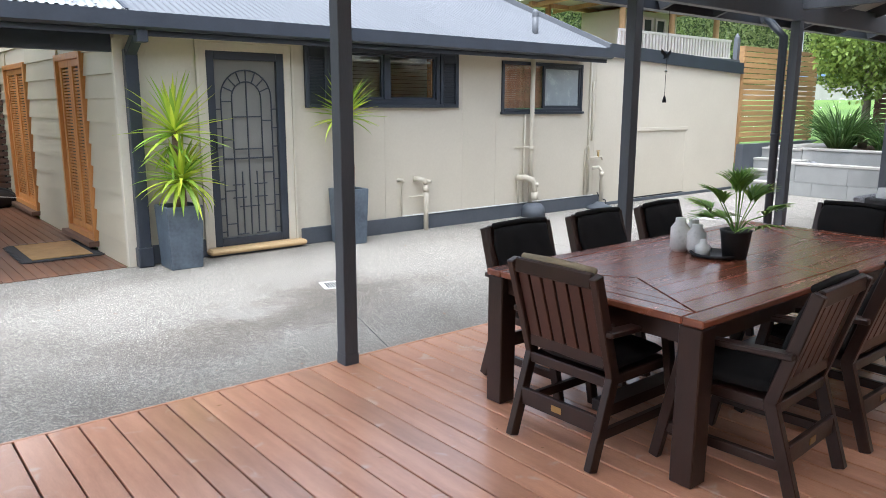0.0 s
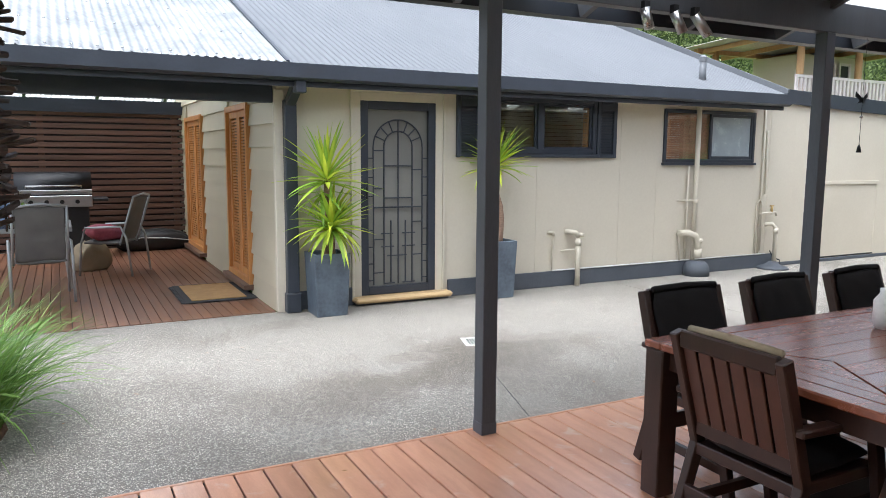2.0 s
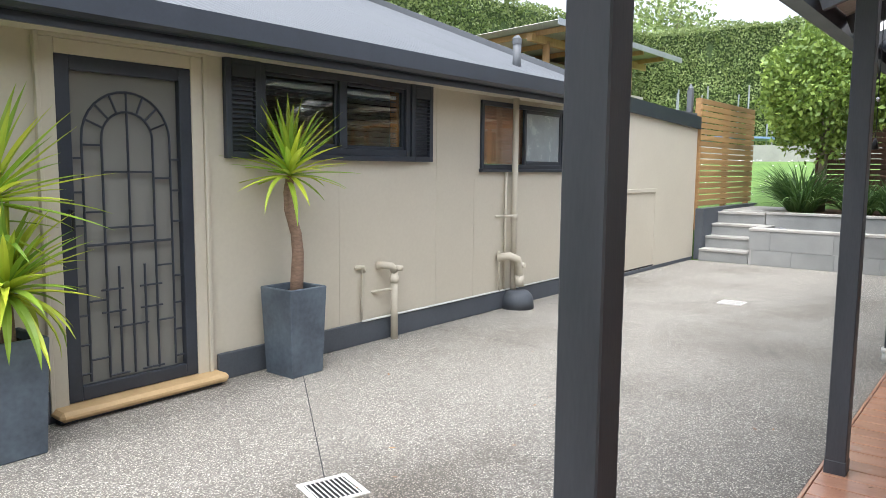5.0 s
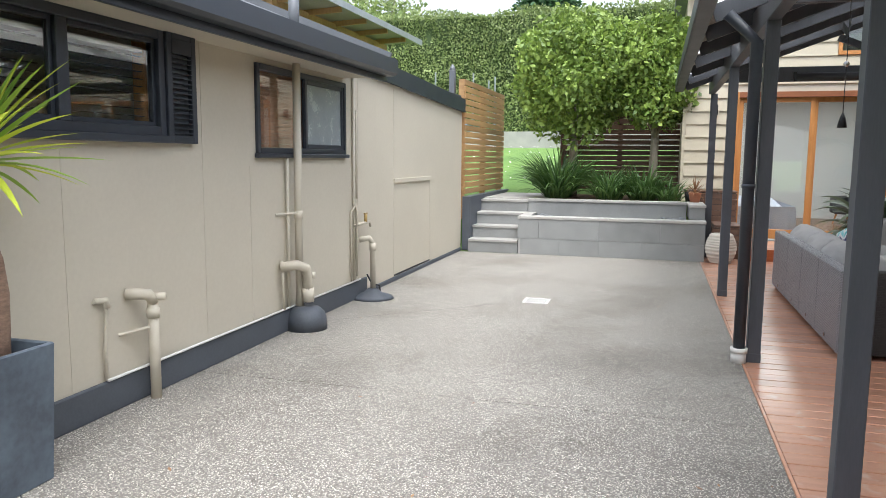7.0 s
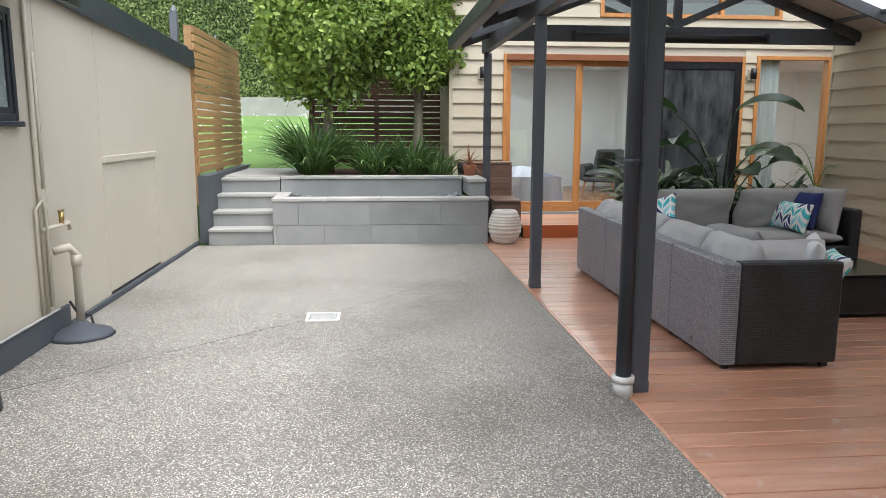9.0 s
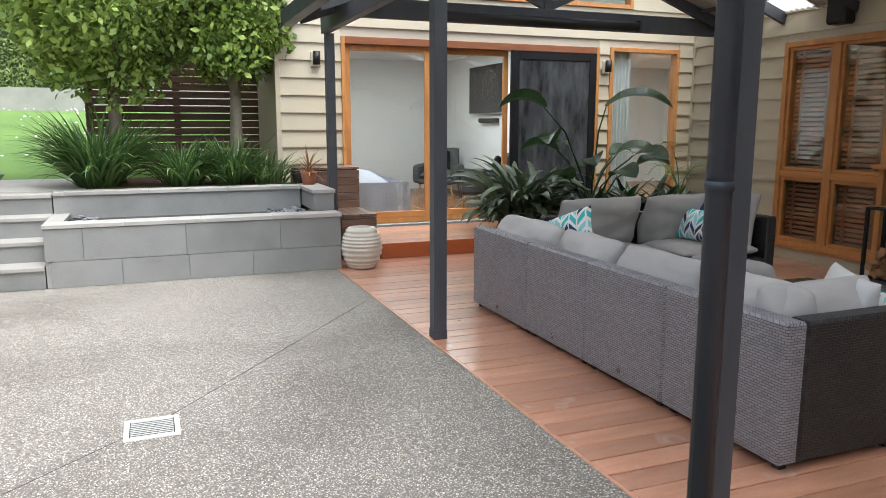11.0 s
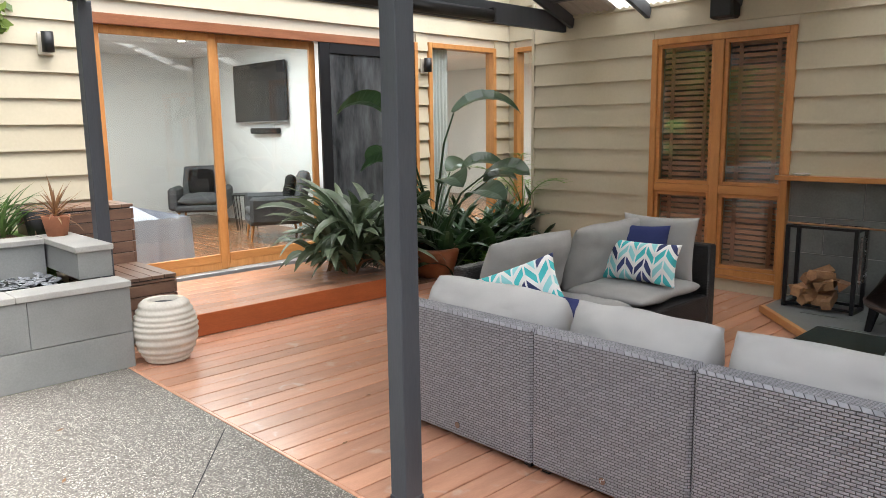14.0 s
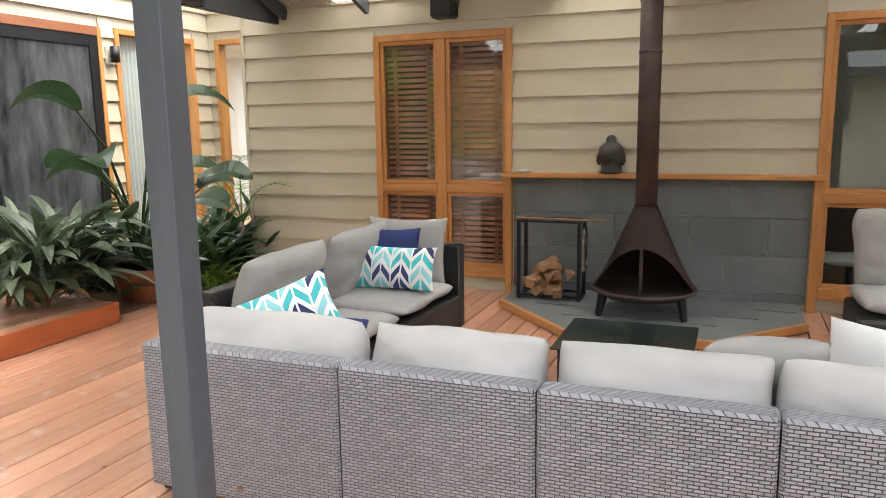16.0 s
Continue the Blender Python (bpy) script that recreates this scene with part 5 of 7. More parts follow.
def dining_chair(x, y, rz, label, pad="blackcloth", edge="blackcloth"):
    """Slatted timber armchair facing its own +y."""
    c = thing("dining_chair", x, y, 0.004, label, "chair", "chairs round the table", "", rz)
    for s in (-1, 1):
        bm = beam(bmesh.new(), (s * 0.245, -0.3, 0.0), (s * 0.245, -0.17, 0.42), 0.04, 0.055, 0.004)
        part("back_leg", bm, "dkwood", c)
        part("back_post", beam(bmesh.new(), (s * 0.245, -0.17, 0.4), (s * 0.245, -0.318, 0.89), 0.04, 0.055, 0.005), "dkwood", c)
        part("front_leg", beam(bmesh.new(), (s * 0.255, 0.33, 0.0), (s * 0.255, 0.2, 0.6), 0.04, 0.05, 0.004), "dkwood", c)
        part("arm", beam(bmesh.new(), (s * 0.265, -0.26, 0.63), (s * 0.265, 0.26, 0.61), 0.065, 0.028, 0.006), "dkwood", c)
        part("side_stretcher", beam(bmesh.new(), (s * 0.25, -0.26, 0.16), (s * 0.25, 0.28, 0.16), 0.03, 0.045, 0.003), "dkwood", c)
    cs = part("cross_stretcher", beam(bmesh.new(), (-0.235, -0.245, 0.2), (0.235, -0.245, 0.2), 0.025, 0.085, 0.003), "dkwood", c)
    part("plate", box(bmesh.new(), -0.03, 0.03, -0.262, -0.259, 0.185, 0.215), "brass", cs, "small brass plate")
    part("seat_frame", box(bmesh.new(), -0.235, 0.235, -0.2, 0.27, 0.36, 0.41, 0.005), "dkwood", c)
    part("top_rail", beam(bmesh.new(), (-0.225, -0.313, 0.865), (0.225, -0.313, 0.865), 0.03, 0.07, 0.006), "dkwood", c)
    part("lower_rail", beam(bmesh.new(), (-0.225, -0.195, 0.48), (0.225, -0.195, 0.48), 0.03, 0.06, 0.004), "dkwood", c)
    for k in range(6):
        xx = -0.19 + k * 0.076
        part("back_slat", beam(bmesh.new(), (xx, -0.204, 0.505), (xx, -0.304, 0.835), 0.064, 0.014, 0.003), "dkslat", c)
    part("seat_cushion", cushion(0.5, 0.5, 0.085, 0, 2), pad, c, "black seat pad", True).matrix_basis = pose(0, 0.03, 0.45)
    part("back_cushion", cushion(0.47, 0.5, 0.08, 0, 4), pad, c, "black back pad", True).matrix_basis = pose(0, -0.21, 0.67, 107)
    part("piping", tube(bmesh.new(), [(-0.21, -0.283, 0.9), (0, -0.288, 0.908), (0.21, -0.283, 0.9)], 0.018, 8), edge, c, "faded tan cushion edge" if edge == "tan" else "", True)
    return c


dining_chair(2.9, 2.22, -90, "dark-stained slatted armchair with black pads at table end", edge="tan")
for x in (3.3, 4.04, 4.76):
    dining_chair(x, 2.86, 180 + (x - 4.0) * 3, "dark-stained slatted armchair with black pads")
for x in (3.24, 4.0, 4.78):
    dining_chair(x, 1.58, (4.0 - x) * 4, "dark-stained slatted armchair drawn up to the table")
dining_chair(5.46, 2.22, 90, "dark-stained armchair with black pads at far table end")

tz = 0.744
tr_ = thing("tray", 4.04, 2.29, tz, "round black tray on the dining table", "tray")
part("dish", lathe(bmesh.new(), [(0.12, 0), (0.14, 0.02), (0.13, 0.024), (0.11, 0.008)], 20), "blackplain", tr_, "", True)
pt = thing("potted_palm", 4.08, 2.19, tz, "small fan palm in a black pot", "plant")
part("pot", lathe(bmesh.new(), [(0.065, 0), (0.085, 0.15), (0.09, 0.165), (0.08, 0.165), (0.075, 0.14)], 18), "blackplain", pt, "", True)
cd2 = thing("candle", 3.98, 2.33, tz + 0.009, "white candle on the tray", "candle")
part("body", lathe(bmesh.new(), [(0.04, 0), (0.045, 0.05), (0.02, 0.07), (0.02, 0.09)], 14), "ceram", cd2, "", True)
for dx, dy, h in ((-0.02, 0.22, 0.2), (0.09, 0.2, 0.18), (0.0, 0.12, 0.17)):
    v = thing("ribbed_vase", 4.04 + dx, 2.29 + dy, tz, "white ribbed ceramic vase", "vase", "table vases")
    prof = [(0.04, 0), (0.055, 0.03), (0.055, h * 0.7), (0.03, h * 0.88), (0.03, h)]
    part("body", lathe(bmesh.new(), prof, 18), "ceram", v, "", True)

# ---- things hung on the pergola ----
mb = thing("driftwood_mobile", 0.22, 3.93, 1.25, "hanging mobile of dark driftwood pieces", "mobile")
part("cord", tube(bmesh.new(), [(0, 0, 0), (0, 0, 1.22)], 0.004, 5), "drift", mb)
rr = random.Random(4)
for k in range(46):
    z = 0.04 + k * 0.0265
    w = 0.06 + 0.065 * rr.random()
    sub = box(bmesh.new(), -w, w * rr.uniform(0.5, 1), -0.028, 0.028, -0.014, 0.014, 0.008)
    for v in sub.verts:
        v.co += Vector((0, rr.uniform(-.008, .008), rr.uniform(-.008, .008) + 0.02 * math.sin(v.co.x * 20 + k)))
        if abs(v.co.x) > w * 0.4:
            v.co.y *= 0.6
            v.co.z *= 0.7
    part("stick", sub, "drift", mb).matrix_basis = pose(rr.uniform(-.02, .02), rr.uniform(-.02, .02), z, rr.uniform(-25, 25), rr.uniform(-18, 18), rr.uniform(0, 360))
for k, x in enumerate((3.55, 3.78, 3.95)):
    sp = thing("spotlight", x, PY - 0.06, 2.45, "brushed steel spotlight under the pergola beam", "spotlight", "beam spotlights")
    part("bracket", box(bmesh.new(), -0.02, 0.02, -0.02, 0.015, -0.01, 0.04), "black", sp)
    part("can", tube(bmesh.new(), [(0, 0, 0), (0.02 + 0.04 * k, -0.02, -0.12)], 0.032, 14), "stainless", sp, "", True)
bf = thing("butterfly_chime", 5.75, PY, 1.62, "black metal butterfly wind chime on a cord", "wind chime")
part("cord", tube(bmesh.new(), [(0, 0, 0.05), (0, 0, BB - 1.62)], 0.002, 5), "black", bf)
bm = bmesh.new()
for s in (-1, 1):
    bm.faces.new([bm.verts.new(p) for p in ((0, 0, 0.4), (s * 0.07, 0.01, 0.45), (s * 0.075, 0.01, 0.41), (s * 0.03, 0.005, 0.385), (s * 0.045, 0.01, 0.36), (0, 0, 0.37))])
bmesh.ops.solidify(bm, geom=bm.faces[:], thickness=0.004)
part("butterfly", bm, "black", bf)
part("bead", lathe(bmesh.new(), [(0.004, 0), (0.014, 0.012), (0.004, 0.025)], 8, (0, 0, 0.25)), "chrome", bf, "", True)
part("bell", lathe(bmesh.new(), [(0.02, 0.0), (0.012, 0.04), (0.004, 0.06)], 10), "black", bf, "", True)
rp = thing("rainwater_pipe", 7.99, 3.955, 0, "charcoal rainwater pipe strapped to the pergola post", "downpipe")
part("pipe", tube(bmesh.new(), [(-0.03, 0, 0.08), (-0.03, 0, 2.3), (-0.03, 0.2, 2.5)], 0.043, 14), "char", rp, "", True)
part("strap", tube(bmesh.new(), [(-0.03, 0, 1.28), (-0.03, 0, 1.31)], 0.048, 14), "char", rp, "", True)
part("pvc_foot", tube(bmesh.new(), [(-0.03, 0, 0.0), (-0.03, 0, 0.075)], 0.055, 14), "pvc", rp, "white plastic pipe foot", True)
part("pvc_collar", tube(bmesh.new(), [(-0.03, 0, 0.075), (-0.03, 0, 0.11)], 0.062, 14), "pvc", rp, "white plastic collar", True)
rb = thing("roller_blind", 13.5, 1.56, 2.61, "rolled-up black outdoor blind under the truss", "blind")
part("roll", tube(bmesh.new(), [(0, -1.25, 0), (0, 1.25, 0)], 0.055, 14), "blackplain", rb, "", True)
for y in (-1.27, 1.27):
    part("bracket", box(bmesh.new(), -0.03, 0.03, y - 0.02, y + 0.02, -0.06, 0.07), "blackplain", rb)
spk = thing("loudspeaker", 11.76, FY + 0.1, 2.49, "black outdoor loudspeaker high on the wall", "loudspeaker")
part("cabinet", box(bmesh.new(), -0.11, 0.11, -0.07, 0.1, 0, 0.3, 0.02), "blackplain", spk)
part("grille", box(bmesh.new(), -0.095, 0.095, 0.1, 0.108, 0.015, 0.285, 0.004), "black", spk)
cap = thing("pvc_cap", 0.03, 4.0, 0.0, "cream round plastic drain cap on the concrete", "drain cap")
pd = part("disc", lathe(bmesh.new(), [(0.055, 0), (0.055, 0.025), (0.045, 0.03)], 16), "pvc", cap)
for k in range(5):
    part("hole", lathe(bmesh.new(), [(0.006, 0.0302), (0.005, 0.031)], 8, (0.028 * math.cos(k * 1.26), 0.028 * math.sin(k * 1.26), 0)), "rubber", pd)

# ---- pond, steps, terrace walls ----
PX, PL, PRr, PZ = 13.5, 6.62, 3.88, 0.59
pond = tagged(thing("pond_wall"), "bluestone-clad raised pond with pale capping", "", "", "structure")
part("core", box(bmesh.new(), PX + 0.02, PX + 0.2, PRr + 0.02, PL, 0, PZ - 0.045), "grout", pond)
for row, (z0, z1) in enumerate(((0.0, 0.245), (0.248, PZ - 0.042))):
    y = PRr
    k = 0
    while y < PL - 0.05:
        w = (0.9 if row else 0.6) if k else (0.62 if row else 0.9)
        y1 = min(y + w, PL)
        part("tile", box(bmesh.new(), PX, PX + 0.02, y + 0.0015, y1 - 0.0015, z0 + 0.001, z1 - 0.001, 0.0015), "bluestone", pond)
        y = y1
        k += 1
part("side_tile", box(bmesh.new(), PX + 0.02, PX + 0.9, PRr, PRr + 0.02, 0.0, PZ - 0.042), "bluestone", pond)
y = PRr - 0.01
while y < PL - 0.05:
    y1 = min(y + 0.69, PL + 0.01)
    part("cap_stone", box(bmesh.new(), PX - 0.012, PX + 0.24, y + 0.001, y1 - 0.001, PZ - 0.04, PZ, 0.004), "cap", pond)
    y = y1
part("back_wall", box(bmesh.new(), 14.42, 14.55, PRr + 0.24, PL, 0.2, 0.775), "bluestone", pond)
y = PRr + 0.24
while y < PL - 0.05:
    y1 = min(y + 0.8, PL)
    part("cap_stone", box(bmesh.new(), 14.4, 14.64, y + 0.001, y1 - 0.001, 0.77, 0.81, 0.004), "cap", pond)
    y = y1
part("side_wall", box(bmesh.new(), 13.78, 14.64, PRr + 0.0, PRr + 0.22, PZ, 0.77), "bluestone", pond)
part("cap_stone", box(bmesh.new(), 13.76, 14.65, PRr - 0.012, PRr + 0.238, 0.771, 0.811, 0.004), "cap", pond)
part("left_wall", box(bmesh.new(), PX + 0.24, 14.42, PL - 0.14, PL, 0.1, 0.56), "bluestone", pond)
part("cap_stone", box(bmesh.new(), PX + 0.241, 14.41, PL - 0.15, PL + 0.01, 0.56, 0.592, 0.004), "cap", pond)
setting("water", box(bmesh.new(), PX + 0.2, 14.43, PRr + 0.22, PL - 0.13, 0.3, 0.53), "water", "dark still pond water", False)
rr = random.Random(9)
peb = [shared("pebble", lathe(bmesh.new(), [(0.3, -0.5), (0.85, -0.2), (1, 0.1), (0.7, 0.42), (0.2, 0.55)], 8), "stone")]
for k in range(130):
    s = rr.uniform(0.016, 0.034)
    yy = rr.uniform(PRr + 0.25, PRr + 0.62) if k < 95 else rr.uniform(PL - 0.4, PL - 0.16)
    p = piece("pebble", peb[0], pond, rr.uniform(13.76, 14.39), yy, 0.535 + rr.uniform(0, 0.03), rr.uniform(-20, 20), rr.uniform(-20, 20), rr.uniform(0, 360))
    p.scale = (s * 1.3, s, s * 0.6)
st = tagged(thing("steps"), "four bluestone garden steps with pale treads", "", "", "structure")
for k in range(4):
    z1 = 0.195 * (k + 1) + 0.01
    x0 = 13.5 + 0.3 * k
    part("riser", box(bmesh.new(), x0 + 0.02, x0 + 0.3 if k < 3 else 15.4, PL + 0.012, 7.42, 0.0 if k == 0 else z1 - 0.2, z1 - 0.04), "bluestone", st)
    part("tread", box(bmesh.new(), x0, x0 + 0.34 if k < 3 else 15.4, PL + 0.011, 7.42, z1 - 0.038, z1, 0.005), "cap", st)
setting("terrace_paving", box(bmesh.new(), 14.65, 17.2, 6.35, 7.42, 0.7, 0.806), "cap", "pale grey terrace paving")
setting("step_side_wall", box(bmesh.new(), 13.67, 17.2, 7.425, 7.56, 0, 0.86), "plinth", "dark rendered wall beside the steps")
for k in range(2):
    sl = thing("step_light", 13.95 + 0.3 * k, 7.42, 0.3 + 0.21 * k, "small square steel step light", "step light", "step lights")
    part("plate", box(bmesh.new(), -0.045, 0.045, -0.012, 0, -0.045, 0.045, 0.004), "chrome", sl)
    part("louvre", box(bmesh.new(), -0.03, 0.03, -0.016, -0.012, -0.01, 0.02), "blackplain", sl)
setting("garden_bed", box(bmesh.new(), 14.55, 17.0, 4.2, 6.34, 0.2, 0.8), "mulch", "raised bed covered with bark mulch")
# timber slat screen past the shed
scr = tagged(thing("fence_1"), "honey-brown horizontal slat timber screen", "", "", "structure")
z = 0.9
while z < 2.68:
    part("slat", box(bmesh.new(), 13.66, 16.7, 7.52, 7.545, z, z + 0.083, 0.003), "slat", scr)
    z += 0.1005
for x in (13.72, 15.2, 16.6):
    part("post", box(bmesh.new(), x - 0.045, x + 0.045, 7.55, 7.64, 0.5, 2.7), "slat", scr)
pole = thing("steel_post", 13.8, 7.78, 0.0, "grey galvanised steel post behind the screen", "post")
part("shaft", box(bmesh.new(), -0.045, 0.045, -0.045, 0.045, 0, 2.85, 0.005), "roofblue", pole)
part("cap", lathe(bmesh.new(), [(0.05, 2.85), (0.05, 2.88), (0.01, 2.95)], 8), "roofblue", pole)
df = tagged(thing("fence_2"), "dark stained horizontal slat garden fence", "", "", "structure")
z = 0.85
while z < 2.3:
    part("slat", box(bmesh.new(), 17.05, 17.075, 3.9, 6.45, z, z + 0.087, 0.003), "slatdark", df)
    z += 0.1
for y in (4.1, 5.3, 6.4):
    part("post", box(bmesh.new(), 17.08, 17.16, y - 0.045, y + 0.045, 0.5, 2.35), "slatdark", df)

# ---- deck platform, benches, vase ----
pf = tagged(thing("platform_step"), "raised hardwood deck step before the glass doors", "", "", "structure")
x = 13.87
while x < 15.05:
    part("deck_board", box(bmesh.new(), x, x + 0.139, 1.12, 3.34, 0.14, 0.175, 0.0025), "deck", pf)
    x += 0.146
part("fascia", box(bmesh.new(), 13.845, 13.867, 1.11, 3.345, 0.006, 0.178, 0.003), "fascia", pf, "orange stained fascia board")
part("fascia", box(bmesh.new(), 13.868, 15.1, 1.098, 1.118, 0.006, 0.17, 0.003), "fascia", pf, "orange stained fascia board")
part("base", box(bmesh.new(), 13.87, 15.15, 1.12, 3.34, -0.04, 0.135), "blackplain", pf)
for nm, x0, x1, y0, y1, z0, z1 in (("timber_bench", 13.95, 15.15, 3.36, 3.76, 0.0, 0.5), ("planter_box", 14.68, 15.15, 3.36, 4.1, 0.5, 0.98)):
    b = thing(nm, (x0 + x1) / 2, (y0 + y1) / 2, z0 + 0.006, "weathered brown slatted timber box bench" if z0 == 0 else "weathered brown slatted timber bench back", "bench")
    a, c = (x1 - x0) / 2, (y1 - y0) / 2
    h = z1 - z0
    part("carcass", box(bmesh.new(), -a + 0.02, a - 0.02, -c + 0.02, c - 0.02, 0, h - 0.025), "blackplain", b)
    z = 0.0
    while z < h - 0.05:
        zz = min(z + 0.09, h - 0.026)
        part("board", box(bmesh.new(), -a, a, -c, -c + 0.02, z, zz - 0.006, 0.002), "bench", b)
        part("board", box(bmesh.new(), -a, -a + 0.02, -c + 0.021, c, z, zz - 0.006, 0.002), "bench", b)
        part("board", box(bmesh.new(), -a + 0.021, a, c - 0.02, c, z, zz - 0.006, 0.002), "bench", b)
        z += 0.09
    y = -c
    while y < c - 0.03:
        part("top_board", box(bmesh.new(), -a, a, y, min(y + 0.088, c), h - 0.024, h, 0.002), "bench", b)
        y += 0.094
vs_ = thing("ribbed_urn", 13.5, 3.66, 0.006, "round chalky white ribbed ceramic urn", "urn")
prof = []
for k in range(61):
    t = k / 60
    r = 0.1 + 0.115 * math.sin(math.pi * (0.08 + 0.82 * t)) ** 0.8
    prof.append((r + 0.005 * math.sin(t * 60 + 2 * math.sin(t * 9)), 0.42 * t))
prof += [(0.09, 0.42), (0.085, 0.36)]
part("body", lathe(bmesh.new(), prof, 36), "vase", vs_, "", True)
part("opening", lathe(bmesh.new(), [(0.086, 0.395), (0.02, 0.394)], 20), "blackplain", vs_)


# ---- glass doors and windows of the bedroom wing ----
y0, y1, z0, z1 = SLIDE
gd = tagged(thing("door_3"), "timber-framed sliding glass doors, black screen door", "", "", "structure")
bm = box(bmesh.new(), SX - 0.05, SX + 0.12, y1 - 0.05, y1, z0, z1, 0.004)
box(bm, SX - 0.05, SX + 0.12, y0, y0 + 0.05, z0, z1, 0.004)
part("jamb", bm, "pine", gd)
part("head", box(bmesh.new(), SX - 0.05, SX + 0.12, y0 + 0.05, y1 - 0.05, z1 - 0.09, z1, 0.004), "merbau", gd, "dark red timber head")
part("track", box(bmesh.new(), SX - 0.08, SX + 0.12, y0 + 0.05, y1 - 0.05, z0 - 0.03, z0 + 0.015, 0.003), "alum", gd, "aluminium track")
for a, b, dx in ((2.2, 3.35, 0.02), (1.04, 2.235, 0.055)):
    lf = part("leaf", side_frame(bmesh.new(), a, b, z0 + 0.016, z1 - 0.09, 0.075, SX + dx, SX + dx + 0.032), "pine", gd)
    part("bottom_rail", box(bmesh.new(), SX + dx - 0.002, SX + dx + 0.034, a + 0.076, b - 0.076, z0 + 0.09, z0 + 0.17, 0.003), "pineh", lf)
    part("pane", box(bmesh.new(), SX + dx + 0.013, SX + dx + 0.018, a + 0.075, b - 0.075, z0 + 0.17, z1 - 0.16), "glass", lf)
sl_ = part("screen_leaf", side_frame(bmesh.new(), -0.335, 1.04, z0 + 0.016, z1 - 0.07, 0.13, SX - 0.04, SX - 0.005), "black", gd, "black screen door frame")
part("screen_pane", box(bmesh.new(), SX - 0.026, SX - 0.018, -0.21, 0.91, z0 + 0.14, z1 - 0.2), "fly", sl_, "rippled dark fly screen, grey reflections painted into its colour")
for nm, (a, b, c, d), lab in (("window_4", SW3, "timber-framed fixed window beside the doors"), ("window_5", CLER, "high clerestory window under the gable")):
    w = tagged(thing(nm), lab, "", "", "structure")
    part("window_frame", side_frame(bmesh.new(), a, b, c, d, 0.06, SX - 0.045, SX + 0.1), "pine", w)
    part("pane", box(bmesh.new(), SX + 0.03, SX + 0.035, a + 0.06, b - 0.06, c + 0.06, d - 0.06), "glass", w)
    if nm == "window_5":
        for y in (0.05, 1.0):
            part("mullion", box(bmesh.new(), SX - 0.03, SX + 0.06, y - 0.03, y + 0.03, c + 0.06, d - 0.06), "pine", w)
w = tagged(thing("window_6"), "timber-framed window of the garden nook", "", "", "structure")
part("window_frame", rect_frame(bmesh.new(), NW[0], NW[1], NW[2], NW[3], 0.06, -2.15, -2.005), "pine", w)
part("pane", box(bmesh.new(), NW[0] + 0.06, NW[1] - 0.06, -2.1, -2.095, NW[2] + 0.06, NW[3] - 0.06), "glass", w)
for y, z in ((3.72, 2.28), (-0.47, 2.3)):
    wl = thing("wall_lamp", SX - 0.03, y, z, "small black up-down wall lamp", "wall lamp", "wall lamps")
    part("plate", box(bmesh.new(), -0.012, 0.03, -0.06, 0.06, -0.09, 0.09, 0.006), "cream", wl)
    part("body", tube(bmesh.new(), [(-0.07, 0, -0.07), (-0.07, 0, 0.09)], 0.045, 14), "blackplain", wl, "", True)
    part("arm", box(bmesh.new(), -0.06, 0.0, -0.015, 0.015, -0.02, 0.02), "blackplain", wl)

# ---- rooms behind the glass ----
setting("bedroom_floor", box(bmesh.new(), SX + 0.14, 20.4, -5.5, 4.06, 0.1, 0.19), "floorin", "polished timber bedroom floor")
setting("bedroom_ceiling", box(bmesh.new(), SX + 0.14, 20.4, -5.5, 4.06, 2.75, 2.8), "plaster", "white bedroom ceiling")
setting("bedroom_wall", box(bmesh.new(), 20.4, 20.55, -5.5, 4.06, 0.1, 4.2), "plaster", "white bedroom end wall")
setting("bedroom_tv_wall", box(bmesh.new(), SX + 0.145, 20.4, -0.12, 0.0, 0.19, 2.75), "plaster", "white wall that carries the television")
setting("bedroom_side_wall", box(bmesh.new(), SX + 0.14, 20.4, 4.0, 4.058, 0.19, 2.75), "plaster", "white bedroom side wall")
setting("back_room_wall", box(bmesh.new(), 13.7, 20.4, -5.6, -5.5, 0.0, 2.75), "plaster", "white wall of the room behind")
tv = thing("television", 18.24, 0.0, 1.7, "wall-mounted flat black television", "television")
part("bracket", box(bmesh.new(), -0.2, 0.2, 0, 0.04, 0.2, 0.55), "blackplain", tv)
tvp = part("panel", box(bmesh.new(), -0.7, 0.7, 0.04, 0.08, 0.0, 0.82, 0.006), "screenoff", tv)
part("trim", box(bmesh.new(), -0.7, 0.7, 0.04, 0.085, -0.02, -0.001), "chrome", tvp)
sb = thing("soundbar", 18.15, 0.0, 1.52, "slim black soundbar under the television", "soundbar")
part("body", box(bmesh.new(), -0.36, 0.36, 0, 0.09, 0, 0.08, 0.015), "blackplain", sb)


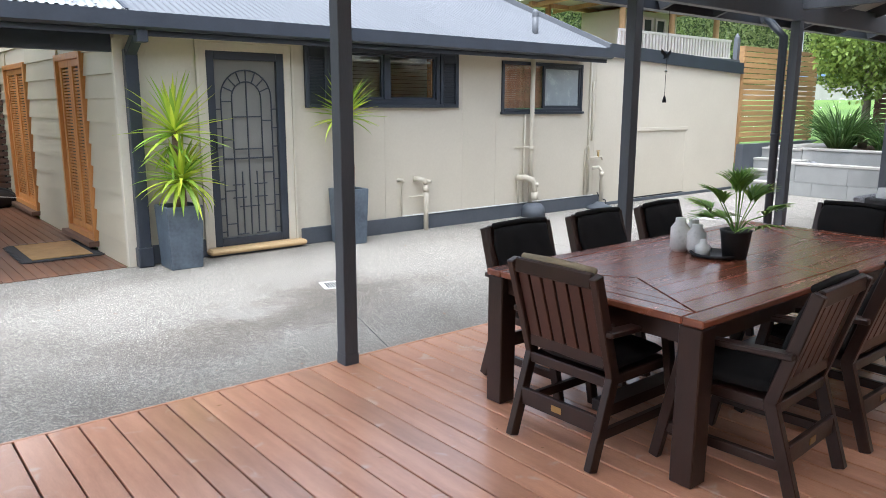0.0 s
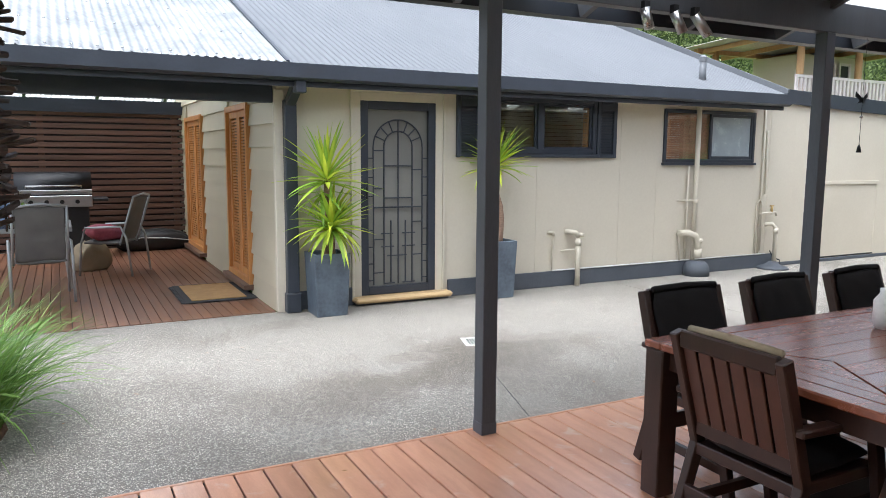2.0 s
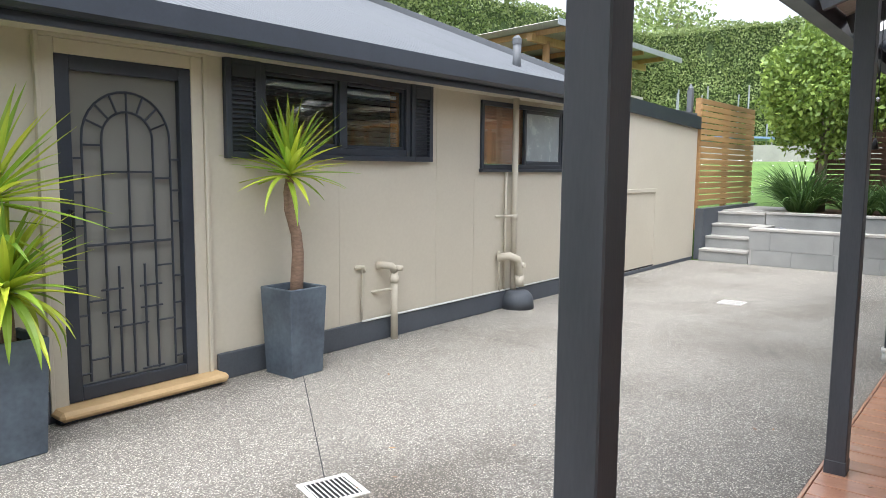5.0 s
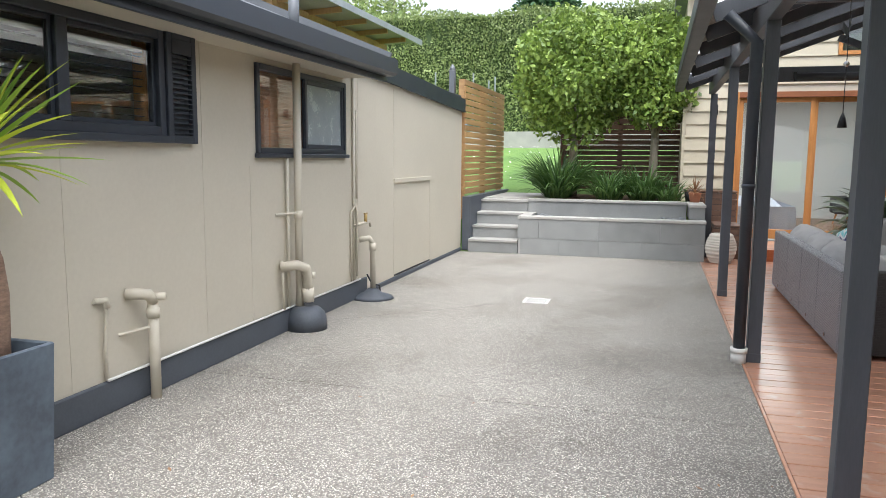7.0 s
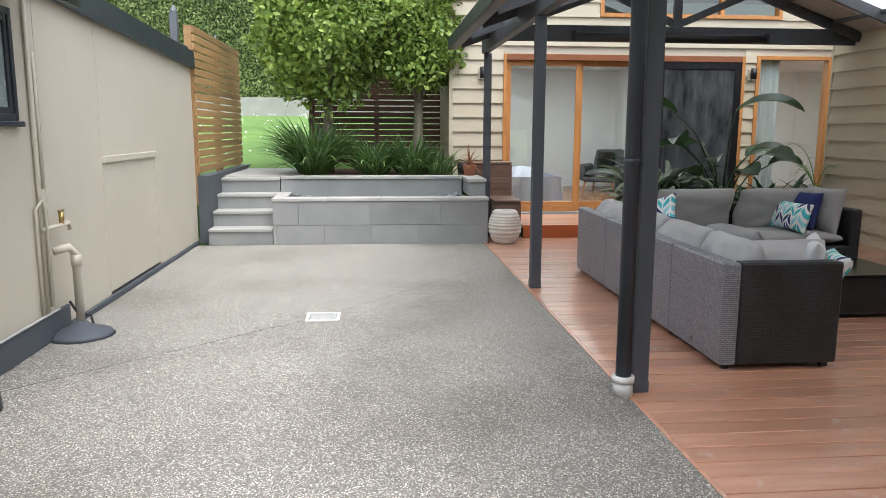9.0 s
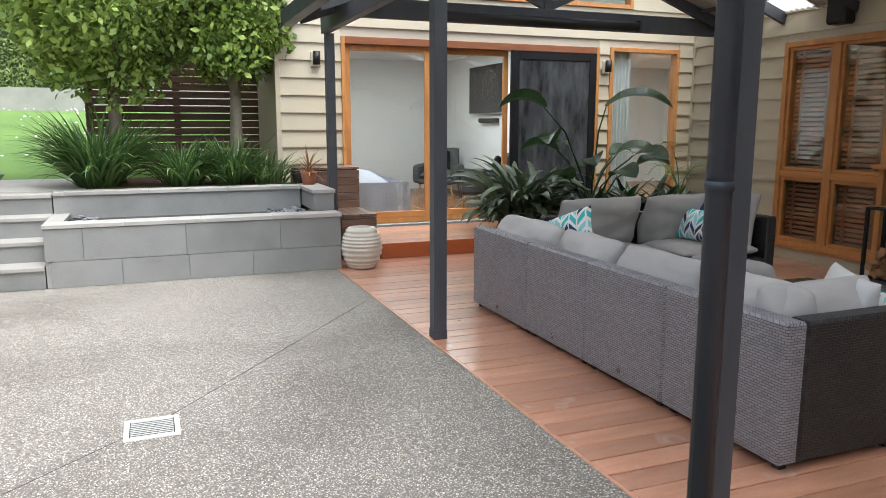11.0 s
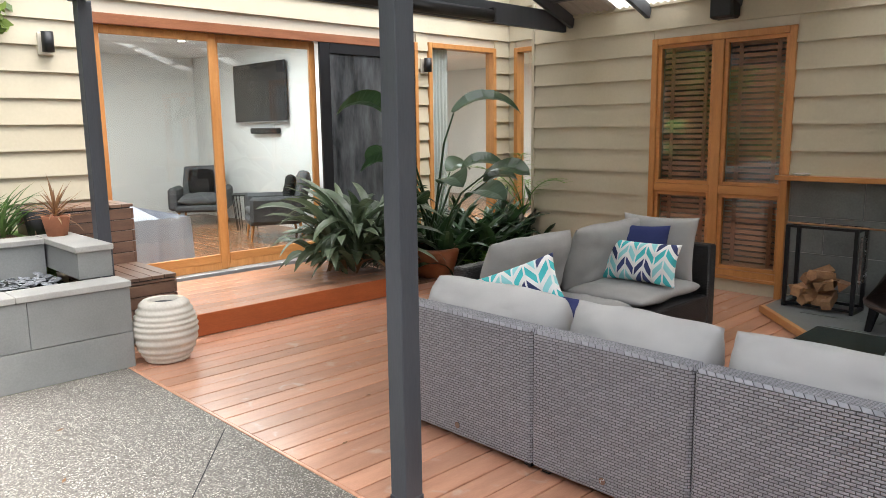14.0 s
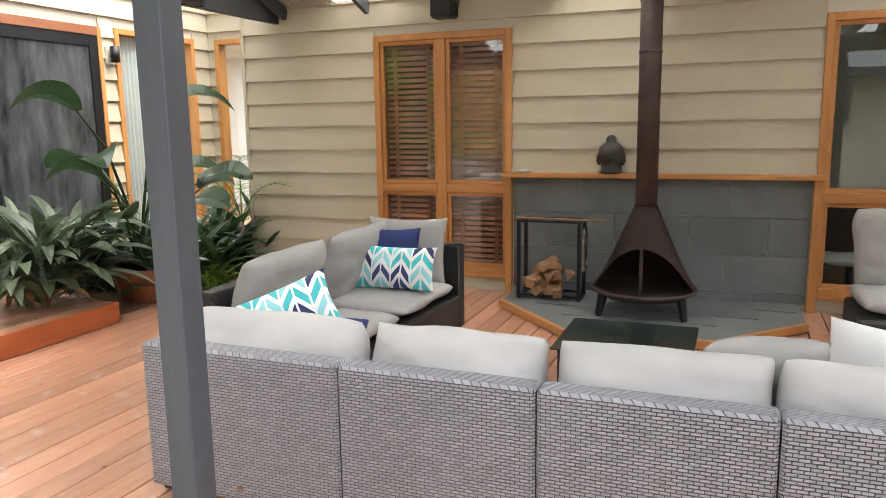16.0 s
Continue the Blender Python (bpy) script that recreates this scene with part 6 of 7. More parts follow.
def armchair(x, y, rz):
    c = thing("armchair", x, y, 0.19, "charcoal upholstered armchair with tapered timber legs", "armchair", "bedroom armchairs", "", rz)
    part("seat", cushion(0.62, 0.66, 0.2, 0, 1), "armch", c, "", True).matrix_basis = pose(0, 0.05, 0.36)
    part("base", box(bmesh.new(), -0.34, 0.34, -0.3, 0.36, 0.2, 0.3, 0.03), "armch", c)
    part("backrest", cushion(0.68, 0.6, 0.2, 0, 2), "armch", c, "", True).matrix_basis = pose(0, -0.33, 0.58, 105)
    for s in (-1, 1):
        part("arm", box(bmesh.new(), s * 0.37 - 0.06, s * 0.37 + 0.06, -0.3, 0.34, 0.22, 0.56, 0.04), "armch", c)
        for b in (-0.28, 0.3):
            part("leg", tube(bmesh.new(), [(s * 0.28, b, 0.22), (s * 0.33, b * 1.12, 0)], 0.022, 8, 0.012), "pine", c)
    part("scatter_cushion", cushion(0.4, 0.4, 0.14, 0, 7), "blackcloth", c, "black scatter cushion", True).matrix_basis = pose(0.02, -0.2, 0.62, 100)


armchair(19.15, 0.6, 55)
armchair(16.95, 0.68, -25)
stb = thing("side_table", 18.0, 0.5, 0.19, "small round wire side table", "table")
part("top", lathe(bmesh.new(), [(0.2, 0.48), (0.2, 0.5)], 20), "blackplain", stb)
for k in range(10):
    a = k * math.pi / 5
    part("wire", tube(bmesh.new(), [(0.19 * math.cos(a), 0.19 * math.sin(a), 0.48), (0.14 * math.cos(a), 0.14 * math.sin(a), 0)], 0.006, 5), "blackplain", stb)
bd = thing("bed", 16.95, 3.1, 0.19, "bed with pale grey linen throw", "bed")
part("base", box(bmesh.new(), -0.95, 1.38, -0.74, 0.86, 0.02, 0.4, 0.03), "linen", bd)
bm = bmesh.new()
rings = []
for h, flare in ((0.5, 0.0), (0.4, 0.4), (0.22, 0.75), (0.03, 1.0)):
    ring = []
    for k in range(160):
        s = k / 160 * 8.0
        x, y = (-1.02 + s, -0.8) if s < 2.4 else (1.38, -0.8 + s - 2.4) if s < 4.0 else (1.38 - (s - 4.0), 0.8) if s < 6.4 else (-1.02, 0.8 - (s - 6.4))
        wv = flare * (0.028 * math.sin(s * 17) + 0.02 * math.sin(s * 29 + 1))
        ring.append(bm.verts.new((x + (x - 0.18) / 1.2 * wv, y + y / 0.8 * wv, h)))
    rings.append(ring)
for a, b in zip(rings, rings[1:]):
    for k in range(160):
        bm.faces.new((a[k], b[k], b[(k + 1) % 160], a[(k + 1) % 160]))
part("throw", bm, "linen", bd, "pale grey throw hanging in folds", True)
part("mattress", cushion(2.4, 1.66, 0.5, 0, 6), "linen", bd, "", True).matrix_basis = pose(0.2, 0.05, 0.36)
cb = thing("cabinet", 17.6, -1.6, 0.19, "brown timber cabinet in the room behind", "cabinet")
part("body", box(bmesh.new(), -0.5, 0.5, -0.3, 0.3, 0, 0.95, 0.01), "merbau", cb)
part("door", box(bmesh.new(), -0.48, -0.01, 0.3, 0.318, 0.04, 0.91, 0.004), "merbau", cb)
part("door", box(bmesh.new(), 0.01, 0.48, 0.3, 0.318, 0.04, 0.91, 0.004), "merbau", cb)
for x, y in ((16.2, 1.2), (16.2, 2.8), (18.2, 1.2), (18.2, 2.8), (16.6, -1.6)):
    dl = thing("downlight", x, y, 2.742, "small recessed ceiling downlight, lit", "downlight", "bedroom downlights")
    rim = part("rim", lathe(bmesh.new(), [(0.06, 0), (0.06, 0.008)], 16), "chrome", dl)
    part("lens", lathe(bmesh.new(), [(0.042, -0.003), (0.042, 0.0)], 14), "lamp", rim)
for x, y, s in ((17.2, 2.0, 2.4), (17.2, -2.2, 2.0)):
    al = new("room_light", bpy.data.lights.new("room_light", "AREA"))
    al.data.size, al.data.energy, al.data.color = s, 42, (0.97, 1.0, 1.0)
    al.matrix_basis = pose(x, y, 2.72)

# ---- fireplace wall ----
def tall_window(name, w, mull, rail, label, blinds):
    a, b, c, d = w
    t = tagged(thing(name), label, "", "", "structure")
    part("window_frame", rect_frame(bmesh.new(), a, b, c, d, 0.06, FY - 0.1, FY + 0.045), "pine", t)
    part("sill", box(bmesh.new(), a - 0.02, b + 0.02, FY, FY + 0.06, c - 0.03, c, 0.004), "pineh", t)
    part("mullion", box(bmesh.new(), mull - 0.045, mull + 0.045, FY - 0.08, FY + 0.04, c + 0.06, d - 0.06, 0.004), "pine", t)
    for x0, x1 in ((a + 0.06, mull - 0.045), (mull + 0.045, b - 0.06)):
        part("rail", box(bmesh.new(), x0, x1, FY - 0.08, FY + 0.038, rail - 0.04, rail + 0.04, 0.004), "pineh", t)
        for p, q in ((c + 0.06, rail - 0.04), (rail + 0.04, d - 0.06)):
            sash = part("sash", rect_frame(bmesh.new(), x0, x1, p, q, 0.035, FY - 0.03, FY + 0.015, 0.003), "pineh", t)
            part("pane", box(bmesh.new(), x0 + 0.035, x1 - 0.035, FY - 0.01, FY - 0.005, p + 0.035, q - 0.035), "glass", sash)
        if blinds:
            z = c + 0.1
            while z < d - 0.1:
                part("blind_slat", beam(bmesh.new(), (x0 + 0.02, FY - 0.09, z), (x1 - 0.02, FY - 0.09, z), 0.012, 0.034), "blind", t)
                z += 0.052
            for x in (x0 + 0.12, x1 - 0.12):
                part("blind_tape", box(bmesh.new(), x - 0.02, x + 0.02, FY - 0.066, FY - 0.064, c + 0.1, d - 0.08), "merbau", t)


tall_window("window_7", FW1, 11.835, 0.955, "timber-framed window with brown venetian blinds", True)
tall_window("window_8", FW2, 7.75, 0.93, "timber-framed window beside the fireplace", False)
setting("wing_floor", box(bmesh.new(), DECKX0, 13.7, -5.5, FY - 0.14, -0.1, 0.1), "floorin", "timber floor inside the wing")
setting("wing_ceiling", box(bmesh.new(), DECKX0, 13.7, -5.5, FY - 0.14, 2.6, 2.65), "plaster", "ceiling inside the wing")
setting("wing_back_wall", box(bmesh.new(), DECKX0, 13.7, -5.6, -5.5, -0.1, 2.65), "plaster", "white back wall inside the wing")
setting("wing_partition", box(bmesh.new(), 10.0, 10.1, -5.5, FY - 0.14, 0.1, 2.6), "plaster", "white partition inside the wing")
setting("roof_wing", box(bmesh.new(), DECKX0, 13.9, -5.8, -1.05, 3.0, 3.1), "roofblue", "roof of the wing behind the fireplace")
ob_ = thing("bedside_box", 8.0, -1.6, 0.1, "black padded office chair back behind the window", "chair")
part("backrest", cushion(0.5, 0.5, 0.14, 0, 3), "blackcloth", ob_, "", True).matrix_basis = pose(0.3, 0.1, 0.55, 85)
part("seat", cushion(0.5, 0.5, 0.12, 0, 3), "white", ob_, "", True).matrix_basis = pose(0.3, 0.0, 0.25)
part("stem", tube(bmesh.new(), [(0.3, 0, 0), (0.3, 0, 0.25)], 0.03, 8), "black", ob_)

fp = tagged(thing("fireplace_surround"), "slate-tiled fireplace recess framed in honey timber", "", "", "structure")
part("grout", box(bmesh.new(), TILES[0], TILES[1], FY, FY + 0.004, 0.05, TILES[3]), "grout", fp)
for row, (a, b) in enumerate(((0.05, 0.13), (0.13, 0.44), (0.44, 0.755), (0.755, 1.07))):
    x = TILES[0]
    first = (0.4, 0.62, 0.3, 0.62)[row]
    w = first
    while x < TILES[1] - 0.02:
        xe = min(x + w, TILES[1])
        part("tile", box(bmesh.new(), x + 0.003, xe - 0.003, FY + 0.003, FY + 0.014, a + 0.003, b - 0.003, 0.0015), "slate", fp)
        x = xe
        w = 0.62
part("jamb", box(bmesh.new(), 8.61, 8.675, FY, FY + 0.07, 0.0, 1.07, 0.004), "pine", fp)
part("jamb", box(bmesh.new(), 11.145, 11.205, FY + 0.046, FY + 0.08, 0.0, 1.07, 0.004), "pine", fp)
part("mantel", box(bmesh.new(), 8.59, 11.22, FY + 0.03, FY + 0.17, 1.072, 1.115, 0.005), "pineh", fp, "honey timber mantel shelf")
hp = [(11.08, FY + 0.015), (11.08, -0.37), (10.36, 0.4), (9.33, 0.36), (8.72, -0.31), (8.72, FY + 0.015)]
bm = bmesh.new()
lo = [bm.verts.new((x, y, 0.006)) for x, y in hp]
hi = [bm.verts.new((x, y, 0.05)) for x, y in hp]
bm.faces.new(hi[::-1])
bm.faces.new(lo)
for i in range(6):
    bm.faces.new((lo[i], lo[(i + 1) % 6], hi[(i + 1) % 6], hi[i]))
bmesh.ops.recalc_face_normals(bm, faces=bm.faces)
part("hearth_base", bm, "slate", fp)
for i in range(1, 4):
    p, q = Vector((*hp[i], 0.036)), Vector((*hp[i + 1], 0.036))
    part("hearth_edge", beam(bmesh.new(), p, q, 0.045, 0.06, 0.004), "pineh", fp, "honey timber hearth edging")
for i in range(4):
    for j in range(4):
        xa, xb = 8.75 + 0.58 * i + (0.29 if j % 2 else 0), 8.75 + 0.58 * (i + 1) + (0.29 if j % 2 else 0)
        ya = FY + 0.02 + j * 0.3
        yb = ya + 0.3

        def inside(x, y):
            return y < -0.31 + (x - 8.72) * 1.1 - 0.04 and y < -0.37 + (11.08 - x) * 1.07 - 0.04 and y < 0.36 + (x - 9.33) * 0.039 - 0.03 and x < 11.06
        if inside(xa + 0.02, yb) and inside(min(xb, 11.05), yb):
            part("hearth_tile", box(bmesh.new(), xa + 0.003, min(xb, 11.05) - 0.003, ya + 0.003, yb - 0.003, 0.05, 0.058, 0.0015), "slate", fp)

fx, fy = 9.885, -0.29
ff = thing("cone_fireplace", fx, fy, 0.05, "rusty black cone-shaped open steel fireplace", "fireplace")
bm = bmesh.new()
seg, lev = 64, 22
rings = []
mouth = []
for j in range(seg):
    off = abs(math.remainder(2 * math.pi * j / seg - math.pi / 2, 2 * math.pi))
    mouth.append(0.5 * math.sqrt(max(0, 1 - (off / 1.25) ** 2)))
for i in range(lev + 1):
    ring = []
    for j in range(seg):
        t = mouth[j] + (1 - mouth[j]) * i / lev
        r = 0.4 - 0.315 * (t ** 0.8)
        ring.append(bm.verts.new((r * math.cos(2 * math.pi * j / seg), r * math.sin(2 * math.pi * j / seg) * 0.95, 0.22 + 0.65 * t)))
    rings.append(ring)
for i in range(lev):
    for j in range(seg):
        bm.faces.new((rings[i][j], rings[i][(j + 1) % seg], rings[i + 1][(j + 1) % seg], rings[i + 1][j]))
bmesh.ops.solidify(bm, geom=bm.faces[:], thickness=0.008)
part("hood", bm, "iron", ff, "", True)
part("hearth_dish", lathe(bmesh.new(), [(0.3, 0.15), (0.4, 0.2), (0.405, 0.225), (0.39, 0.225), (0.28, 0.18), (0.05, 0.17)], 48), "iron", ff, "", True)
part("divider", box(bmesh.new(), -0.012, 0.012, 0.2, 0.22, 0.18, 0.56), "iron", ff)
part("flue", tube(bmesh.new(), [(0, 0, 0.86), (0, 0, 2.9)], 0.082, 24), "iron", ff, "", True)
part("flue_joint", tube(bmesh.new(), [(0, 0, 2.0), (0, 0, 2.02)], 0.086, 24), "iron", ff, "", True)
part("flue_sleeve", tube(bmesh.new(), [(0, 0, 2.38), (0, 0, 2.95)], 0.09, 24), "iron", ff, "paler upper flue sleeve", True)
for k in range(3):
    a = math.pi / 2 + 2 * math.pi / 3 * k + 1.05
    part("leg", tube(bmesh.new(), [(0.33 * math.cos(a), 0.33 * math.sin(a), 0.2), (0.37 * math.cos(a), 0.37 * math.sin(a), 0.008)], 0.042, 8, 0.024), "black", ff)
lr = thing("log_rack", 10.7, -0.63, 0.058, "black steel log rack holding split firewood", "log rack")
for x in (-0.26, 0.26):
    for y in (-0.12, 0.12):
        part("upright", box(bmesh.new(), x - 0.014, x + 0.014, y - 0.014, y + 0.014, 0, 0.68), "black", lr)
    part("top_bar", box(bmesh.new(), x - 0.014, x + 0.014, -0.106, 0.106, 0.655, 0.68), "black", lr)
    part("bottom_bar", box(bmesh.new(), x - 0.014, x + 0.014, -0.106, 0.106, 0.0, 0.025), "black", lr)
for y in (-0.12, 0.12):
    part("rail", box(bmesh.new(), -0.246, 0.246, y - 0.012, y + 0.012, 0.66, 0.68), "black", lr)
    part("rail", box(bmesh.new(), -0.246, 0.246, y - 0.012, y + 0.012, 0.02, 0.04), "black", lr)
part("poker", tube(bmesh.new(), [(-0.5, 0.1, 0.69), (0.3, 0.06, 0.69)], 0.008, 6), "log", lr, "wooden-handled poker")
for k in range(2):
    part("tool", box(bmesh.new(), -0.29 - 0.01, -0.28, -0.05 + 0.1 * k, 0.0 + 0.1 * k, 0.25, 0.62), "chrome", lr)
rr = random.Random(12)
for k in range(14):
    bm = bmesh.new()
    n = rr.choice((3, 4, 5))
    a0 = rr.uniform(0, 6)
    L = rr.uniform(0.13, 0.17)
    ra = [bm.verts.new((-L, 0.05 * math.cos(a0 + 6.283 * j / n), 0.05 * math.sin(a0 + 6.283 * j / n))) for j in range(n)]
    rb_ = [bm.verts.new((L, 0.05 * math.cos(a0 + 6.283 * j / n), 0.05 * math.sin(a0 + 6.283 * j / n))) for j in range(n)]
    for j in range(n):
        bm.faces.new((ra[j], ra[(j + 1) % n], rb_[(j + 1) % n], rb_[j]))
    bm.faces.new(ra[::-1])
    bm.faces.new(rb_)
    lg = thing("firewood", 10.7 + rr.uniform(-0.12, 0.12) + (-0.06 if k > 8 else 0.03), -0.63 + rr.uniform(-0.06, 0.06), 0.058 + 0.085 + 0.062 * (k // 4), "split piece of firewood in the rack", "firewood", "firewood in the rack")
    lg.matrix_basis = lg.matrix_basis @ pose(0, 0, 0, 0, rr.uniform(-10, 10), 90 + rr.uniform(-30, 30))
    part("log", bm, "log", lg)
bh = bmesh.new()
prof = [(0.075, 0), (0.1, 0.01), (0.085, 0.03), (0.085, 0.07), (0.105, 0.12), (0.108, 0.18), (0.095, 0.225), (0.06, 0.255), (0.042, 0.265), (0.045, 0.29), (0.03, 0.315), (0.005, 0.325)]
lathe(bh, prof, 24)
for s in (-1, 1):
    merge(bh, lathe(bmesh.new(), [(0.012, 0), (0.026, 0.03), (0.024, 0.08), (0.01, 0.11)], 8), pose(s * 0.098, 0, 0.07))
merge(bh, lathe(bmesh.new(), [(0.016, 0), (0.012, 0.05), (0.004, 0.06)], 8), pose(0, 0.1, 0.1))
st_ = part("carved_head", bh, "statue", None, "", True)
st_.matrix_basis = pose(10.25, FY + 0.12, 1.116, 0, 0, 0)
tagged(st_, "dark carved stone head ornament on the mantel", "statue")
ds = thing("small_dish", 11.02, FY + 0.1, 1.116, "small white dish on the mantel shelf", "dish")
part("dish", lathe(bmesh.new(), [(0.05, 0), (0.075, 0.018), (0.07, 0.02), (0.04, 0.008)], 16), "ceram", ds, "", True)

# ---- wicker lounge ----
SOFA_H = 0.665


def lounge_unit(name, x, y, rz, w, d, label, side=0, base="wick"):
    """Wicker seat unit: its back lies along local y = 0, the seat towards -y. side: -1 or +1 for a full-height end."""
    u = thing(name, x, y, 0.006, label, "sofa", "wicker lounge units", "", rz)
    bkp = part("back_panel", box(bmesh.new(), 0, w, -0.11, 0, 0.03, SOFA_H, 0.012), base, u)
    x0, x1 = (0.11 if side < 0 else 0), (w - 0.11 if side > 0 else w)
    if side:
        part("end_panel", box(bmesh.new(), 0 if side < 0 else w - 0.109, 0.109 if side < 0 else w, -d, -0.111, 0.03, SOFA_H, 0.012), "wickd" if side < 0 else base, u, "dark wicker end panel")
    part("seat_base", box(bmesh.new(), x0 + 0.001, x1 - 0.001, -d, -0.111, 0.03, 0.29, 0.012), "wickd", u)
    for a in (0.05, w - 0.05):
        for b in (-0.06, -d + 0.06):
            part("foot", box(bmesh.new(), a - 0.02, a + 0.02, b - 0.02, b + 0.02, 0, 0.03), "blackplain", u)
    part("seat_cushion", cushion(x1 - x0 - 0.01, d - 0.12, 0.14, 0, x), "cush_shade", u, "grey seat cushion", True).matrix_basis = pose((x0 + x1) / 2, -(d + 0.11) / 2, 0.36)
    part("badge", tube(bmesh.new(), [(w / 2, 0.0, 0.09), (w / 2, 0.005, 0.09)], 0.016, 12), "chrome", bkp, "small oval metal badge")
    return u


BY = 3.24
for k, (xa, xb) in enumerate(((10.61, 11.54), (9.848, 10.605), (9.096, 9.843), (8.295, 9.091))):
    u = lounge_unit("wicker_sofa_unit", xa, BY, 0, xb - xa, 0.76, "grey wicker lounge unit with pale grey cushions", -1 if k == 3 else 0)
    w = xb - xa
    c0 = 0.12 if k == 3 else 0
    part("back_cushion", cushion(w - c0 + 0.02, 0.5, 0.3, 0, 11 + k * 3, 1.8), "cush", u, "pale grey plump back cushion", True).matrix_basis = pose((w + c0) / 2, -0.255, 0.53, 102, 0, (1.5, -2, 1, -1)[k])
# end cushion across the last unit
c = thing("scatter_cushion", 8.56, 2.78, 0.72, "pale grey plump cushion against the end panel", "cushion")
part("pad", cushion(0.74, 0.44, 0.24, 0, 31, 1.6), "cush", c, "", True).matrix_basis = pose(0, 0, -0.16, 100, 0, 90)
c = thing("scatter_cushion", 9.15, 2.85, 0.56, "grey cushion leaning in the corner, coloured as shaded", "cushion")
part("pad", cushion(0.5, 0.5, 0.2, 0, 37, 1.4), "cush_shade", c, "", True).matrix_basis = pose(0, -0.12, 0, 70, 0, 24)
# second run, facing the deck from the far side
for k, (ya, yb) in enumerate(((1.46, 2.4), (0.42, 1.455))):
    u = lounge_unit("wicker_sofa_unit", 11.95, yb, -90, yb - ya, 0.83, "dark wicker lounge unit with grey cushions coloured as shaded", 1 if k else 0, "wickd")
    part("back_cushion", cushion(yb - ya - 0.04, 0.52, 0.2, 0, 51 + k, 1.3), "cush_shade", u, "grey back cushion, shade put into its colour", True).matrix_basis = pose((yb - ya) / 2 - (0.06 if k else 0), -0.22, 0.6, 104, 0, 0)


def knife_edge(w, h, thick, seed):
    """Square pillow standing up: sewn edge, pointed corners, slack middle."""
    bm = bmesh.new()
    n = 18
    for side in (-1, 1):
        g = []
        for i in range(n + 1):
            row = []
            for j in range(n + 1):
                u, v = math.sin((i / n - 0.5) * math.pi), math.sin((j / n - 0.5) * math.pi)
                e = ((1 - u * u) * (1 - v * v)) ** 0.42
                k = 1 + 0.3 * noise.noise(Vector((u * 1.7 + seed, v * 1.7, side)))
                px, pv = 1 - 0.09 * (1 - v * v) * u * u, 1 - 0.09 * (1 - u * u) * v * v
                row.append(bm.verts.new((u * w / 2 * px, side * thick / 2 * e * k, v * h / 2 * pv)))
            g.append(row)
        for i in range(n):
            for j in range(n):
                f = (g[i][j], g[i + 1][j], g[i + 1][j + 1], g[i][j + 1])
                bm.faces.new(f if side < 0 else f[::-1])
    bmesh.ops.remove_doubles(bm, verts=bm.verts, dist=0.0005)
    return bm


def pillow(x, y, z, w, h, mat, label, rx, rz, seed, tilt=0):
    p = thing("scatter_cushion", x, y, z, label, "cushion", "scatter cushions")
    bm = knife_edge(w, h, 0.17, seed)
    part("pad", bm, mat, p, "", True).matrix_basis = pose(0, 0, 0, rx, tilt, rz)


pillow(11.5, 0.62, 0.63, 0.62, 0.5, "cush_shade", "grey back cushion against the end panel, coloured as shaded", 10, 4, 3)
pillow(11.55, 0.8, 0.625, 0.44, 0.4, "navy", "navy blue scatter cushion", 14, 10, 5)
pillow(11.42, 1.0, 0.575, 0.6, 0.31, "chev", "white cushion with navy and teal chevrons", 18, 2, 7)
pillow(11.3, 2.5, 0.625, 0.5, 0.3, "chev", "white chevron cushion propped in the corner", 24, 28, 8, 22)
pillow(11.02, 2.62, 0.53, 0.38, 0.34, "navy", "navy blue scatter cushion in the corner", 62, 20, 9)
pillow(8.66, 2.5, 0.6, 0.56, 0.36, "white", "white scatter cushion with teal edging", 16, -30, 12)
pillow(8.62, 2.38, 0.55, 0.46, 0.3, "chev", "white and blue patterned scatter cushion", 35, -20, 13)
ct = thing("coffee_table", 9.78, 1.43, 0.006, "low dark wicker coffee table with smoked glass top", "table")
part("base", box(bmesh.new(), -0.335, 0.335, -0.3, 0.3, 0.02, 0.33, 0.012), "wickd", ct)
part("top", box(bmesh.new(), -0.367, 0.367, -0.33, 0.33, 0.335, 0.345, 0.003), "tableglass", ct)
for a in (-1, 1):
    part("top_edge", box(bmesh.new(), -0.36, 0.36, a * 0.332 - 0.002, a * 0.332 + 0.002, 0.335, 0.345), "chrome", ct)
ac = thing("padded_chair", 8.15, 0.1, 0.006, "grey padded outdoor chair beside the hearth", "chair")
part("base", box(bmesh.new(), -0.35, 0.35, -0.35, 0.35, 0.02, 0.3, 0.02), "wickd", ac)
part("seat_cushion", cushion(0.7, 0.7, 0.16, 0, 2), "cush_shade", ac, "", True).matrix_basis = pose(0, 0, 0.37)
part("back_cushion", cushion(0.7, 0.6, 0.2, 0, 4), "cush_shade", ac, "", True).matrix_basis = pose(-0.0, -0.26, 0.66, 100)

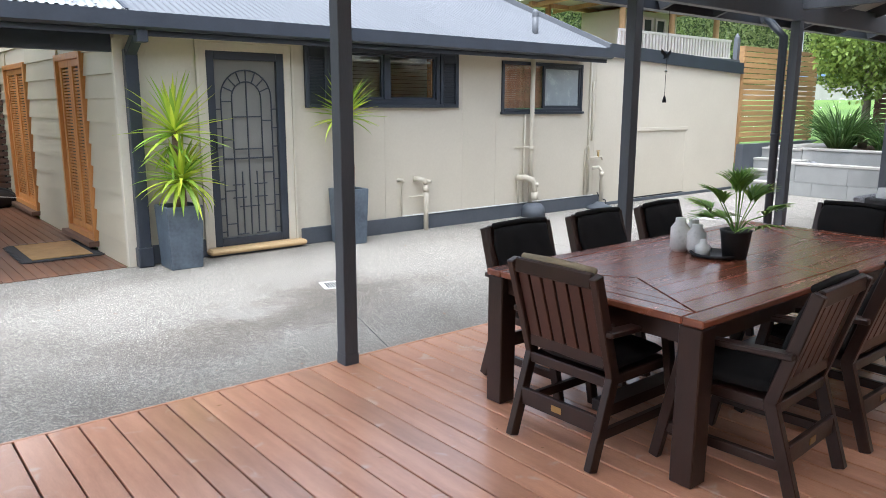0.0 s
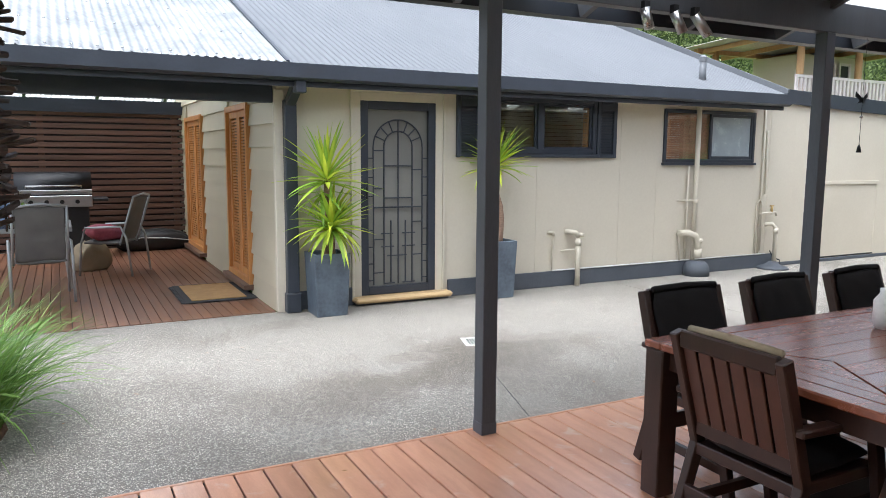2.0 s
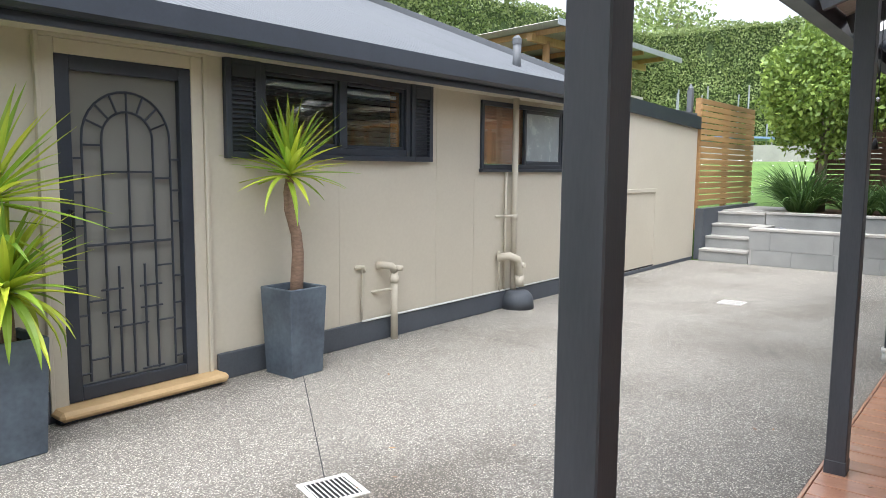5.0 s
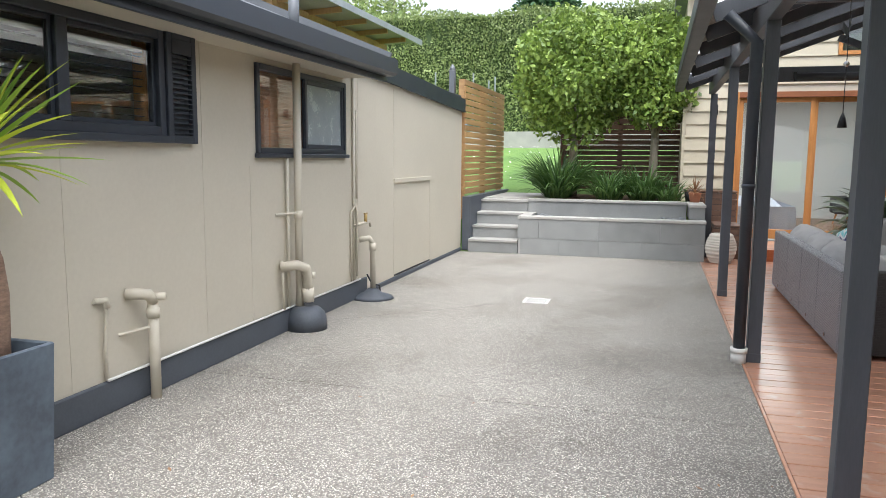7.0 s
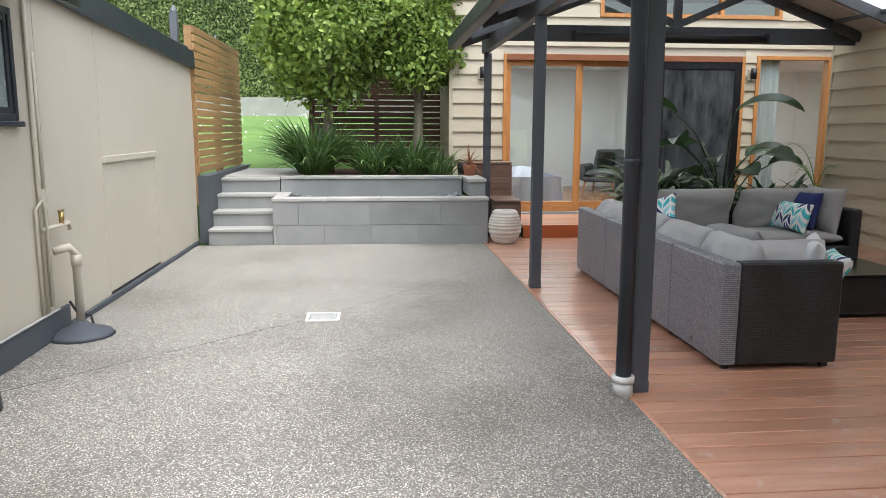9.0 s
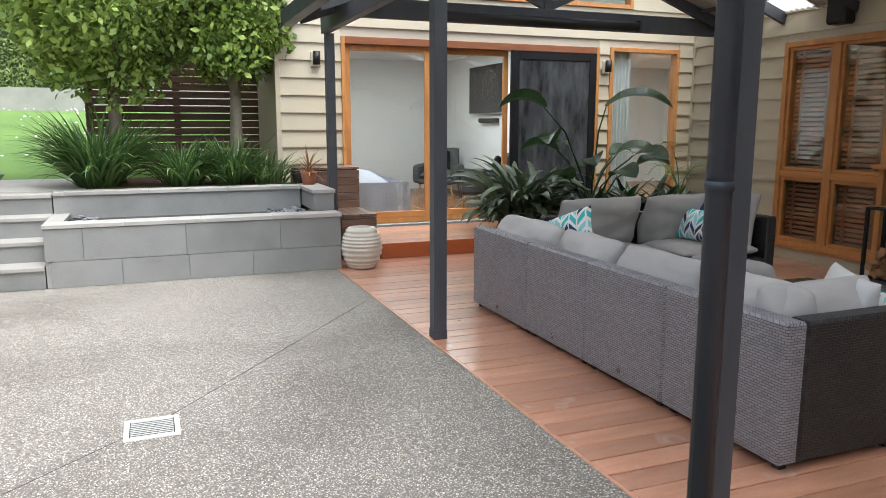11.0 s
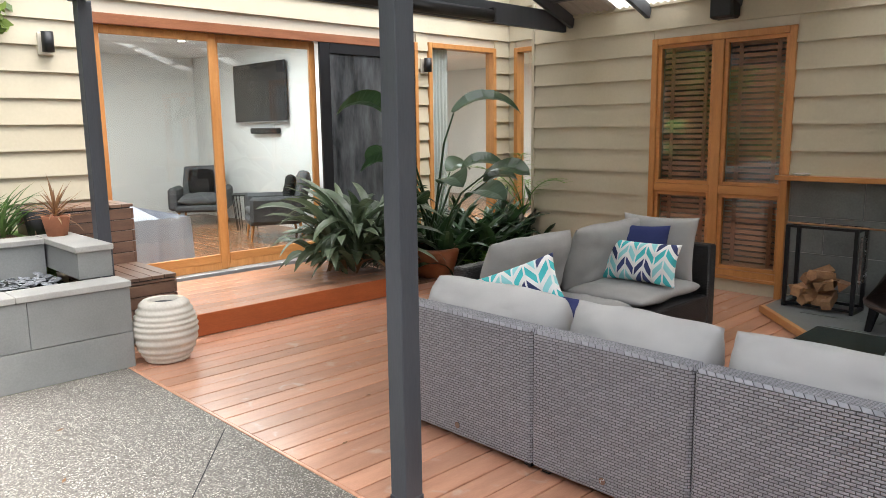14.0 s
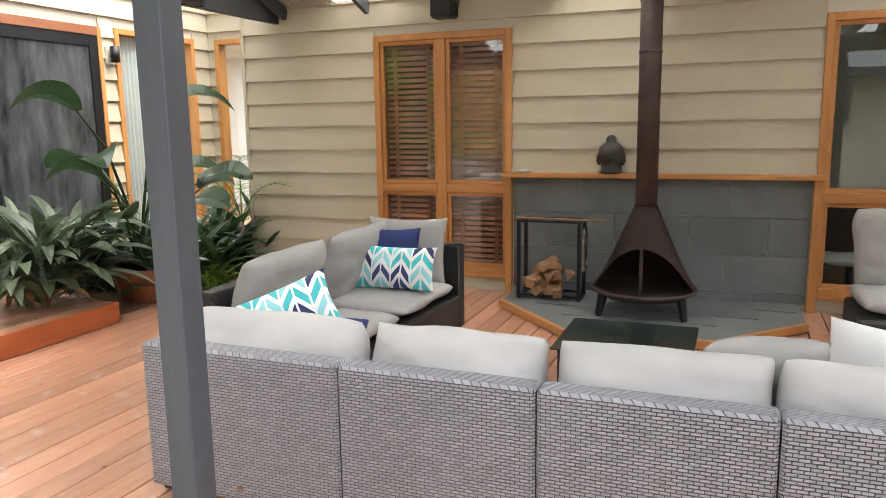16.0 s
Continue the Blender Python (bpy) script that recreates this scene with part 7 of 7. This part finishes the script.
# ---- planting ----
def blade(bm, base, az, lean, length, width, droop, seg=6, fold=0.3, tipw=0.0, shape="strap", twist=0.0):
    """A leaf as a folded strip that bends over. az: way it leans; lean: start angle from upright."""
    p = Vector(base)
    ang = lean
    out = Vector((math.cos(az), math.sin(az), 0))
    sidev = Vector((-math.sin(az), math.cos(az), 0))
    rows = []
    for i in range(seg + 1):
        t = i / seg
        d = out * math.sin(ang) + Vector((0, 0, math.cos(ang)))
        nrm = Vector((0, 0, math.sin(ang))) - out * math.cos(ang)
        if shape == "strap":
            w = width * (1 - t ** 2.5) * (0.55 + 0.45 * min(1, t * 4)) + 0.0008
        else:
            w = width * max(0.02, math.sin(math.pi * min(1, 0.06 + 0.94 * t)) ** 0.7)
        sv = (sidev * math.cos(twist * t) + nrm * math.sin(twist * t))
        rows.append((bm.verts.new(p - sv * w / 2 + nrm * fold * w), bm.verts.new(p), bm.verts.new(p + sv * w / 2 + nrm * fold * w)))
        p = p + d * (length / seg)
        ang += droop / seg
    for a, b in zip(rows, rows[1:]):
        bm.faces.new((a[0], a[1], b[1], b[0]))
        bm.faces.new((a[1], a[2], b[2], b[1]))


def rosette(bm, c, n, length, width, rng, lo=0.1, hi=2.0, droop=0.9):
    for k in range(n):
        t = k / n
        blade(bm, (c[0], c[1], c[2] + 0.06 * (1 - t)), k * 2.4 + rng.uniform(-.2, .2), lo + (hi - lo) * t + rng.uniform(-.1, .1), length * rng.uniform(0.75, 1.1), width * rng.uniform(0.8, 1.15), droop * rng.uniform(0.2, 1.0) * (0.4 + t), 6, 0.22)


rng = random.Random(21)
yu = thing("yucca", 2.74, 7.28, 0.56, "bushy lime-green yucca in two tiers in a planter", "plant", "potted yuccas")
bm = bmesh.new()
rosette(bm, (0.0, -0.02, 0.74), 56, 0.56, 0.05, rng, 0.05, 1.85, 0.55)
part("upper_leaves", bm, "leaf_y", yu)
bm = bmesh.new()
rosette(bm, (0.03, -0.05, 0.27), 84, 0.48, 0.054, rng, 0.1, 2.1, 1.0)
rosette(bm, (-0.04, 0.0, 0.6), 10, 0.42, 0.045, rng, 1.6, 2.6, 1.0)
part("lower_leaves", bm, "leaf_y", yu)
part("stem", tube(bmesh.new(), [(0, 0, -0.05), (0.01, -0.01, 0.3), (0, -0.02, 0.8)], 0.035, 10, 0.028), "yuccabark", yu, "", True)
part("stem", tube(bmesh.new(), [(0.05, -0.03, -0.05), (0.03, -0.05, 0.24)], 0.03, 10), "yuccabark", yu, "", True)
yu = thing("yucca", 4.74, 7.34, 0.57, "lime-green yucca on a bare curved trunk", "plant", "potted yuccas")
part("trunk", tube(bmesh.new(), [(0.02, 0, -0.05), (0.035, 0, 0.15), (0.045, 0, 0.3), (0.03, 0, 0.45), (-0.03, 0, 0.62), (-0.04, 0, 0.75), (-0.02, 0, 0.86)], 0.05, 12, 0.03), "yuccabark", yu, "", True)
bm = bmesh.new()
rosette(bm, (-0.02, 0, 0.86), 64, 0.54, 0.046, rng, 0.05, 1.75, 0.5)
blade(bm, (-0.06, -0.03, 0.84), 3.6, 1.4, 0.5, 0.04, 1.6, 8)
blade(bm, (-0.06, -0.03, 0.82), 4.2, 1.8, 0.45, 0.04, 1.2, 8)
part("leaves", bm, "leaf_y", yu)


def grass_clump(x, y, z, n, length, spread, width, mat, name, label, rng, sx=1.0, sy=1.0):
    g = thing(name, x, y, z, label, "grass")
    bm = bmesh.new()
    for k in range(n):
        a, r = rng.uniform(0, 6.283), spread * math.sqrt(rng.random())
        bx, by = r * math.cos(a) * sx, r * math.sin(a) * sy
        blade(bm, (bx, by, 0), a + rng.uniform(-.9, .9), 0.1 + 0.75 * (r / spread) * rng.random() + 0.1 * rng.random(), length * rng.uniform(0.6, 1.1), width, rng.uniform(0.5, 1.7), 5, 0.25)
    part("foliage", bm, mat, g)
    return g


grass_clump(-0.42, 5.2, 0.05, 1300, 0.85, 0.52, 0.012, "leaf_g", "ornamental_grass", "dense arching green ornamental grass clump", rng, 1.0, 1.2)
grass_clump(-1.2, 5.0, 0.05, 500, 0.72, 0.5, 0.012, "leaf_g", "ornamental_grass", "arching green grass clump behind another", rng, 1.0, 1.2)
gb = bmesh.new()
lathe(gb, [(0.84, 0), (0.82, 0.03), (0.6, 0.06), (0.2, 0.07)], 28)
bmesh.ops.transform(gb, matrix=pose(-0.75, 5.1, 0.0) @ Matrix.Diagonal((1.0, 0.82, 1, 1)), verts=gb.verts)
setting("grass_bed", gb, "mulch", "mulched bed under the grass clump")
for k, (x, y, L, n) in enumerate(((15.05, 6.22, 1.0, 460), (15.0, 5.35, 0.72, 190), (15.05, 4.8, 0.7, 190), (14.95, 4.4, 0.5, 70))):
    grass_clump(x, y, 0.79, n, L, 0.2, 0.034, "leaf_a", "strap_leaf_plant", "dark green strap-leaved border plant", rng)
fp_ = thing("potted_bromeliad", 14.5, 4.0, 0.811, "small brown bromeliad in a terracotta pot", "plant")
part("pot", lathe(bmesh.new(), [(0.07, 0), (0.095, 0.13), (0.1, 0.15), (0.085, 0.15), (0.08, 0.12)], 16), "terra", fp_, "", True)
bm = bmesh.new()
rosette(bm, (0, 0, 0.11), 34, 0.28, 0.02, rng, 0.2, 1.5, 1.2)
part("leaves", bm, "leaf_b", fp_)
bp_ = thing("plant_pot", 14.75, 4.05, 0.8, "black plastic pot beside the bromeliad", "pot")
part("pot", lathe(bmesh.new(), [(0.08, 0), (0.11, 0.19), (0.1, 0.19), (0.08, 0.1)], 16), "blackplain", bp_, "", True)
vp2 = thing("potted_herb", 0.02, 10.3, 0.722, "small bright green plant in a white pot", "plant")
part("pot", lathe(bmesh.new(), [(0.05, 0), (0.065, 0.1), (0.058, 0.1), (0.055, 0.07)], 14), "ceram", vp2, "", True)
bm = bmesh.new()
rosette(bm, (0, 0, 0.07), 36, 0.16, 0.035, rng, 0.1, 1.5, 1.0)
part("leaves", bm, "leaf_g", vp2)
# fan palm fronds on the table
bm = bmesh.new()
for k in range(15):
    a, r = k * 2.4, 0.05 + 0.05 * (k % 4)
    tip = Vector((r * math.cos(a), r * math.sin(a), 0.38 - 0.06 * (k % 4)))
    tube(bm, [(0, 0, 0.13), (tip.x * 0.4, tip.y * 0.4, 0.22), tuple(tip)], 0.003, 5)
    for j in range(13):
        blade(bm, tip, a + (j - 6) * 0.24, 0.25 + 0.26 * (k % 4) + 0.05 * abs(j - 6), 0.17, 0.02, 0.9, 4, 0.2)
part("frond_mass", bm, "leaf_g", pt, "green fan-shaped fronds")

# nook garden: broad-leaf clump, bird-of-paradise, palm, ferny understorey
cl = thing("cast_iron_plant", 14.38, 1.3, 0.03, "silvery green broad-leaf clump spilling over the step", "plant")
bm = bmesh.new()
for k in range(190):
    a = rng.uniform(0, 6.283)
    base = (0.3 * math.cos(a) * rng.random(), 0.5 * math.sin(a) * rng.random(), rng.uniform(0.15, 0.6))
    blade(bm, base, a + rng.uniform(-.5, .5), rng.uniform(0.15, 0.9), rng.uniform(0.42, 0.8), rng.uniform(0.08, 0.13), rng.uniform(1.0, 2.2), 8, 0.12, 0, "leaf", rng.uniform(-.6, .6))
part("leaves", bm, "leaf_s", cl)
bm = bmesh.new()
for k in range(7):
    blade(bm, (rng.uniform(-.2, .2), rng.uniform(0, .4), 0.15), rng.uniform(1, 4), 0.5, 0.5, 0.08, 2.0, 8, 0.2, 0, "leaf")
part("dead_leaves", bm, "leaf_b", cl, "withered brown leaves")
bp2 = thing("bird_of_paradise", 14.2, 0.45, 0.03, "tall bird-of-paradise plant with torn leaves in a pot", "plant")
part("pot", lathe(bmesh.new(), [(0.2, 0), (0.27, 0.26), (0.28, 0.3), (0.25, 0.3), (0.24, 0.25)], 24), "merbau", bp2, "dark red-brown pot", True)
part("soil", lathe(bmesh.new(), [(0.245, 0.24), (0.05, 0.26)], 18), "soil", bp2)
stems = [((-0.3, 0.84, 1.66), 1.75, 0.72), ((-0.3, -0.02, 1.68), 4.6, 1.0), ((-0.3, 0.75, 1.25), 2.6, 0.55), ((0.2, 0.2, 1.2), 0.4, 0.5), ((-0.45, -0.3, 1.05), 3.8, 0.5), ((-0.2, -0.6, 0.95), 4.6, 0.5), ((-0.5, 0.35, 1.0), 2.8, 0.5), ((0.25, -0.5, 1.05), 5.0, 0.5), ((-0.35, 0.5, 0.8), 2.2, 0.5), ((-0.5, 0.0, 0.85), 3.2, 0.5), ((-0.1, -0.35, 1.1), 4.4, 0.55), ((-0.2, 0.6, 1.15), 1.6, 0.55)]
for tip, a, L in stems:
    bx, by = rng.uniform(-.08, .08), rng.uniform(-.08, .08)
    part("stem", tube(bmesh.new(), [(bx, by, 0.22), (bx + tip[0] * 0.15, by + tip[1] * 0.15, tip[2] * 0.45), (tip[0] * 0.55, tip[1] * 0.55, tip[2] * 0.82), tip], 0.017, 8, 0.008), "leaf_d", bp2, "", True)
    bm = bmesh.new()
    blade(bm, tip, a, 0.95, L, 0.28, 1.35, 14, 0.1, 0, "leaf", 0.9)
    for v in bm.verts:
        v.co += Vector((0, 0, 0.012 * noise.noise(v.co * 9)))
    part("leaf", bm, "leaf_d", bp2)
pm = thing("palm", 14.15, -0.95, 0.03, "feathery nook palm with arching fronds", "plant")
for k in range(9):
    a = 1.0 + k * 0.62
    L = 1.0 + 0.25 * (k % 3)
    pts, ang, p = [], 0.15 + 0.07 * k, Vector((0, 0, 0.5))
    bm = bmesh.new()
    for i in range(15):
        pts.append(p.copy())
        d = Vector((math.cos(a) * math.sin(ang), math.sin(a) * math.sin(ang), math.cos(ang)))
        p = p + d * L / 14
        ang += 0.11
        if i > 3:
            for s in (-1, 1):
                blade(bm, pts[-1], a + s * 1.0, 1.2, 0.26 - 0.012 * i, 0.016, 0.6, 4, 0.2)
    tube(bm, pts, 0.008, 5, 0.003)
    part("frond", bm, "leaf_g", pm)
part("trunk", tube(bmesh.new(), [(0, 0, 0), (0.02, 0, 0.55)], 0.05, 10, 0.03), "bark", pm, "", True)
un = thing("understorey", 14.25, -0.35, 0.03, "dark leafy undergrowth in the nook garden", "plant", "", "stuff")
bm = bmesh.new()
for k in range(340):
    a = rng.uniform(0, 6.283)
    blade(bm, (rng.uniform(-.3, .85), rng.uniform(-0.9, 0.75), 0), a, rng.uniform(0.1, 0.8), rng.uniform(0.4, 1.0), rng.uniform(0.07, 0.16), rng.uniform(0.6, 1.7), 7, 0.15, 0, "leaf")
part("leaves", bm, "leaf_d", un)
un2 = thing("bright_fern", 13.95, -0.2, 0.03, "bright green fern at the nook edge", "plant")
bm = bmesh.new()
for k in range(70):
    blade(bm, (rng.uniform(-.12, .12), rng.uniform(-.15, .2), 0), rng.uniform(0, 6.28), rng.uniform(0.2, 1.0), rng.uniform(0.25, 0.42), 0.055, 1.3, 5, 0.15, 0, "leaf")
part("leaves", bm, "leaf_g", un2)


# ---- trees, hedges and distance ----
def leaf_cloud(pts, size, seed, flat=0.0):
    """Many small folded leaves at pts, as one mesh."""
    g = np.random.RandomState(seed)
    n = len(pts)
    d = g.normal(size=(n, 3))
    d[:, 2] -= 0.3
    d /= np.linalg.norm(d, axis=1)[:, None]
    o = np.cross(d, g.normal(size=(n, 3)))
    o /= np.linalg.norm(o, axis=1)[:, None]
    s = size * g.uniform(0.6, 1.3, size=(n, 1))
    a, b, c, e = pts, pts + d * s * 0.5 + o * s * 0.28, pts + d * s, pts + d * s * 0.5 - o * s * 0.28
    v = np.stack([a, b, c, e], 1).reshape(-1, 3)
    f = np.arange(n * 4).reshape(-1, 4)
    me = bpy.data.meshes.new("leaves")
    me.from_pydata(v.tolist(), [], f.tolist())
    return me


def crown_points(n, c, r, seed, lump=0.25, shell=0.55):
    g = np.random.RandomState(seed)
    d = g.normal(size=(n, 3))
    d /= np.linalg.norm(d, axis=1)[:, None]
    rad = (shell + (1 - shell) * g.uniform(size=n)) ** 0.7
    bump = np.array([1 + lump * noise.noise(Vector(v * 2.2) + Vector((seed, 0, 0))) + 0.5 * lump * noise.noise(Vector(v * 6)) for v in d])
    return np.array(c) + d * (rad * bump)[:, None] * np.array(r)


for k, (x, y, r) in enumerate(((15.6, 6.03, (1.08, 1.08, 1.1)), (15.7, 4.65, (0.85, 0.72, 0.95)))):
    t = thing("tree", x, y, 0.78, "standard-trained evergreen tree with clipped glossy crown", "tree", "bed trees")
    part("trunk", tube(bmesh.new(), [(0, 0, 0), (0.015, 0.01, 0.5), (0, 0, 1.0), (0.02, 0, 1.7)], 0.085, 12, 0.06), "bark", t, "", True)
    for j in range(6):
        a = j * 1.05
        part("limb", tube(bmesh.new(), [(0.01, 0, 1.0 + 0.1 * (j % 3)), (0.3 * math.cos(a), 0.3 * math.sin(a), 1.5 + 0.15 * (j % 3)), (0.6 * math.cos(a), 0.6 * math.sin(a), 2.2)], 0.035, 7, 0.012), "bark", t, "", True)
    me = leaf_cloud(crown_points(15000, (0, 0, 2.17), r, 3 + k, 0.3), 0.105, 5 + k)
    me.materials.append(M["leaf_t"])
    cr = new("crown", me)
    cr.parent = t


def hedge(name, p, q, thick, z0, z1, n, seed, label):
    """A clipped hedge from p to q: a dark core that paints the inner shade, under a skin of leaves."""
    p, q = np.array(p, float), np.array(q, float)
    d = q - p
    L = np.linalg.norm(d)
    d /= L
    s = np.array((-d[1], d[0]))
    h = thing(name, p[0], p[1], z0, label, "hedge")
    g = np.random.RandomState(seed)
    u, v = g.uniform(0, L, n), g.uniform(0, 1, n)
    side = g.choice((-1, 1, 2), n, p=(0.8, 0.04, 0.16))
    H = z1 - z0
    pts = np.zeros((n, 3))
    for i in range(n):
        bmp = 0.22 * noise.noise(Vector((u[i] * 0.5, v[i] * H * 0.6, side[i] * 3.0))) + 0.12 * noise.noise(Vector((u[i] * 1.9, v[i] * H * 1.9, side[i])))
        top = H + 0.25 * noise.noise(Vector((u[i] * 0.35, 0, seed)))
        if side[i] == 2:
            off, z = thick * (v[i] - 0.5), top + bmp
        else:
            off, z = side[i] * (thick / 2 + bmp * 1.3 - 0.05 * g.uniform()), v[i] * top
        pts[i] = (d[0] * u[i] + s[0] * off, d[1] * u[i] + s[1] * off, z)
    me = leaf_cloud(pts, 0.14, seed)
    me.materials.append(M["leaf_h"])
    lv = new("leaves", me)
    lv.parent = h
    # dark green box puts the shade inside the hedge into its colour
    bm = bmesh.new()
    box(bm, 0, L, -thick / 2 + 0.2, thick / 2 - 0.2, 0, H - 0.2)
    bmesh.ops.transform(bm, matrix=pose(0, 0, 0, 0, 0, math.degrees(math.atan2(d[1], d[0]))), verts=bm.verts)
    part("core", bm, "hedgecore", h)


hedge("hedge", (-6, 25), (38, 19.5), 1.6, 0.6, 8.3, 105000, 1, "tall clipped green boundary hedge along the lawn")
hedge("hedge", (38, 20), (38, -12), 1.6, 1.4, 8.3, 80000, 2, "tall clipped green hedge across the end of the lawn")
lw = setting("retaining_wall", box(bmesh.new(), 24, 37, 16.0, 16.25, 1.6, 2.25), "cap", "low pale retaining wall at the lawn edge")
part("wall_run", box(bmesh.new(), 24, 24.25, 2, 15.99, 1.5, 2.25), "cap", lw)
cf = thing("conifer", 46, 11, 1.9, "dark green conifer rising behind the hedge", "tree")
part("trunk", tube(bmesh.new(), [(0, 0, 0), (0, 0, 13)], 0.3, 8, 0.05), "bark", cf)
g = np.random.RandomState(8)
n = 14000
h_ = g.uniform(0, 1, n) ** 0.8
tier = 0.65 + 0.35 * np.abs(np.sin(h_ * 40))
rad = (1 - h_) * 4.6 * tier * g.uniform(0.5, 1, n)
an = g.uniform(0, 6.283, n)
me = leaf_cloud(np.stack([rad * np.cos(an), rad * np.sin(an), 2 + h_ * 11.5 - rad * 0.25], 1), 0.4, 6)
me.materials.append(M["conifer"])
cr = new("crown", me)
cr.parent = cf
for k, (x, y, hh, rr_) in enumerate(((52, 24, 12, 4.5), (50, 2, 11, 4), (30, 34, 13, 5), (14, 36, 12, 5))):
    t = thing("tree", x, y, 1.5, "distant open-crowned green tree beyond the hedge", "tree", "distant trees")
    part("trunk", tube(bmesh.new(), [(0, 0, 0), (0.3, 0.1, hh * 0.5), (0, 0, hh * 0.85)], 0.28, 8, 0.06), "bark", t)
    for j in range(5):
        a = j * 1.3
        part("limb", tube(bmesh.new(), [(0.2, 0, hh * 0.45), (rr_ * 0.4 * math.cos(a), rr_ * 0.4 * math.sin(a), hh * 0.65), (rr_ * 0.75 * math.cos(a), rr_ * 0.75 * math.sin(a), hh * 0.85)], 0.1, 6, 0.03), "bark", t)
    me = leaf_cloud(crown_points(4500, (0, 0, hh * 0.75), (rr_, rr_, hh * 0.28), 40 + k, 0.5, 0.3), 0.35, 9 + k)
    me.materials.append(M["leaf_h"])
    cr = new("crown", me)
    cr.parent = t

# playhouse on its raised deck
ph = thing("playhouse", 16.4, 11.9, 0.0, "raised timber playhouse with skillion roof and pale balustrade", "playhouse")
part("deck", box(bmesh.new(), -2.2, 2.3, -1.0, 1.5, 2.55, 2.7), "ltimber", ph)
for x in (-1.95, 0.0, 2.0):
    for y in (-0.9, 1.4):
        part("post", tube(bmesh.new(), [(x, y, -0.1), (x, y, 4.05)], 0.075, 10), "ltimber", ph, "round pine post", True)
part("cabin_wall", box(bmesh.new(), -0.6, 1.7, 0.1, 1.45, 2.7, 3.95), "cream", ph)
for x in (0.35, 0.9):
    pw_ = part("window", box(bmesh.new(), x - 0.16, x + 0.16, 0.06, 0.095, 3.1, 3.75, 0.004), "blackplain", ph, "dark playhouse window")
    part("window_trim", rect_frame(bmesh.new(), x - 0.22, x + 0.22, 3.04, 3.81, 0.06, 0.03, 0.059), "pinkrail", pw_)
part("roof", corrugated(bmesh.new(), -2.9, 3.3, -1.7, 4.25, 2.0, 4.05), "roofunder", ph, "corrugated skillion roof")
part("roof_edge", box(bmesh.new(), -2.9, 3.3, -1.72, -1.69, 4.16, 4.28), "alum", ph)
for y in (-0.9, 1.4):
    part("roof_beam", box(bmesh.new(), -2.6, 2.9, y - 0.05, y + 0.05, 3.98, 4.13), "ltimber", ph)
for x in (-2.4, -1.2, 0, 1.2, 2.4):
    part("rafter", beam(bmesh.new(), (x, -1.6, 4.17), (x, 1.9, 3.99), 0.05, 0.1), "ltimber", ph)
part("hand_rail", box(bmesh.new(), -2.2, 2.6, -1.03, -0.97, 3.24, 3.3), "pinkrail", ph)
part("bottom_rail", box(bmesh.new(), -2.2, 2.6, -1.03, -0.97, 2.78, 2.84), "pinkrail", ph)
x = -2.2
while x < 2.6:
    part("baluster", box(bmesh.new(), x, x + 0.07, -1.02, -0.98, 2.84, 3.24), "pinkrail", ph)
    x += 0.13
tm = thing("trampoline", 30, 12.4, 1.9, "round trampoline with blue pad and dark net", "trampoline")
part("pad", lathe(bmesh.new(), [(1.5, 0.75), (1.85, 0.75), (1.85, 0.82), (1.5, 0.82)], 32), "tub", tm)
part("mat", lathe(bmesh.new(), [(1.5, 0.76), (0.1, 0.77)], 32), "blackplain", tm)
for k in range(8):
    a = k * math.pi / 4
    part("leg", tube(bmesh.new(), [(1.8 * math.cos(a), 1.8 * math.sin(a), -0.3), (1.8 * math.cos(a), 1.8 * math.sin(a), 2.6)], 0.03, 6), "alum", tm)
fs = setting("neighbour_fence", box(bmesh.new(), -8, -7.9, 3.9, 25, -0.1, 2.2), "slatdark", "dark timber boundary fence")

# ---- fallen leaves and petals ----
lt = thing("leaf_litter", 0, 0, 0, "small fallen leaves scattered over deck and concrete", "leaf litter", "", "stuff")
rl = random.Random(77)
bm = bmesh.new()
for k in range(150):
    if k < 90:
        x, y, z = rl.uniform(0, 13.6), rl.uniform(0.8, 3.75), 0.006
    else:
        x, y, z = rl.uniform(0, 13.2), rl.uniform(4.0, 7.4), 0.002
    a, s = rl.uniform(0, 6.28), rl.uniform(0.008, 0.024)
    u, w = Vector((math.cos(a), math.sin(a), 0.15)), Vector((-math.sin(a), math.cos(a), 0.1))
    p = Vector((x, y, z + 0.001))
    bm.faces.new([bm.verts.new(q) for q in (p, p + u * s + w * s * 0.4, p + u * s * 2, p + u * s - w * s * 0.4)])
part("leaf", bm, "leaf_b", lt)

dz = thing("daisies", 0, 0, 0, "tiny white clover flowers over the lawn", "flowers", "", "stuff")
bm = bmesh.new()
for k in range(420):
    x, y = rl.uniform(17, 30), rl.uniform(5.5, 13.5)
    z = ground_height(x, y) + 0.03
    s = rl.uniform(0.012, 0.03)
    bm.faces.new([bm.verts.new((x + a * s, y + b * s, z + c * s)) for a, b, c in ((-1, 0, 0), (0, -1, 0.4), (1, 0, 1), (0, 1, 0.5))])
part("flower", bm, "white", dz)
cu = thing("curtain", 15.42, 0, 0, "pale sheer curtain drawn beside the window", "curtain")
bm = bmesh.new()
prev = None
for k in range(41):
    y = -0.98 + 0.4 * k / 40
    x = 0.025 * math.sin(k * 1.1)
    cur = (bm.verts.new((x, y, 0.2)), bm.verts.new((x, y, 2.6)))
    if prev:
        bm.faces.new((prev[0], cur[0], cur[1], prev[1]))
    prev = cur
part("cloth", bm, "white", cu, "", True)
